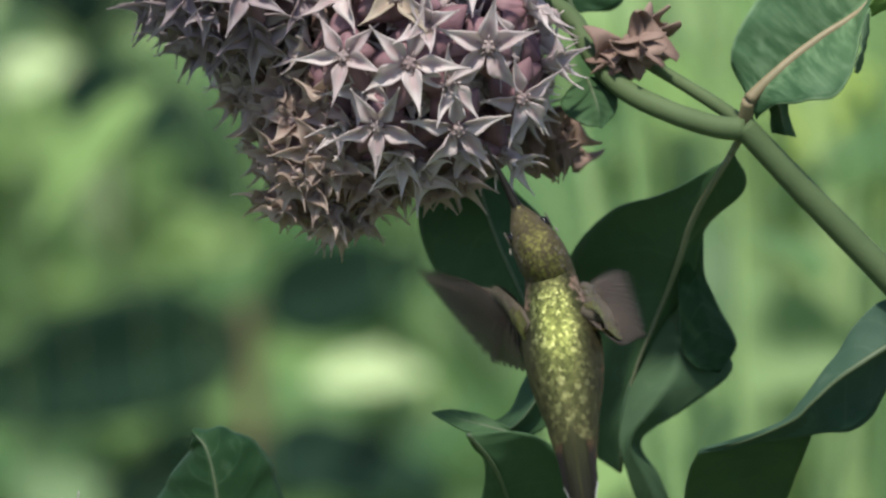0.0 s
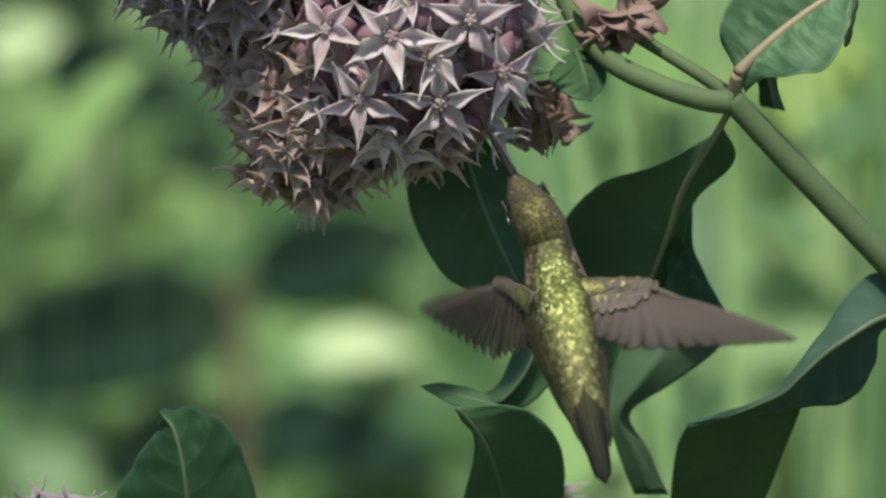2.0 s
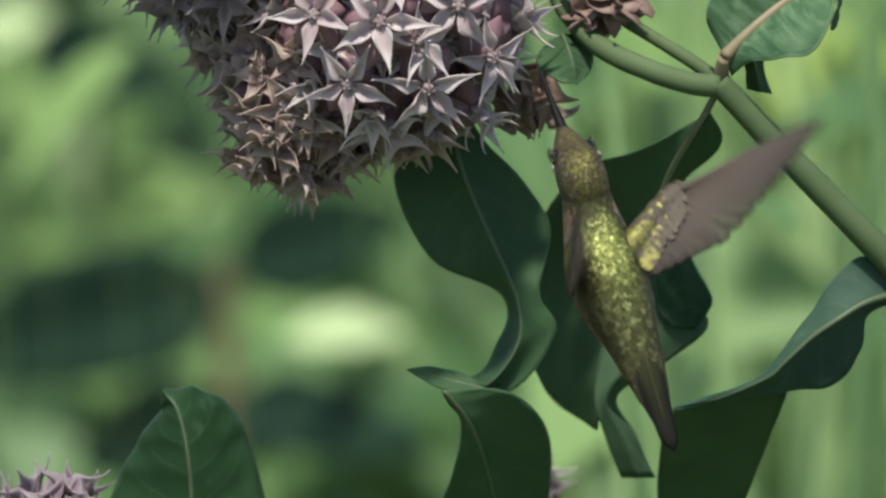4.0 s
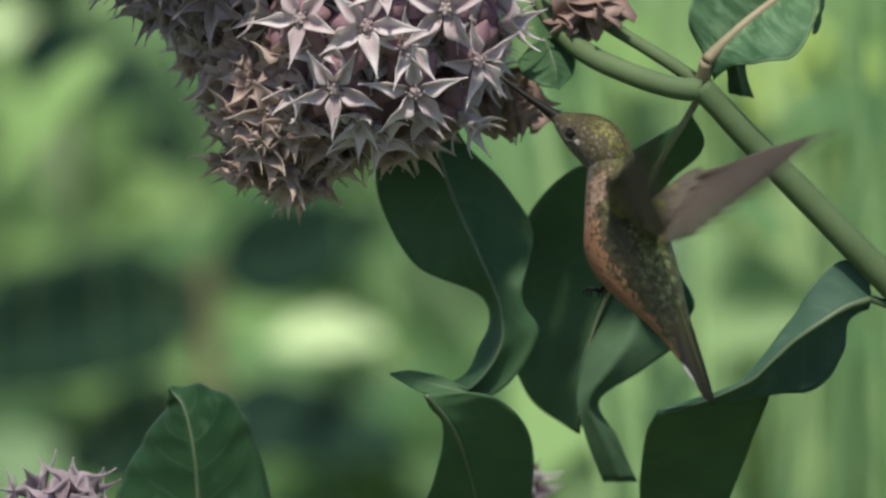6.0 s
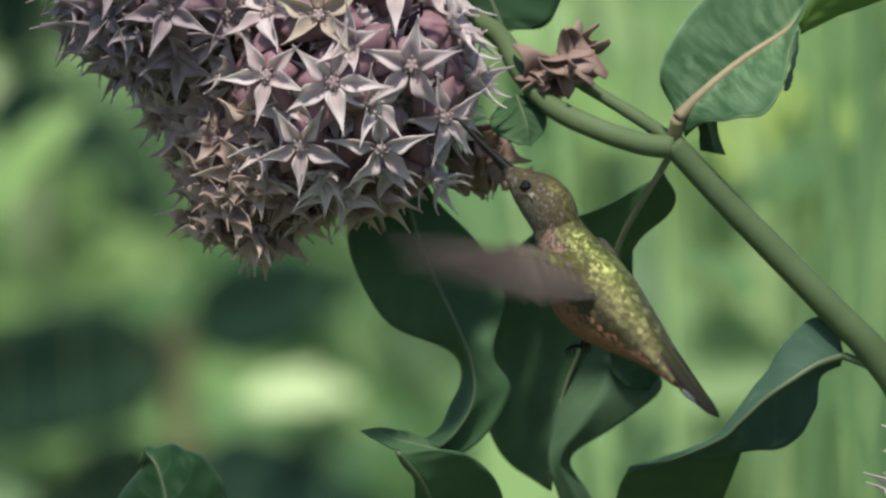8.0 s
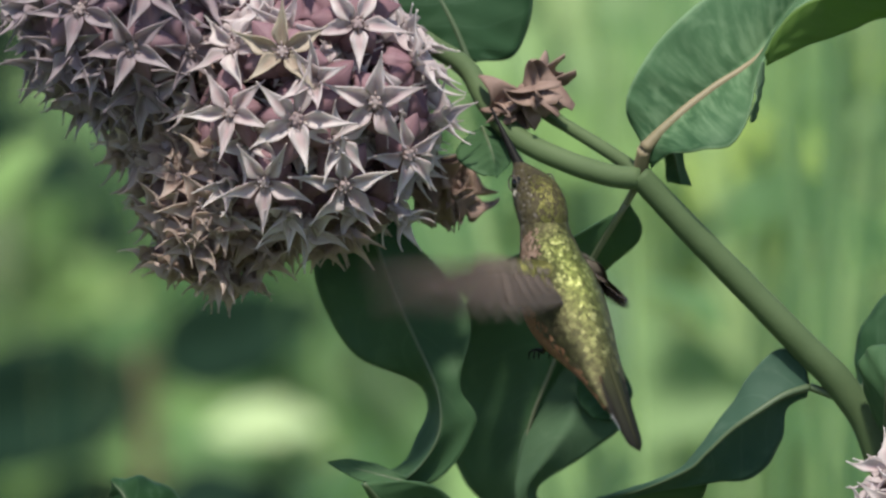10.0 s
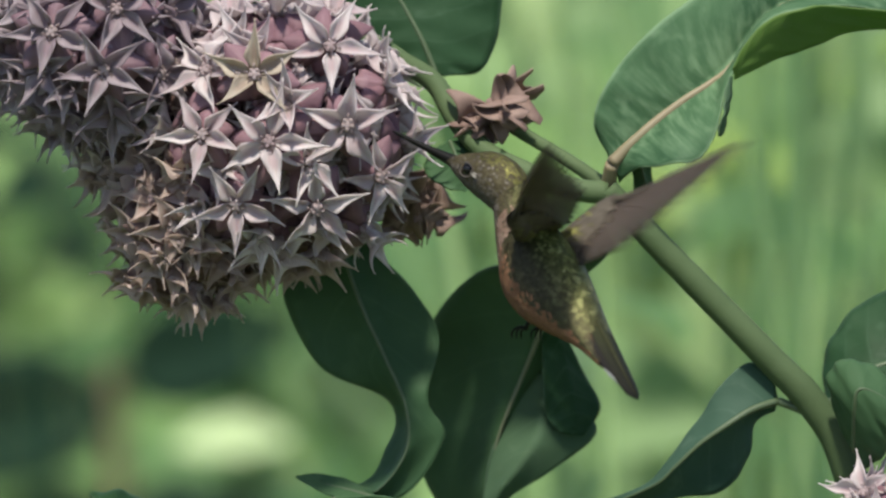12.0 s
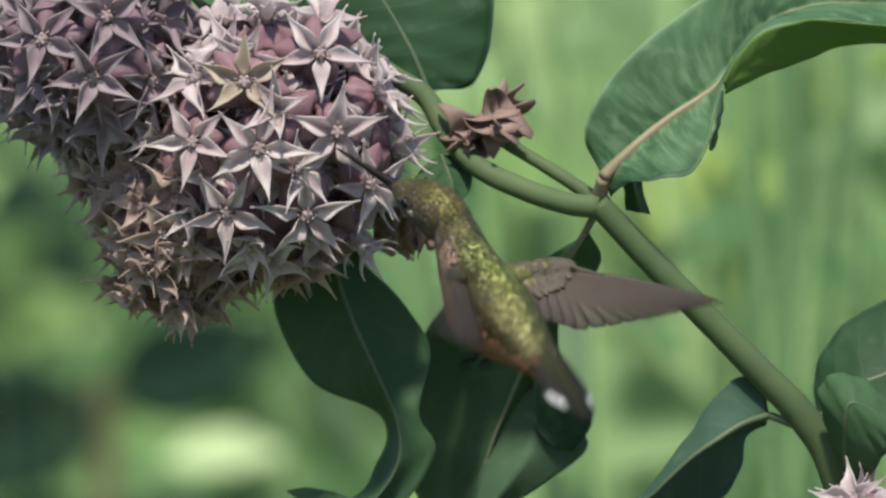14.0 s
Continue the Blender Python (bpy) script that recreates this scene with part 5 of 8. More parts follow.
        (10.8, 0.0381, -0.0538, 0.9631, 26.2, -51.0, 112.7), (10.9, 0.0384, -0.0533, 0.9653, 20.5, -55.7, 120.0), (11, 0.0391, -0.0528, 0.9681, 3.8, -52.2, 139.8), (11.1, 0.0416, -0.0525, 0.9695, 5.0, -47.4, 139.4),
        (11.2, 0.0425, -0.0521, 0.9713, 7.9, -38.7, 135.8), (11.3, 0.0420, -0.0522, 0.9716, 10.8, -36.8, 130.9), (11.4, 0.0405, -0.0526, 0.9714, 12.6, -38.3, 126.8), (11.5, 0.0386, -0.0535, 0.9702, 15.9, -44.2, 120.6),
        (11.6, 0.0386, -0.0539, 0.9705, 15.4, -41.2, 120.6), (11.7, 0.0399, -0.0541, 0.9715, 13.1, -35.4, 123.4), (11.8, 0.0409, -0.0542, 0.9716, 12.3, -33.5, 123.1), (11.9, 0.0415, -0.0541, 0.9718, 10.8, -32.2, 123.0),
        (12, 0.0415, -0.0542, 0.9714, 9.0, -34.7, 122.3), (12.1, 0.0417, -0.0541, 0.9715, 6.0, -34.4, 122.5), (12.2, 0.0417, -0.0540, 0.9714, 2.2, -34.6, 123.2), (12.3, 0.0413, -0.0541, 0.9712, -1.6, -36.3, 123.4),
        (12.4, 0.0405, -0.0541, 0.9711, -5.2, -37.8, 123.9), (12.5, 0.0398, -0.0542, 0.9704, -5.5, -41.8, 121.7), (12.6, 0.0408, -0.0539, 0.9711, -2.9, -34.8, 121.5), (12.7, 0.0414, -0.0538, 0.9715, -0.5, -30.5, 123.8),
        (12.8, 0.0407, -0.0537, 0.9713, 1.8, -29.3, 125.8), (12.9, 0.0394, -0.0538, 0.9706, 3.9, -33.1, 126.3), (13, 0.0376, -0.0541, 0.9697, 5.0, -39.5, 125.9), (13.1, 0.0374, -0.0543, 0.9709, 2.4, -38.9, 128.6),
        (13.2, 0.0360, -0.0551, 0.9717, -0.1, -40.4, 127.6), (13.3, 0.0338, -0.0567, 0.9711, 1.1, -46.5, 119.2), (13.4, 0.0334, -0.0591, 0.9692, -2.1, -52.2, 117.1), (13.5, 0.0352, -0.0618, 0.9678, -16.6, -47.8, 130.9),
        (13.6, 0.0360, -0.0640, 0.9688, -15.9, -35.5, 128.3), (13.7, 0.0350, -0.0659, 0.9720, -13.3, -17.0, 125.4), (13.8, 0.0337, -0.0680, 0.9735, -8.9, -9.9, 124.0), (13.9, 0.0320, -0.0704, 0.9730, -2.5, -15.5, 125.3),
        (14, 0.0300, -0.0731, 0.9709, 6.5, -31.4, 124.2),
    ))
    key(bird_head, (
        (0, 0.0160, 0.0000, 0.0050, -1.3, -15.9, 17.4), (0.1, 0.0164, 0.0000, 0.0050, -1.3, -15.9, 17.4), (0.2, 0.0168, 0.0000, 0.0050, -1.3, -15.9, 17.4), (0.3, 0.0172, 0.0000, 0.0050, -1.3, -15.9, 17.4),
        (0.4, 0.0175, 0.0000, 0.0050, -1.3, -15.9, 17.4), (0.5, 0.0178, 0.0000, 0.0050, -1.3, -15.9, 17.4), (0.6, 0.0176, 0.0000, 0.0050, -1.7, -17.3, 15.5), (0.7, 0.0174, 0.0000, 0.0050, -2.4, -18.7, 14.0),
        (0.8, 0.0175, 0.0000, 0.0050, -2.3, -18.4, 14.0), (0.9, 0.0177, 0.0000, 0.0050, -2.0, -18.0, 14.8), (1, 0.0179, 0.0000, 0.0050, -1.9, -17.9, 15.0), (1.1, 0.0177, 0.0000, 0.0050, -2.3, -17.1, 15.9),
        (1.2, 0.0175, 0.0000, 0.0050, -2.7, -17.0, 15.6), (1.3, 0.0176, 0.0000, 0.0050, -3.4, -17.8, 15.6), (1.4, 0.0178, 0.0000, 0.0050, -4.1, -18.9, 16.2), (1.5, 0.0181, 0.0000, 0.0050, -4.2, -19.2, 14.9),
        (1.6, 0.0179, 0.0000, 0.0050, -4.0, -17.3, 14.7), (1.7, 0.0178, 0.0000, 0.0050, -4.5, -16.1, 14.3), (1.8, 0.0178, 0.0000, 0.0050, -5.7, -15.8, 15.4), (1.9, 0.0180, 0.0000, 0.0050, -7.5, -17.3, 16.5),
        (2, 0.0182, 0.0000, 0.0050, -8.6, -18.9, 17.3), (2.1, 0.0179, 0.0000, 0.0050, -6.4, -16.5, 18.4), (2.2, 0.0175, 0.0000, 0.0050, -2.2, -13.7, 22.1), (2.3, 0.0173, 0.0000, 0.0050, 4.3, -9.9, 27.9),
        (2.4, 0.0173, 0.0000, 0.0050, 11.7, -6.8, 29.9), (2.5, 0.0173, 0.0000, 0.0050, 17.3, -6.2, 28.5), (2.6, 0.0172, 0.0000, 0.0050, 14.4, -11.9, 22.7), (2.7, 0.0172, 0.0000, 0.0050, 13.8, -16.5, 21.1),
        (2.8, 0.0172, 0.0000, 0.0050, 16.5, -18.5, 20.8), (2.9, 0.0174, 0.0000, 0.0050, 23.0, -15.8, 17.5), (3, 0.0175, 0.0000, 0.0050, 28.7, -8.8, 14.0), (3.1, 0.0174, 0.0000, 0.0050, 23.3, -5.1, 16.3),
        (3.2, 0.0172, 0.0000, 0.0050, 15.6, -1.5, 15.8), (3.3, 0.0171, 0.0000, 0.0050, 8.4, 0.7, 12.1), (3.4, 0.0170, 0.0000, 0.0050, 3.4, 1.5, 8.0), (3.5, 0.0170, 0.0000, 0.0050, 0.5, 1.5, 4.7),
        (3.6, 0.0170, 0.0000, 0.0050, -0.7, 1.2, 2.6), (3.7, 0.0170, 0.0000, 0.0050, -1.0, 1.0, 1.5), (3.8, 0.0170, 0.0000, 0.0050, -0.8, 0.8, 1.1), (3.9, 0.0170, 0.0000, 0.0050, -0.5, 0.6, 1.1),
        (4, 0.0170, 0.0000, 0.0050, -0.2, 0.5, 1.3), (4.1, 0.0170, 0.0000, 0.0050, -0.0, 0.4, 1.4), (4.2, 0.0170, 0.0000, 0.0050, 0.0, 0.2, 1.5), (4.3, 0.0170, 0.0000, 0.0050, 0.1, 0.1, 1.5),
        (4.4, 0.0170, 0.0000, 0.0050, 0.1, -0.0, 1.3), (4.5, 0.0170, 0.0000, 0.0050, 0.1, -0.2, 1.1), (4.6, 0.0170, 0.0000, 0.0050, 0.1, -0.1, 0.8), (4.7, 0.0170, 0.0000, 0.0050, 0.2, 0.2, 0.9),
        (4.8, 0.0170, 0.0000, 0.0050, 0.4, 1.1, 1.5), (4.9, 0.0170, 0.0000, 0.0050, 0.8, 3.0, 2.9), (5, 0.0170, 0.0000, 0.0050, 1.6, 6.1, 5.6), (5.1, 0.0170, 0.0000, 0.0050, 2.7, 10.5, 9.6),
        (5.2, 0.0172, 0.0000, 0.0050, 4.1, 15.5, 14.5), (5.3, 0.0173, 0.0000, 0.0050, 4.8, 18.9, 18.5), (5.4, 0.0176, 0.0000, 0.0050, 2.6, 16.6, 18.2), (5.5, 0.0177, 0.0000, 0.0050, -0.6, 11.8, 18.3),
        (5.6, 0.0175, 0.0000, 0.0050, -2.3, 5.6, 19.1), (5.7, 0.0174, 0.0000, 0.0050, -3.0, 4.5, 18.0), (5.8, 0.0176, 0.0000, 0.0050, -2.7, 9.2, 17.0), (5.9, 0.0180, 0.0000, 0.0050, -2.7, 15.5, 17.8),
        (6, 0.0183, 0.0000, 0.0050, -1.5, 22.1, 20.1), (6.1, 0.0181, 0.0000, 0.0050, -2.1, 15.8, 18.7), (6.2, 0.0178, 0.0000, 0.0050, -2.1, 9.3, 18.3), (6.3, 0.0179, 0.0000, 0.0050, -1.1, 7.4, 19.4),
        (6.4, 0.0185, 0.0000, 0.0050, 0.6, 8.1, 20.5), (6.5, 0.0190, 0.0000, 0.0050, 4.0, 11.5, 22.6), (6.6, 0.0185, 0.0000, 0.0050, 5.4, 6.1, 21.3), (6.7, 0.0181, 0.0000, 0.0050, 9.3, 1.4, 20.3),
        (6.8, 0.0180, 0.0000, 0.0050, 15.6, -2.8, 18.6), (6.9, 0.0184, 0.0000, 0.0050, 23.3, -4.7, 16.5), (7, 0.0188, 0.0000, 0.0050, 30.0, -2.9, 16.1), (7.1, 0.0183, 0.0000, 0.0050, 25.5, -4.8, 15.8),
        (7.2, 0.0178, 0.0000, 0.0050, 20.7, -4.0, 17.3), (7.3, 0.0176, 0.0000, 0.0050, 18.1, -5.2, 16.7), (7.4, 0.0177, 0.0000, 0.0050, 19.8, -4.6, 16.4), (7.5, 0.0178, 0.0000, 0.0050, 22.3, -3.9, 16.2),
        (7.6, 0.0174, 0.0000, 0.0050, 18.6, -5.6, 15.6), (7.7, 0.0171, 0.0000, 0.0050, 15.8, -5.4, 15.3), (7.8, 0.0167, 0.0000, 0.0050, 14.8, -6.9, 14.1), (7.9, 0.0164, 0.0000, 0.0050, 16.6, -5.7, 14.4),
        (8, 0.0163, 0.0000, 0.0050, 17.5, -5.4, 14.5), (8.1, 0.0166, 0.0000, 0.0050, 13.6, -1.7, 13.7), (8.2, 0.0170, 0.0000, 0.0050, 7.1, 1.5, 12.8), (8.3, 0.0176, 0.0000, 0.0050, 0.3, 5.6, 13.1),
        (8.4, 0.0182, 0.0000, 0.0050, -4.8, 14.1, 17.0), (8.5, 0.0186, 0.0000, 0.0050, -3.4, 28.4, 26.3), (8.6, 0.0182, 0.0000, 0.0050, -0.8, 29.2, 27.2), (8.7, 0.0177, 0.0000, 0.0050, -0.2, 23.3, 21.6),
        (8.8, 0.0173, 0.0000, 0.0050, -0.1, 15.7, 14.5), (8.9, 0.0170, 0.0000, 0.0050, 0.2, 9.2, 8.5), (9, 0.0170, 0.0000, 0.0050, 0.5, 4.8, 4.2), (9.1, 0.0169, 0.0000, 0.0050, 0.7, 2.2, 1.7),
        (9.2, 0.0169, 0.0000, 0.0050, 0.7, 1.0, 0.5), (9.3, 0.0170, 0.0000, 0.0050, 0.5, 0.6, 0.3), (9.4, 0.0170, 0.0000, 0.0050, 0.4, 0.7, 0.4), (9.5, 0.0170, 0.0000, 0.0050, 0.3, 0.9, 0.8),
        (9.6, 0.0170, 0.0000, 0.0050, 0.2, 1.1, 1.1), (9.7, 0.0170, 0.0000, 0.0050, 0.1, 1.3, 1.3), (9.8, 0.0170, 0.0000, 0.0050, 0.1, 1.3, 1.3), (9.9, 0.0170, 0.0000, 0.0050, 0.1, 1.2, 1.3),
        (10, 0.0170, 0.0000, 0.0050, 0.1, 1.0, 1.2), (10.1, 0.0170, 0.0000, 0.0050, 0.1, 0.7, 1.1), (10.2, 0.0170, 0.0000, 0.0050, 0.1, 0.6, 1.2), (10.3, 0.0169, 0.0000, 0.0050, 0.1, 0.9, 1.5),
        (10.4, 0.0169, 0.0000, 0.0050, -0.0, 2.3, 2.3), (10.5, 0.0169, 0.0000, 0.0050, 0.0, 5.3, 3.6), (10.6, 0.0170, 0.0000, 0.0050, 0.4, 10.5, 5.2), (10.7, 0.0173, 0.0000, 0.0050, 1.8, 18.1, 6.9),
        (10.8, 0.0178, 0.0000, 0.0050, 4.8, 26.7, 8.2), (10.9, 0.0186, 0.0000, 0.0050, 9.3, 33.0, 7.7), (11, 0.0194, 0.0000, 0.0050, 13.5, 30.4, 3.4), (11.1, 0.0189, 0.0000, 0.0050, 11.5, 25.8, 5.0),
        (11.2, 0.0186, 0.0000, 0.0050, 8.4, 17.9, 9.3), (11.3, 0.0189, 0.0000, 0.0050, 7.3, 16.8, 15.4), (11.4, 0.0198, 0.0000, 0.0050, 8.4, 19.0, 21.4), (11.5, 0.0206, 0.0000, 0.0050, 12.6, 25.3, 28.2),
        (11.6, 0.0201, 0.0000, 0.0050, 10.3, 21.9, 27.0), (11.7, 0.0195, 0.0000, 0.0050, 6.9, 15.1, 23.3), (11.8, 0.0196, 0.0000, 0.0050, 6.6, 13.3, 23.1), (11.9, 0.0203, 0.0000, 0.0050, 7.1, 12.2, 24.1),
        (12, 0.0211, 0.0000, 0.0050, 9.5, 14.6, 25.9), (12.1, 0.0203, 0.0000, 0.0050, 9.7, 12.9, 24.0), (12.2, 0.0195, 0.0000, 0.0050, 10.9, 11.8, 21.8), (12.3, 0.0193, 0.0000, 0.0050, 14.3, 12.6, 21.4),
        (12.4, 0.0197, 0.0000, 0.0050, 18.8, 13.8, 22.1), (12.5, 0.0202, 0.0000, 0.0050, 23.7, 17.6, 25.0), (12.6, 0.0194, 0.0000, 0.0050, 18.6, 13.4, 20.5), (12.7, 0.0187, 0.0000, 0.0050, 14.9, 10.6, 14.7),
        (12.8, 0.0183, 0.0000, 0.0050, 13.9, 10.3, 11.2), (12.9, 0.0184, 0.0000, 0.0050, 15.2, 13.7, 9.7), (13, 0.0187, 0.0000, 0.0050, 17.2, 18.9, 10.4), (13.1, 0.0184, 0.0000, 0.0050, 15.0, 16.4, 9.9),
        (13.2, 0.0182, 0.0000, 0.0050, 13.8, 15.7, 14.2), (13.3, 0.0183, 0.0000, 0.0050, 15.8, 18.7, 25.2), (13.4, 0.0186, 0.0000, 0.0050, 19.3, 20.2, 31.4), (13.5, 0.0189, 0.0000, 0.0050, 18.3, 15.4, 23.6),
        (13.6, 0.0184, 0.0000, 0.0050, 11.1, 4.4, 19.1), (13.7, 0.0180, 0.0000, 0.0050, 2.3, -12.1, 15.1), (13.8, 0.0182, 0.0000, 0.0050, -4.9, -18.4, 15.5), (13.9, 0.0194, 0.0000, 0.0050, -11.8, -12.0, 18.3),
        (14, 0.0215, 0.0000, 0.0050, -16.2, 5.1, 23.5),
    ))
    key(bird_wings[0], (
        (0, 0.0050, 0.0068, 0.0035, 129.3, 40.4, 39.6), (0.033, 0.0050, 0.0068, 0.0035, 129.8, 32.2, 39.9), (0.067, 0.0050, 0.0068, 0.0035, 136.9, 53.2, 14.7), (0.1, 0.0050, 0.0068, 0.0035, 136.4, 44.4, 13.9),
        (0.133, 0.0050, 0.0068, 0.0035, 135.3, 35.4, 13.4), (0.167, 0.0050, 0.0068, 0.0035, 164.9, 38.5, 47.6), (0.2, 0.0050, 0.0068, 0.0035, 160.4, 31.1, 42.6), (0.233, 0.0050, 0.0068, 0.0035, 158.1, 23.3, 38.0),
        (0.267, 0.0050, 0.0068, 0.0035, -157.8, 33.6, 71.2), (0.3, 0.0050, 0.0068, 0.0035, -163.0, 33.5, 63.1), (0.333, 0.0050, 0.0068, 0.0035, -167.2, 33.0, 55.0), (0.367, 0.0050, 0.0068, 0.0035, -177.8, 10.8, 86.4),
        (0.4, 0.0050, 0.0068, 0.0035, -179.2, 5.3, 79.7), (0.433, 0.0050, 0.0068, 0.0035, 179.8, 0.5, 74.1), (0.467, 0.0050, 0.0068, 0.0035, 133.4, 35.4, 71.1), (0.5, 0.0050, 0.0068, 0.0035, 131.6, 29.8, 67.8),
        (0.533, 0.0050, 0.0068, 0.0035, 130.4, 24.1, 65.0), (0.567, 0.0050, 0.0068, 0.0035, 124.4, 48.1, 6.3), (0.6, 0.0050, 0.0068, 0.0035, 123.8, 40.3, 7.0), (0.633, 0.0050, 0.0068, 0.0035, 124.4, 34.2, 8.0),
        (0.667, 0.0050, 0.0068, 0.0035, 144.6, 41.3, 32.9), (0.7, 0.0050, 0.0068, 0.0035, 143.7, 35.2, 31.0), (0.733, 0.0050, 0.0068, 0.0035, 142.7, 27.0, 28.8), (0.767, 0.0050, 0.0068, 0.0035, 123.9, 44.9, 6.3),
        (0.8, 0.0050, 0.0068, 0.0035, 124.3, 36.5, 7.5), (0.833, 0.0050, 0.0068, 0.0035, 125.5, 28.6, 8.5), (0.867, 0.0050, 0.0068, 0.0035, 171.0, 18.3, 68.7), (0.9, 0.0050, 0.0068, 0.0035, 169.5, 11.9, 63.3),
        (0.933, 0.0050, 0.0068, 0.0035, 169.0, 5.9, 58.8), (0.967, 0.0050, 0.0068, 0.0035, 171.1, -17.0, 105.6), (1, 0.0050, 0.0068, 0.0035, 173.0, -19.5, 99.5), (1.033, 0.0050, 0.0068, 0.0035, 176.0, -12.8, 88.1),
        (1.067, 0.0050, 0.0068, 0.0035, 140.4, 53.5, 25.8), (1.1, 0.0050, 0.0068, 0.0035, 139.7, 45.8, 24.2), (1.133, 0.0050, 0.0068, 0.0035, 137.8, 36.2, 22.3), (1.167, 0.0050, 0.0068, 0.0035, 162.7, 30.7, 51.7),
        (1.2, 0.0050, 0.0068, 0.0035, 158.6, 22.6, 46.8), (1.233, 0.0050, 0.0068, 0.0035, 157.6, 15.6, 43.1), (1.267, 0.0050, 0.0068, 0.0035, 119.9, 48.1, 2.1), (1.3, 0.0050, 0.0068, 0.0035, 120.9, 40.4, 4.1),
        (1.333, 0.0050, 0.0068, 0.0035, 122.3, 32.5, 5.7), (1.367, 0.0050, 0.0068, 0.0035, 168.1, 24.4, 63.2), (1.4, 0.0050, 0.0068, 0.0035, 166.1, 17.9, 58.1), (1.433, 0.0050, 0.0068, 0.0035, 163.0, 10.3, 53.4),
        (1.467, 0.0050, 0.0068, 0.0035, 153.4, 39.6, 70.1), (1.5, 0.0050, 0.0068, 0.0035, 150.0, 35.1, 64.5), (1.533, 0.0050, 0.0068, 0.0035, 147.3, 30.5, 59.5), (1.567, 0.0050, 0.0068, 0.0035, 164.1, 43.2, 55.5),
        (1.6, 0.0050, 0.0068, 0.0035, 160.8, 36.4, 50.2), (1.633, 0.0050, 0.0068, 0.0035, 159.6, 30.4, 46.3), (1.667, 0.0050, 0.0068, 0.0035, -172.1, 40.1, 52.4), (1.7, 0.0050, 0.0068, 0.0035, -176.4, 40.0, 45.3),
        (1.733, 0.0050, 0.0068, 0.0035, 144.6, 50.3, 32.6), (1.8, 0.0050, 0.0068, 0.0035, 55.9, 43.3, -5.5), (1.833, 0.0050, 0.0068, 0.0035, 47.6, 45.4, -17.4), (1.867, 0.0050, 0.0068, 0.0035, 154.8, 32.5, 41.0),
        (1.9, 0.0050, 0.0068, 0.0035, 153.2, 26.0, 37.4), (1.933, 0.0050, 0.0068, 0.0035, 151.4, 18.8, 34.5), (1.967, 0.0050, 0.0068, 0.0035, 137.2, 54.9, 44.8), (2, 0.0050, 0.0068, 0.0035, 133.3, 49.4, 39.9),
        (2.033, 0.0050, 0.0068, 0.0035, 130.5, 43.8, 35.9), (2.067, 0.0050, 0.0068, 0.0035, 176.0, -5.1, 65.0), (2.1, 0.0050, 0.0068, 0.0035, 176.6, -11.1, 58.9), (2.133, 0.0050, 0.0068, 0.0035, 179.8, -16.7, 52.5),
        (2.167, 0.0050, 0.0068, 0.0035, -169.4, 10.9, 64.6), (2.2, 0.0050, 0.0068, 0.0035, -169.2, 10.1, 58.4), (2.233, 0.0050, 0.0068, 0.0035, -169.9, 6.5, 50.6), (2.267, 0.0050, 0.0068, 0.0035, 167.9, 49.8, 55.5),
        (2.3, 0.0050, 0.0068, 0.0035, 163.8, 40.2, 48.0), (2.333, 0.0050, 0.0068, 0.0035, 161.8, 33.6, 43.8), (2.367, 0.0050, 0.0068, 0.0035, -157.3, 18.9, 77.6), (2.4, 0.0050, 0.0068, 0.0035, -158.9, 19.5, 71.7),
        (2.433, 0.0050, 0.0068, 0.0035, -162.5, 18.7, 64.1), (2.467, 0.0050, 0.0068, 0.0035, 123.7, 57.7, 37.5), (2.5, 0.0050, 0.0068, 0.0035, 124.9, 49.8, 39.3), (2.533, 0.0050, 0.0068, 0.0035, 126.1, 41.8, 40.6),
        (2.567, 0.0050, 0.0068, 0.0035, 156.2, 35.3, 53.2), (2.6, 0.0050, 0.0068, 0.0035, 155.0, 30.3, 50.8), (2.633, 0.0050, 0.0068, 0.0035, 152.0, 21.8, 46.7), (2.667, 0.0050, 0.0068, 0.0035, 115.0, 45.1, -4.3),
        (2.7, 0.0050, 0.0068, 0.0035, 116.4, 35.5, -1.7), (2.733, 0.0050, 0.0068, 0.0035, 117.6, 28.2, 0.6), (2.767, 0.0050, 0.0068, 0.0035, 150.2, 29.5, 57.5), (2.8, 0.0050, 0.0068, 0.0035, 149.1, 22.3, 55.0),
        (2.833, 0.0050, 0.0068, 0.0035, 148.4, 15.7, 52.9), (2.867, 0.0050, 0.0068, 0.0035, 148.3, 56.1, 48.2), (2.9, 0.0050, 0.0068, 0.0035, 145.0, 49.4, 45.2), (2.933, 0.0050, 0.0068, 0.0035, 139.6, 37.9, 41.9),
        (2.967, 0.0050, 0.0068, 0.0035, -168.6, 0.9, 93.0), (3, 0.0050, 0.0068, 0.0035, -168.7, -3.2, 86.1), (3.033, 0.0050, 0.0068, 0.0035, -167.8, -7.2, 79.0), (3.067, 0.0050, 0.0068, 0.0035, 162.5, 53.3, 60.3),
        (3.1, 0.0050, 0.0068, 0.0035, 164.6, 48.7, 57.6), (3.133, 0.0050, 0.0068, 0.0035, 156.4, 39.3, 50.5), (3.167, 0.0050, 0.0068, 0.0035, 71.8, 63.1, -44.1), (3.2, 0.0050, 0.0068, 0.0035, 86.7, 54.7, -26.1),
        (3.233, 0.0050, 0.0068, 0.0035, 92.3, 49.0, -19.0), (3.267, 0.0050, 0.0068, 0.0035, 165.1, 40.1, 44.9), (3.3, 0.0050, 0.0068, 0.0035, 169.3, 46.7, 51.3), (3.333, 0.0050, 0.0068, 0.0035, 175.8, 52.9, 59.5),
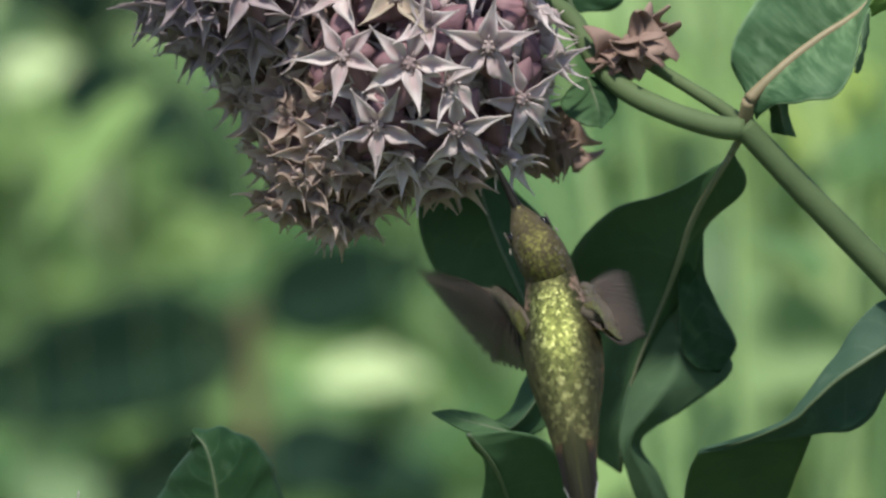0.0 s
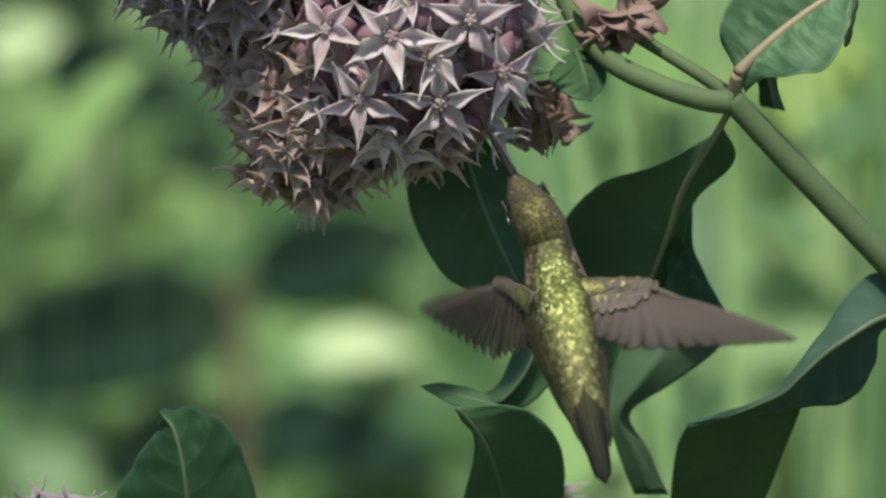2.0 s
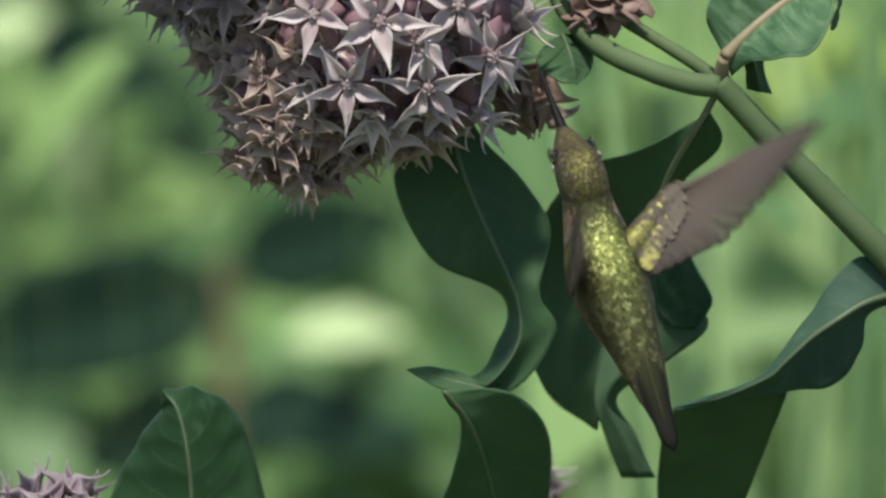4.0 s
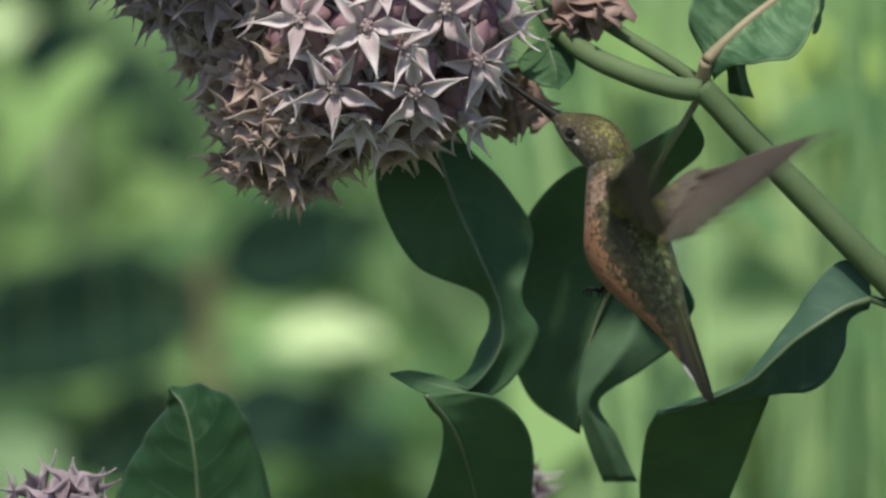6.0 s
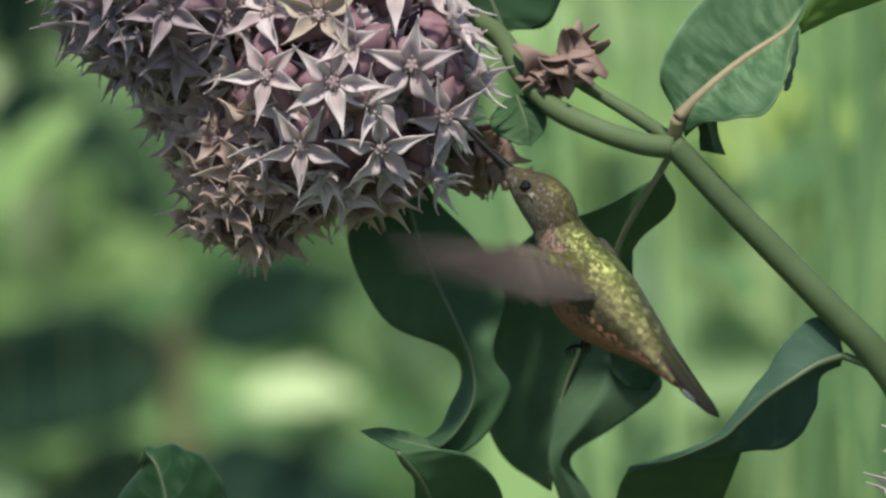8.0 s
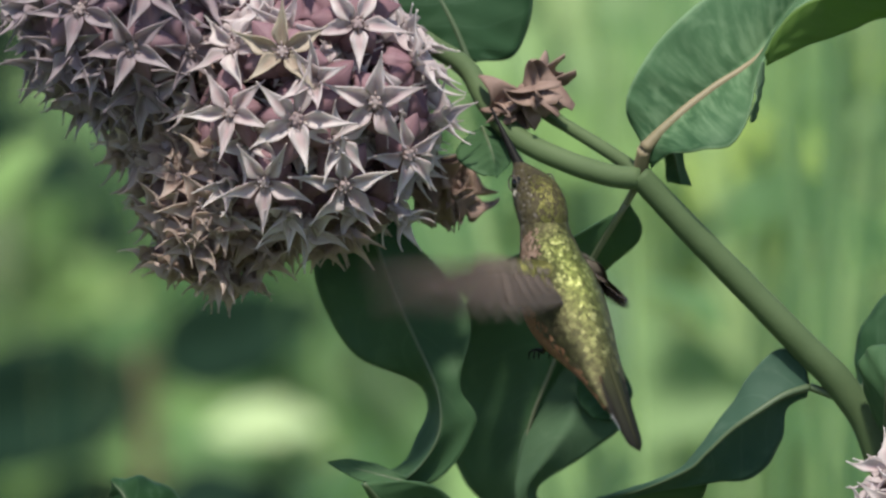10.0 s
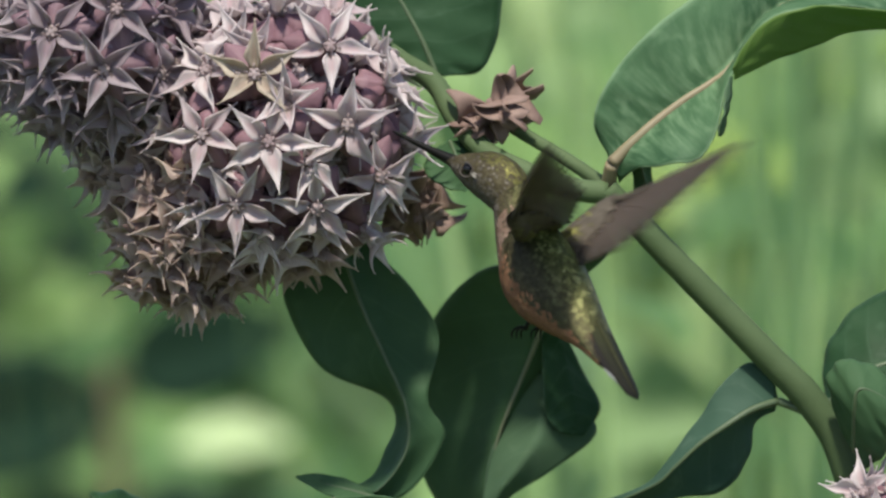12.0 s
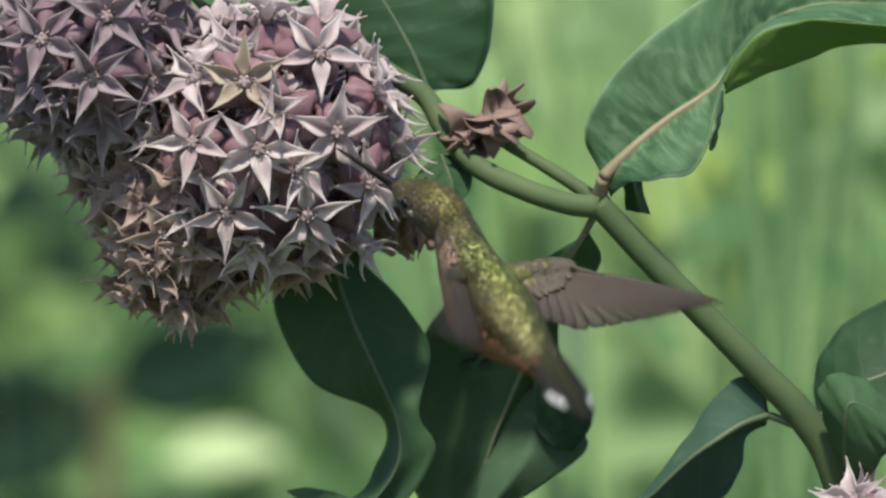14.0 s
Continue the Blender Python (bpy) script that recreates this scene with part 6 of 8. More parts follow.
        (3.367, 0.0050, 0.0068, 0.0035, 48.9, 54.9, -2.0), (3.4, 0.0050, 0.0068, 0.0035, 11.2, 49.0, -45.0), (3.433, 0.0050, 0.0068, 0.0035, 161.3, 73.6, 89.1), (3.467, 0.0050, 0.0068, 0.0035, -167.4, 20.5, 102.2),
        (3.5, 0.0050, 0.0068, 0.0035, -145.3, -31.0, 87.2), (3.533, 0.0050, 0.0068, 0.0035, -156.2, -25.0, 116.7), (3.567, 0.0050, 0.0068, 0.0035, 136.5, -49.7, 108.6), (3.6, 0.0050, 0.0068, 0.0035, 126.2, -72.2, 117.6),
        (3.633, 0.0050, 0.0068, 0.0035, 3.3, -82.8, -116.3), (3.667, 0.0050, 0.0068, 0.0035, -150.3, -19.2, 54.2), (3.7, 0.0050, 0.0068, 0.0035, -160.6, -11.1, 80.5), (3.733, 0.0050, 0.0068, 0.0035, -160.0, -0.9, 105.3),
        (3.767, 0.0050, 0.0068, 0.0035, -168.1, -34.7, 146.1), (3.8, 0.0050, 0.0068, 0.0035, -145.4, -51.4, 107.2), (3.833, 0.0050, 0.0068, 0.0035, -100.4, -48.6, 56.0), (3.867, 0.0050, 0.0068, 0.0035, -163.1, -9.9, 107.5),
        (3.9, 0.0050, 0.0068, 0.0035, -159.5, -20.5, 82.1), (3.933, 0.0050, 0.0068, 0.0035, -144.6, -27.1, 53.8), (3.967, 0.0050, 0.0068, 0.0035, -49.0, -65.2, -63.9), (4, 0.0050, 0.0068, 0.0035, 175.5, -79.9, 68.6),
        (4.033, 0.0050, 0.0068, 0.0035, 153.8, -49.0, 96.7), (4.067, 0.0050, 0.0068, 0.0035, -161.9, -22.6, 124.4), (4.1, 0.0050, 0.0068, 0.0035, -152.0, -31.5, 96.0), (4.133, 0.0050, 0.0068, 0.0035, -131.5, -33.2, 64.4),
        (4.167, 0.0050, 0.0068, 0.0035, -4.0, -72.5, -104.1), (4.2, 0.0050, 0.0068, 0.0035, 112.4, -70.6, 132.4), (4.233, 0.0050, 0.0068, 0.0035, 133.3, -39.8, 113.3), (4.267, 0.0050, 0.0068, 0.0035, -164.1, -0.8, 113.3),
        (4.3, 0.0050, 0.0068, 0.0035, -164.5, -12.7, 89.3), (4.333, 0.0050, 0.0068, 0.0035, -153.2, -22.4, 63.1), (4.367, 0.0050, 0.0068, 0.0035, -172.7, -30.9, 151.8), (4.4, 0.0050, 0.0068, 0.0035, -154.1, -50.6, 117.2),
        (4.433, 0.0050, 0.0068, 0.0035, -106.6, -52.5, 64.0), (4.467, 0.0050, 0.0068, 0.0035, -167.3, -9.0, 115.3), (4.5, 0.0050, 0.0068, 0.0035, -163.9, -21.5, 90.8), (4.533, 0.0050, 0.0068, 0.0035, -148.3, -29.9, 62.6),
        (4.567, 0.0050, 0.0068, 0.0035, -43.1, -66.4, -68.7), (4.6, 0.0050, 0.0068, 0.0035, 160.2, -80.5, 84.2), (4.633, 0.0050, 0.0068, 0.0035, 149.8, -48.6, 100.2), (4.667, 0.0050, 0.0068, 0.0035, -166.0, -20.8, 131.1),
        (4.7, 0.0050, 0.0068, 0.0035, -156.9, -31.6, 103.8), (4.733, 0.0050, 0.0068, 0.0035, -135.8, -35.6, 72.0), (4.767, 0.0050, 0.0068, 0.0035, 0.7, -70.5, -107.6), (4.8, 0.0050, 0.0068, 0.0035, 105.1, -70.3, 140.1),
        (4.833, 0.0050, 0.0068, 0.0035, 130.2, -40.3, 116.2), (4.867, 0.0050, 0.0068, 0.0035, -166.2, -0.9, 119.7), (4.9, 0.0050, 0.0068, 0.0035, -166.3, -13.7, 96.0), (4.933, 0.0050, 0.0068, 0.0035, -154.5, -24.0, 70.0),
        (4.967, 0.0050, 0.0068, 0.0035, -175.6, -29.5, 155.1), (5, 0.0050, 0.0068, 0.0035, -158.5, -50.9, 122.6), (5.033, 0.0050, 0.0068, 0.0035, -109.1, -54.9, 67.9), (5.067, 0.0050, 0.0068, 0.0035, -169.1, -9.0, 119.9),
        (5.1, 0.0050, 0.0068, 0.0035, -165.7, -22.2, 95.8), (5.133, 0.0050, 0.0068, 0.0035, -149.5, -31.4, 67.6), (5.167, 0.0050, 0.0068, 0.0035, -42.2, -66.1, -69.6), (5.2, 0.0050, 0.0068, 0.0035, 158.9, -80.9, 85.5),
        (5.233, 0.0050, 0.0068, 0.0035, 149.4, -48.9, 100.5), (5.267, 0.0050, 0.0068, 0.0035, -169.5, 0.6, 132.8), (5.3, 0.0050, 0.0068, 0.0035, -170.7, -19.5, 109.2), (5.333, 0.0050, 0.0068, 0.0035, -149.6, -39.1, 78.1),
        (5.367, 0.0050, 0.0068, 0.0035, -161.1, 23.9, 118.0), (5.4, 0.0050, 0.0068, 0.0035, -171.3, 9.6, 94.1), (5.433, 0.0050, 0.0068, 0.0035, -167.5, -5.6, 70.8), (5.467, 0.0050, 0.0068, 0.0035, 173.3, -46.5, 114.0),
        (5.5, 0.0050, 0.0068, 0.0035, 160.2, -16.7, 129.4), (5.533, 0.0050, 0.0068, 0.0035, 164.5, 13.8, 140.1), (5.567, 0.0050, 0.0068, 0.0035, 148.6, 14.8, 53.5), (5.6, 0.0050, 0.0068, 0.0035, 149.9, 40.7, 60.8),
        (5.633, 0.0050, 0.0068, 0.0035, 171.3, 65.0, 83.4), (5.667, 0.0050, 0.0068, 0.0035, -157.1, 19.6, 149.9), (5.7, 0.0050, 0.0068, 0.0035, -166.1, 0.8, 123.6), (5.733, 0.0050, 0.0068, 0.0035, -159.4, -19.5, 98.9),
        (5.767, 0.0050, 0.0068, 0.0035, -157.6, 47.4, 115.6), (5.8, 0.0050, 0.0068, 0.0035, 177.6, 31.1, 86.0), (5.833, 0.0050, 0.0068, 0.0035, 176.0, 11.6, 64.9), (5.867, 0.0050, 0.0068, 0.0035, -138.4, 11.1, 116.7),
        (5.9, 0.0050, 0.0068, 0.0035, -142.5, 17.8, 95.3), (5.933, 0.0050, 0.0068, 0.0035, -150.3, 22.5, 75.3), (5.967, 0.0050, 0.0068, 0.0035, -119.0, -54.7, 55.2), (6, 0.0050, 0.0068, 0.0035, -163.5, -46.2, 105.5),
        (6.067, 0.0050, 0.0068, 0.0035, -176.5, 11.8, 80.2), (6.1, 0.0050, 0.0068, 0.0035, 163.4, 37.5, 59.5), (6.133, 0.0050, 0.0068, 0.0035, -179.1, 20.2, 86.3), (6.2, 0.0050, 0.0068, 0.0035, -171.5, -23.9, 124.4),
        (6.233, 0.0050, 0.0068, 0.0035, -173.8, -18.9, 130.4), (6.267, 0.0050, 0.0068, 0.0035, 172.1, 50.7, 76.1), (6.3, 0.0050, 0.0068, 0.0035, 163.4, 40.5, 66.1), (6.333, 0.0050, 0.0068, 0.0035, 160.5, 30.3, 59.0),
        (6.367, 0.0050, 0.0068, 0.0035, -161.5, 12.8, 133.6), (6.4, 0.0050, 0.0068, 0.0035, -166.8, 0.5, 109.4), (6.433, 0.0050, 0.0068, 0.0035, -165.5, -12.0, 91.7), (6.467, 0.0050, 0.0068, 0.0035, -172.9, -49.0, 103.0),
        (6.5, 0.0050, 0.0068, 0.0035, 168.6, -22.1, 125.8), (6.533, 0.0050, 0.0068, 0.0035, 171.3, 6.8, 140.6), (6.567, 0.0050, 0.0068, 0.0035, 179.1, 55.4, 89.3), (6.6, 0.0050, 0.0068, 0.0035, 163.4, 35.1, 64.4),
        (6.667, 0.0050, 0.0068, 0.0035, 173.9, -27.8, 100.0), (6.7, 0.0050, 0.0068, 0.0035, 158.2, -57.4, 128.1), (6.733, 0.0050, 0.0068, 0.0035, 171.9, -28.5, 102.3), (6.8, 0.0050, 0.0068, 0.0035, 162.6, 30.7, 66.9),
        (6.867, 0.0050, 0.0068, 0.0035, 146.3, -19.7, 104.7), (6.9, 0.0050, 0.0068, 0.0035, 121.4, -36.9, 134.2), (6.933, 0.0050, 0.0068, 0.0035, 149.7, -32.6, 113.2), (7, 0.0050, 0.0068, 0.0035, -169.7, -8.6, 86.4),
        (7.033, 0.0050, 0.0068, 0.0035, -169.2, 1.2, 102.4), (7.067, 0.0050, 0.0068, 0.0035, -155.0, -6.2, 129.3), (7.1, 0.0050, 0.0068, 0.0035, -149.4, -3.6, 104.3), (7.133, 0.0050, 0.0068, 0.0035, -150.0, 1.4, 84.3),
        (7.167, 0.0050, 0.0068, 0.0035, 174.7, -6.6, 149.6), (7.2, 0.0050, 0.0068, 0.0035, 175.0, -32.8, 132.1), (7.233, 0.0050, 0.0068, 0.0035, -153.4, -54.7, 96.4), (7.267, 0.0050, 0.0068, 0.0035, -161.7, 5.8, 58.5),
        (7.3, 0.0050, 0.0068, 0.0035, -159.5, 6.8, 79.3), (7.333, 0.0050, 0.0068, 0.0035, -157.3, 4.4, 100.5), (7.367, 0.0050, 0.0068, 0.0035, -131.6, -73.3, 67.6), (7.4, 0.0050, 0.0068, 0.0035, 166.6, -52.1, 129.6),
        (7.467, 0.0050, 0.0068, 0.0035, -179.1, -25.1, 92.0), (7.5, 0.0050, 0.0068, 0.0035, 172.2, 3.6, 77.2), (7.533, 0.0050, 0.0068, 0.0035, 177.3, -16.0, 59.0), (7.567, 0.0050, 0.0068, 0.0035, 120.9, -28.9, 137.5),
        (7.6, 0.0050, 0.0068, 0.0035, 122.1, -35.8, 136.7), (7.667, 0.0050, 0.0068, 0.0035, 156.7, 4.7, 83.0), (7.7, 0.0050, 0.0068, 0.0035, 157.6, 30.0, 61.2), (7.733, 0.0050, 0.0068, 0.0035, 176.3, 54.1, 82.5),
        (7.767, 0.0050, 0.0068, 0.0035, -147.5, 0.1, 110.5), (7.8, 0.0050, 0.0068, 0.0035, -145.6, 2.2, 106.3), (7.833, 0.0050, 0.0068, 0.0035, -147.9, 3.4, 103.1), (7.867, 0.0050, 0.0068, 0.0035, 129.0, -30.4, 125.6),
        (7.9, 0.0050, 0.0068, 0.0035, 126.6, -29.7, 127.6), (7.933, 0.0050, 0.0068, 0.0035, 128.0, -30.3, 125.8), (7.967, 0.0050, 0.0068, 0.0035, 179.2, 5.9, 97.4), (8, 0.0050, 0.0068, 0.0035, 177.2, -0.7, 77.6),
        (8.033, 0.0050, 0.0068, 0.0035, 179.6, -7.4, 57.8), (8.067, 0.0050, 0.0068, 0.0035, -141.6, -67.8, 68.2), (8.1, 0.0050, 0.0068, 0.0035, 169.4, -44.9, 120.8), (8.133, 0.0050, 0.0068, 0.0035, 175.9, -21.7, 90.7),
        (8.2, 0.0050, 0.0068, 0.0035, 154.4, 23.0, 37.8), (8.267, 0.0050, 0.0068, 0.0035, 176.5, -18.1, 88.1), (8.3, 0.0050, 0.0068, 0.0035, 175.3, -41.1, 113.0), (8.333, 0.0050, 0.0068, 0.0035, -179.5, -14.4, 89.5),
        (8.4, 0.0050, 0.0068, 0.0035, 155.3, 35.4, 42.0), (8.467, 0.0050, 0.0068, 0.0035, -169.1, -29.0, 78.6), (8.5, 0.0050, 0.0068, 0.0035, -164.5, -65.0, 91.8), (8.533, 0.0050, 0.0068, 0.0035, -167.3, -31.3, 87.5),
        (8.6, 0.0050, 0.0068, 0.0035, -176.2, 36.3, 75.1), (8.633, 0.0050, 0.0068, 0.0035, -151.9, 48.5, 108.3), (8.667, 0.0050, 0.0068, 0.0035, 152.3, -13.7, 97.8), (8.7, 0.0050, 0.0068, 0.0035, 149.1, -45.4, 94.6),
        (8.733, 0.0050, 0.0068, 0.0035, 171.0, -78.1, 74.5), (8.767, 0.0050, 0.0068, 0.0035, -145.5, -13.4, 54.6), (8.8, 0.0050, 0.0068, 0.0035, -153.8, -8.0, 81.1), (8.833, 0.0050, 0.0068, 0.0035, -152.6, -0.9, 106.9),
        (8.867, 0.0050, 0.0068, 0.0035, 159.8, -36.4, 90.0), (8.9, 0.0050, 0.0068, 0.0035, 171.6, -66.6, 69.8), (8.933, 0.0050, 0.0068, 0.0035, -80.2, -73.1, -37.1), (8.967, 0.0050, 0.0068, 0.0035, -133.1, -19.0, 64.7),
        (9, 0.0050, 0.0068, 0.0035, -145.5, -18.4, 92.9), (9.033, 0.0050, 0.0068, 0.0035, -150.0, -13.8, 120.3), (9.067, 0.0050, 0.0068, 0.0035, 137.9, -36.7, 108.9), (9.1, 0.0050, 0.0068, 0.0035, 132.3, -59.3, 113.3),
        (9.133, 0.0050, 0.0068, 0.0035, 111.9, -81.2, 136.9), (9.167, 0.0050, 0.0068, 0.0035, -157.3, -8.1, 63.3), (9.2, 0.0050, 0.0068, 0.0035, -161.9, 1.8, 88.2), (9.233, 0.0050, 0.0068, 0.0035, -155.7, 11.4, 113.2),
        (9.267, 0.0050, 0.0068, 0.0035, -158.1, -22.3, 145.7), (9.3, 0.0050, 0.0068, 0.0035, -145.7, -36.2, 111.9), (9.333, 0.0050, 0.0068, 0.0035, -115.7, -38.2, 71.0), (9.367, 0.0050, 0.0068, 0.0035, -161.0, 5.0, 114.2),
        (9.4, 0.0050, 0.0068, 0.0035, -164.0, -6.2, 90.0), (9.433, 0.0050, 0.0068, 0.0035, -155.8, -16.3, 64.8), (9.467, 0.0050, 0.0068, 0.0035, -39.5, -82.5, -70.2), (9.5, 0.0050, 0.0068, 0.0035, 141.7, -65.1, 104.1),
        (9.533, 0.0050, 0.0068, 0.0035, 145.7, -32.8, 105.0), (9.567, 0.0050, 0.0068, 0.0035, -157.2, -5.5, 128.9), (9.6, 0.0050, 0.0068, 0.0035, -155.9, -14.1, 103.3), (9.633, 0.0050, 0.0068, 0.0035, -144.6, -19.8, 76.0),
        (9.667, 0.0050, 0.0068, 0.0035, 95.3, -70.1, 159.7), (9.7, 0.0050, 0.0068, 0.0035, 117.5, -51.2, 132.2), (9.733, 0.0050, 0.0068, 0.0035, 126.7, -29.8, 121.8), (9.767, 0.0050, 0.0068, 0.0035, -162.7, 19.2, 117.7),
        (9.8, 0.0050, 0.0068, 0.0035, -171.2, 6.1, 93.8), (9.833, 0.0050, 0.0068, 0.0035, -167.6, -8.0, 71.1), (9.867, 0.0050, 0.0068, 0.0035, -160.9, -12.4, 152.8), (9.9, 0.0050, 0.0068, 0.0035, -154.7, -29.2, 123.0),
        (9.933, 0.0050, 0.0068, 0.0035, -128.7, -37.5, 85.3), (9.967, 0.0050, 0.0068, 0.0035, -167.2, 11.9, 118.9), (10, 0.0050, 0.0068, 0.0035, -172.4, -2.3, 96.2), (10.033, 0.0050, 0.0068, 0.0035, -165.4, -16.2, 73.1),
        (10.067, 0.0050, 0.0068, 0.0035, 37.2, -81.8, -141.2), (10.1, 0.0050, 0.0068, 0.0035, 124.9, -59.2, 124.2), (10.133, 0.0050, 0.0068, 0.0035, 136.1, -27.5, 115.0), (10.167, 0.0050, 0.0068, 0.0035, -160.8, 1.9, 133.8),
        (10.2, 0.0050, 0.0068, 0.0035, -162.5, -8.9, 109.3), (10.233, 0.0050, 0.0068, 0.0035, -153.2, -18.1, 83.5), (10.267, 0.0050, 0.0068, 0.0035, 102.5, -55.9, 154.0), (10.3, 0.0050, 0.0068, 0.0035, 111.8, -43.8, 140.8),
        (10.333, 0.0050, 0.0068, 0.0035, 117.9, -30.8, 132.2), (10.367, 0.0050, 0.0068, 0.0035, -175.0, -5.7, 75.1), (10.4, 0.0050, 0.0068, 0.0035, -177.2, 10.9, 96.0), (10.433, 0.0050, 0.0068, 0.0035, -166.5, 25.9, 119.3),
        (10.467, 0.0050, 0.0068, 0.0035, -161.3, -5.9, 156.3), (10.5, 0.0050, 0.0068, 0.0035, -158.5, -23.7, 128.2), (10.533, 0.0050, 0.0068, 0.0035, -136.1, -35.2, 93.1), (10.567, 0.0050, 0.0068, 0.0035, -169.9, 16.9, 120.8),
        (10.6, 0.0050, 0.0068, 0.0035, -176.7, 1.3, 98.8), (10.633, 0.0050, 0.0068, 0.0035, -170.9, -14.5, 77.1), (10.667, 0.0050, 0.0068, 0.0035, 132.4, -23.9, 118.8), (10.7, 0.0050, 0.0068, 0.0035, 120.0, -55.1, 130.5),
        (10.733, 0.0050, 0.0068, 0.0035, 59.1, -78.5, -160.7), (10.767, 0.0050, 0.0068, 0.0035, -127.2, -60.5, 78.8), (10.8, 0.0050, 0.0068, 0.0035, -172.4, -47.0, 127.7), (10.867, 0.0050, 0.0068, 0.0035, -168.1, 16.5, 100.8),
        (10.9, 0.0050, 0.0068, 0.0035, -177.9, 47.1, 82.0), (10.933, 0.0050, 0.0068, 0.0035, 174.9, 43.4, 80.3), (10.967, 0.0050, 0.0068, 0.0035, 171.0, 10.0, 134.1), (11, 0.0050, 0.0068, 0.0035, 167.4, -19.1, 119.7),
        (11.033, 0.0050, 0.0068, 0.0035, -176.1, -46.5, 99.0), (11.067, 0.0050, 0.0068, 0.0035, -157.9, 22.2, 106.4), (11.1, 0.0050, 0.0068, 0.0035, -169.6, 9.6, 81.5), (11.133, 0.0050, 0.0068, 0.0035, -164.0, -0.4, 53.3),
        (11.167, 0.0050, 0.0068, 0.0035, -147.8, 2.5, 111.4), (11.2, 0.0050, 0.0068, 0.0035, -145.6, 8.5, 86.6), (11.233, 0.0050, 0.0068, 0.0035, -150.8, 12.8, 67.3), (11.267, 0.0050, 0.0068, 0.0035, -150.4, -51.8, 76.5),
        (11.3, 0.0050, 0.0068, 0.0035, 178.2, -31.3, 114.3), (11.333, 0.0050, 0.0068, 0.0035, 177.8, -5.7, 133.3), (11.367, 0.0050, 0.0068, 0.0035, 168.8, 53.0, 74.7), (11.4, 0.0050, 0.0068, 0.0035, 155.5, 30.3, 58.1),
        (11.433, 0.0050, 0.0068, 0.0035, 156.6, -2.2, 51.9), (11.467, 0.0050, 0.0068, 0.0035, 131.1, -69.4, 122.6), (11.5, 0.0050, 0.0068, 0.0035, 131.2, -64.1, 122.5), (11.533, 0.0050, 0.0068, 0.0035, 158.5, -35.0, 90.9),
        (11.6, 0.0050, 0.0068, 0.0035, 161.2, 33.9, 67.3), (11.633, 0.0050, 0.0068, 0.0035, -176.5, 56.4, 92.8), (11.667, 0.0050, 0.0068, 0.0035, -171.2, 2.5, 143.5), (11.7, 0.0050, 0.0068, 0.0035, -170.2, -19.6, 119.5),
        (11.733, 0.0050, 0.0068, 0.0035, -152.1, -38.5, 90.3), (11.767, 0.0050, 0.0068, 0.0035, -159.4, -29.1, 89.1), (11.8, 0.0050, 0.0068, 0.0035, -174.7, -8.5, 116.3), (11.833, 0.0050, 0.0068, 0.0035, -167.1, 13.5, 139.3),
        (11.867, 0.0050, 0.0068, 0.0035, 146.9, 52.8, 70.1), (11.9, 0.0050, 0.0068, 0.0035, 140.8, 27.9, 63.6), (11.933, 0.0050, 0.0068, 0.0035, 165.0, 4.9, 88.8), (11.967, 0.0050, 0.0068, 0.0035, -158.2, -19.7, 114.9),
        (12, 0.0050, 0.0068, 0.0035, -123.4, -54.7, 123.6), (12.033, 0.0050, 0.0068, 0.0035, -152.4, -22.1, 113.0), (12.067, 0.0050, 0.0068, 0.0035, 176.0, 2.1, 89.2), (12.1, 0.0050, 0.0068, 0.0035, 159.2, 26.3, 67.7),
        (12.133, 0.0050, 0.0068, 0.0035, 170.5, 3.1, 90.6), (12.2, 0.0050, 0.0068, 0.0035, 161.9, -46.4, 136.7), (12.267, 0.0050, 0.0068, 0.0035, 173.4, 2.3, 95.1), (12.3, 0.0050, 0.0068, 0.0035, 166.1, 25.8, 74.8),
        (12.333, 0.0050, 0.0068, 0.0035, -174.4, 45.1, 98.8), (12.367, 0.0050, 0.0068, 0.0035, -157.9, -21.9, 130.4), (12.4, 0.0050, 0.0068, 0.0035, -149.2, -19.8, 107.4), (12.433, 0.0050, 0.0068, 0.0035, -145.3, -15.3, 89.0),
        (12.467, 0.0050, 0.0068, 0.0035, 155.4, -6.9, 145.4), (12.5, 0.0050, 0.0068, 0.0035, 153.6, -38.7, 138.2), (12.533, 0.0050, 0.0068, 0.0035, 175.3, -69.1, 118.1), (12.567, 0.0050, 0.0068, 0.0035, -159.9, -4.0, 104.8),
        (12.6, 0.0050, 0.0068, 0.0035, -156.0, -2.5, 98.0), (12.633, 0.0050, 0.0068, 0.0035, -157.8, -0.0, 94.9), (12.667, 0.0050, 0.0068, 0.0035, -119.2, -79.2, 55.4), (12.7, 0.0050, 0.0068, 0.0035, 160.0, -54.4, 135.6),
        (12.733, 0.0050, 0.0068, 0.0035, 171.3, -29.7, 105.8), (12.8, 0.0050, 0.0068, 0.0035, 154.9, 19.9, 62.0), (12.867, 0.0050, 0.0068, 0.0035, 168.9, -24.6, 110.8), (12.9, 0.0050, 0.0068, 0.0035, 158.3, -47.2, 140.6),
        (12.933, 0.0050, 0.0068, 0.0035, 166.9, -20.3, 114.7), (13, 0.0050, 0.0068, 0.0035, 178.6, 10.6, 82.7), (13.033, 0.0050, 0.0068, 0.0035, -170.8, 27.3, 104.9), (13.067, 0.0050, 0.0068, 0.0035, -150.3, 1.8, 157.3),
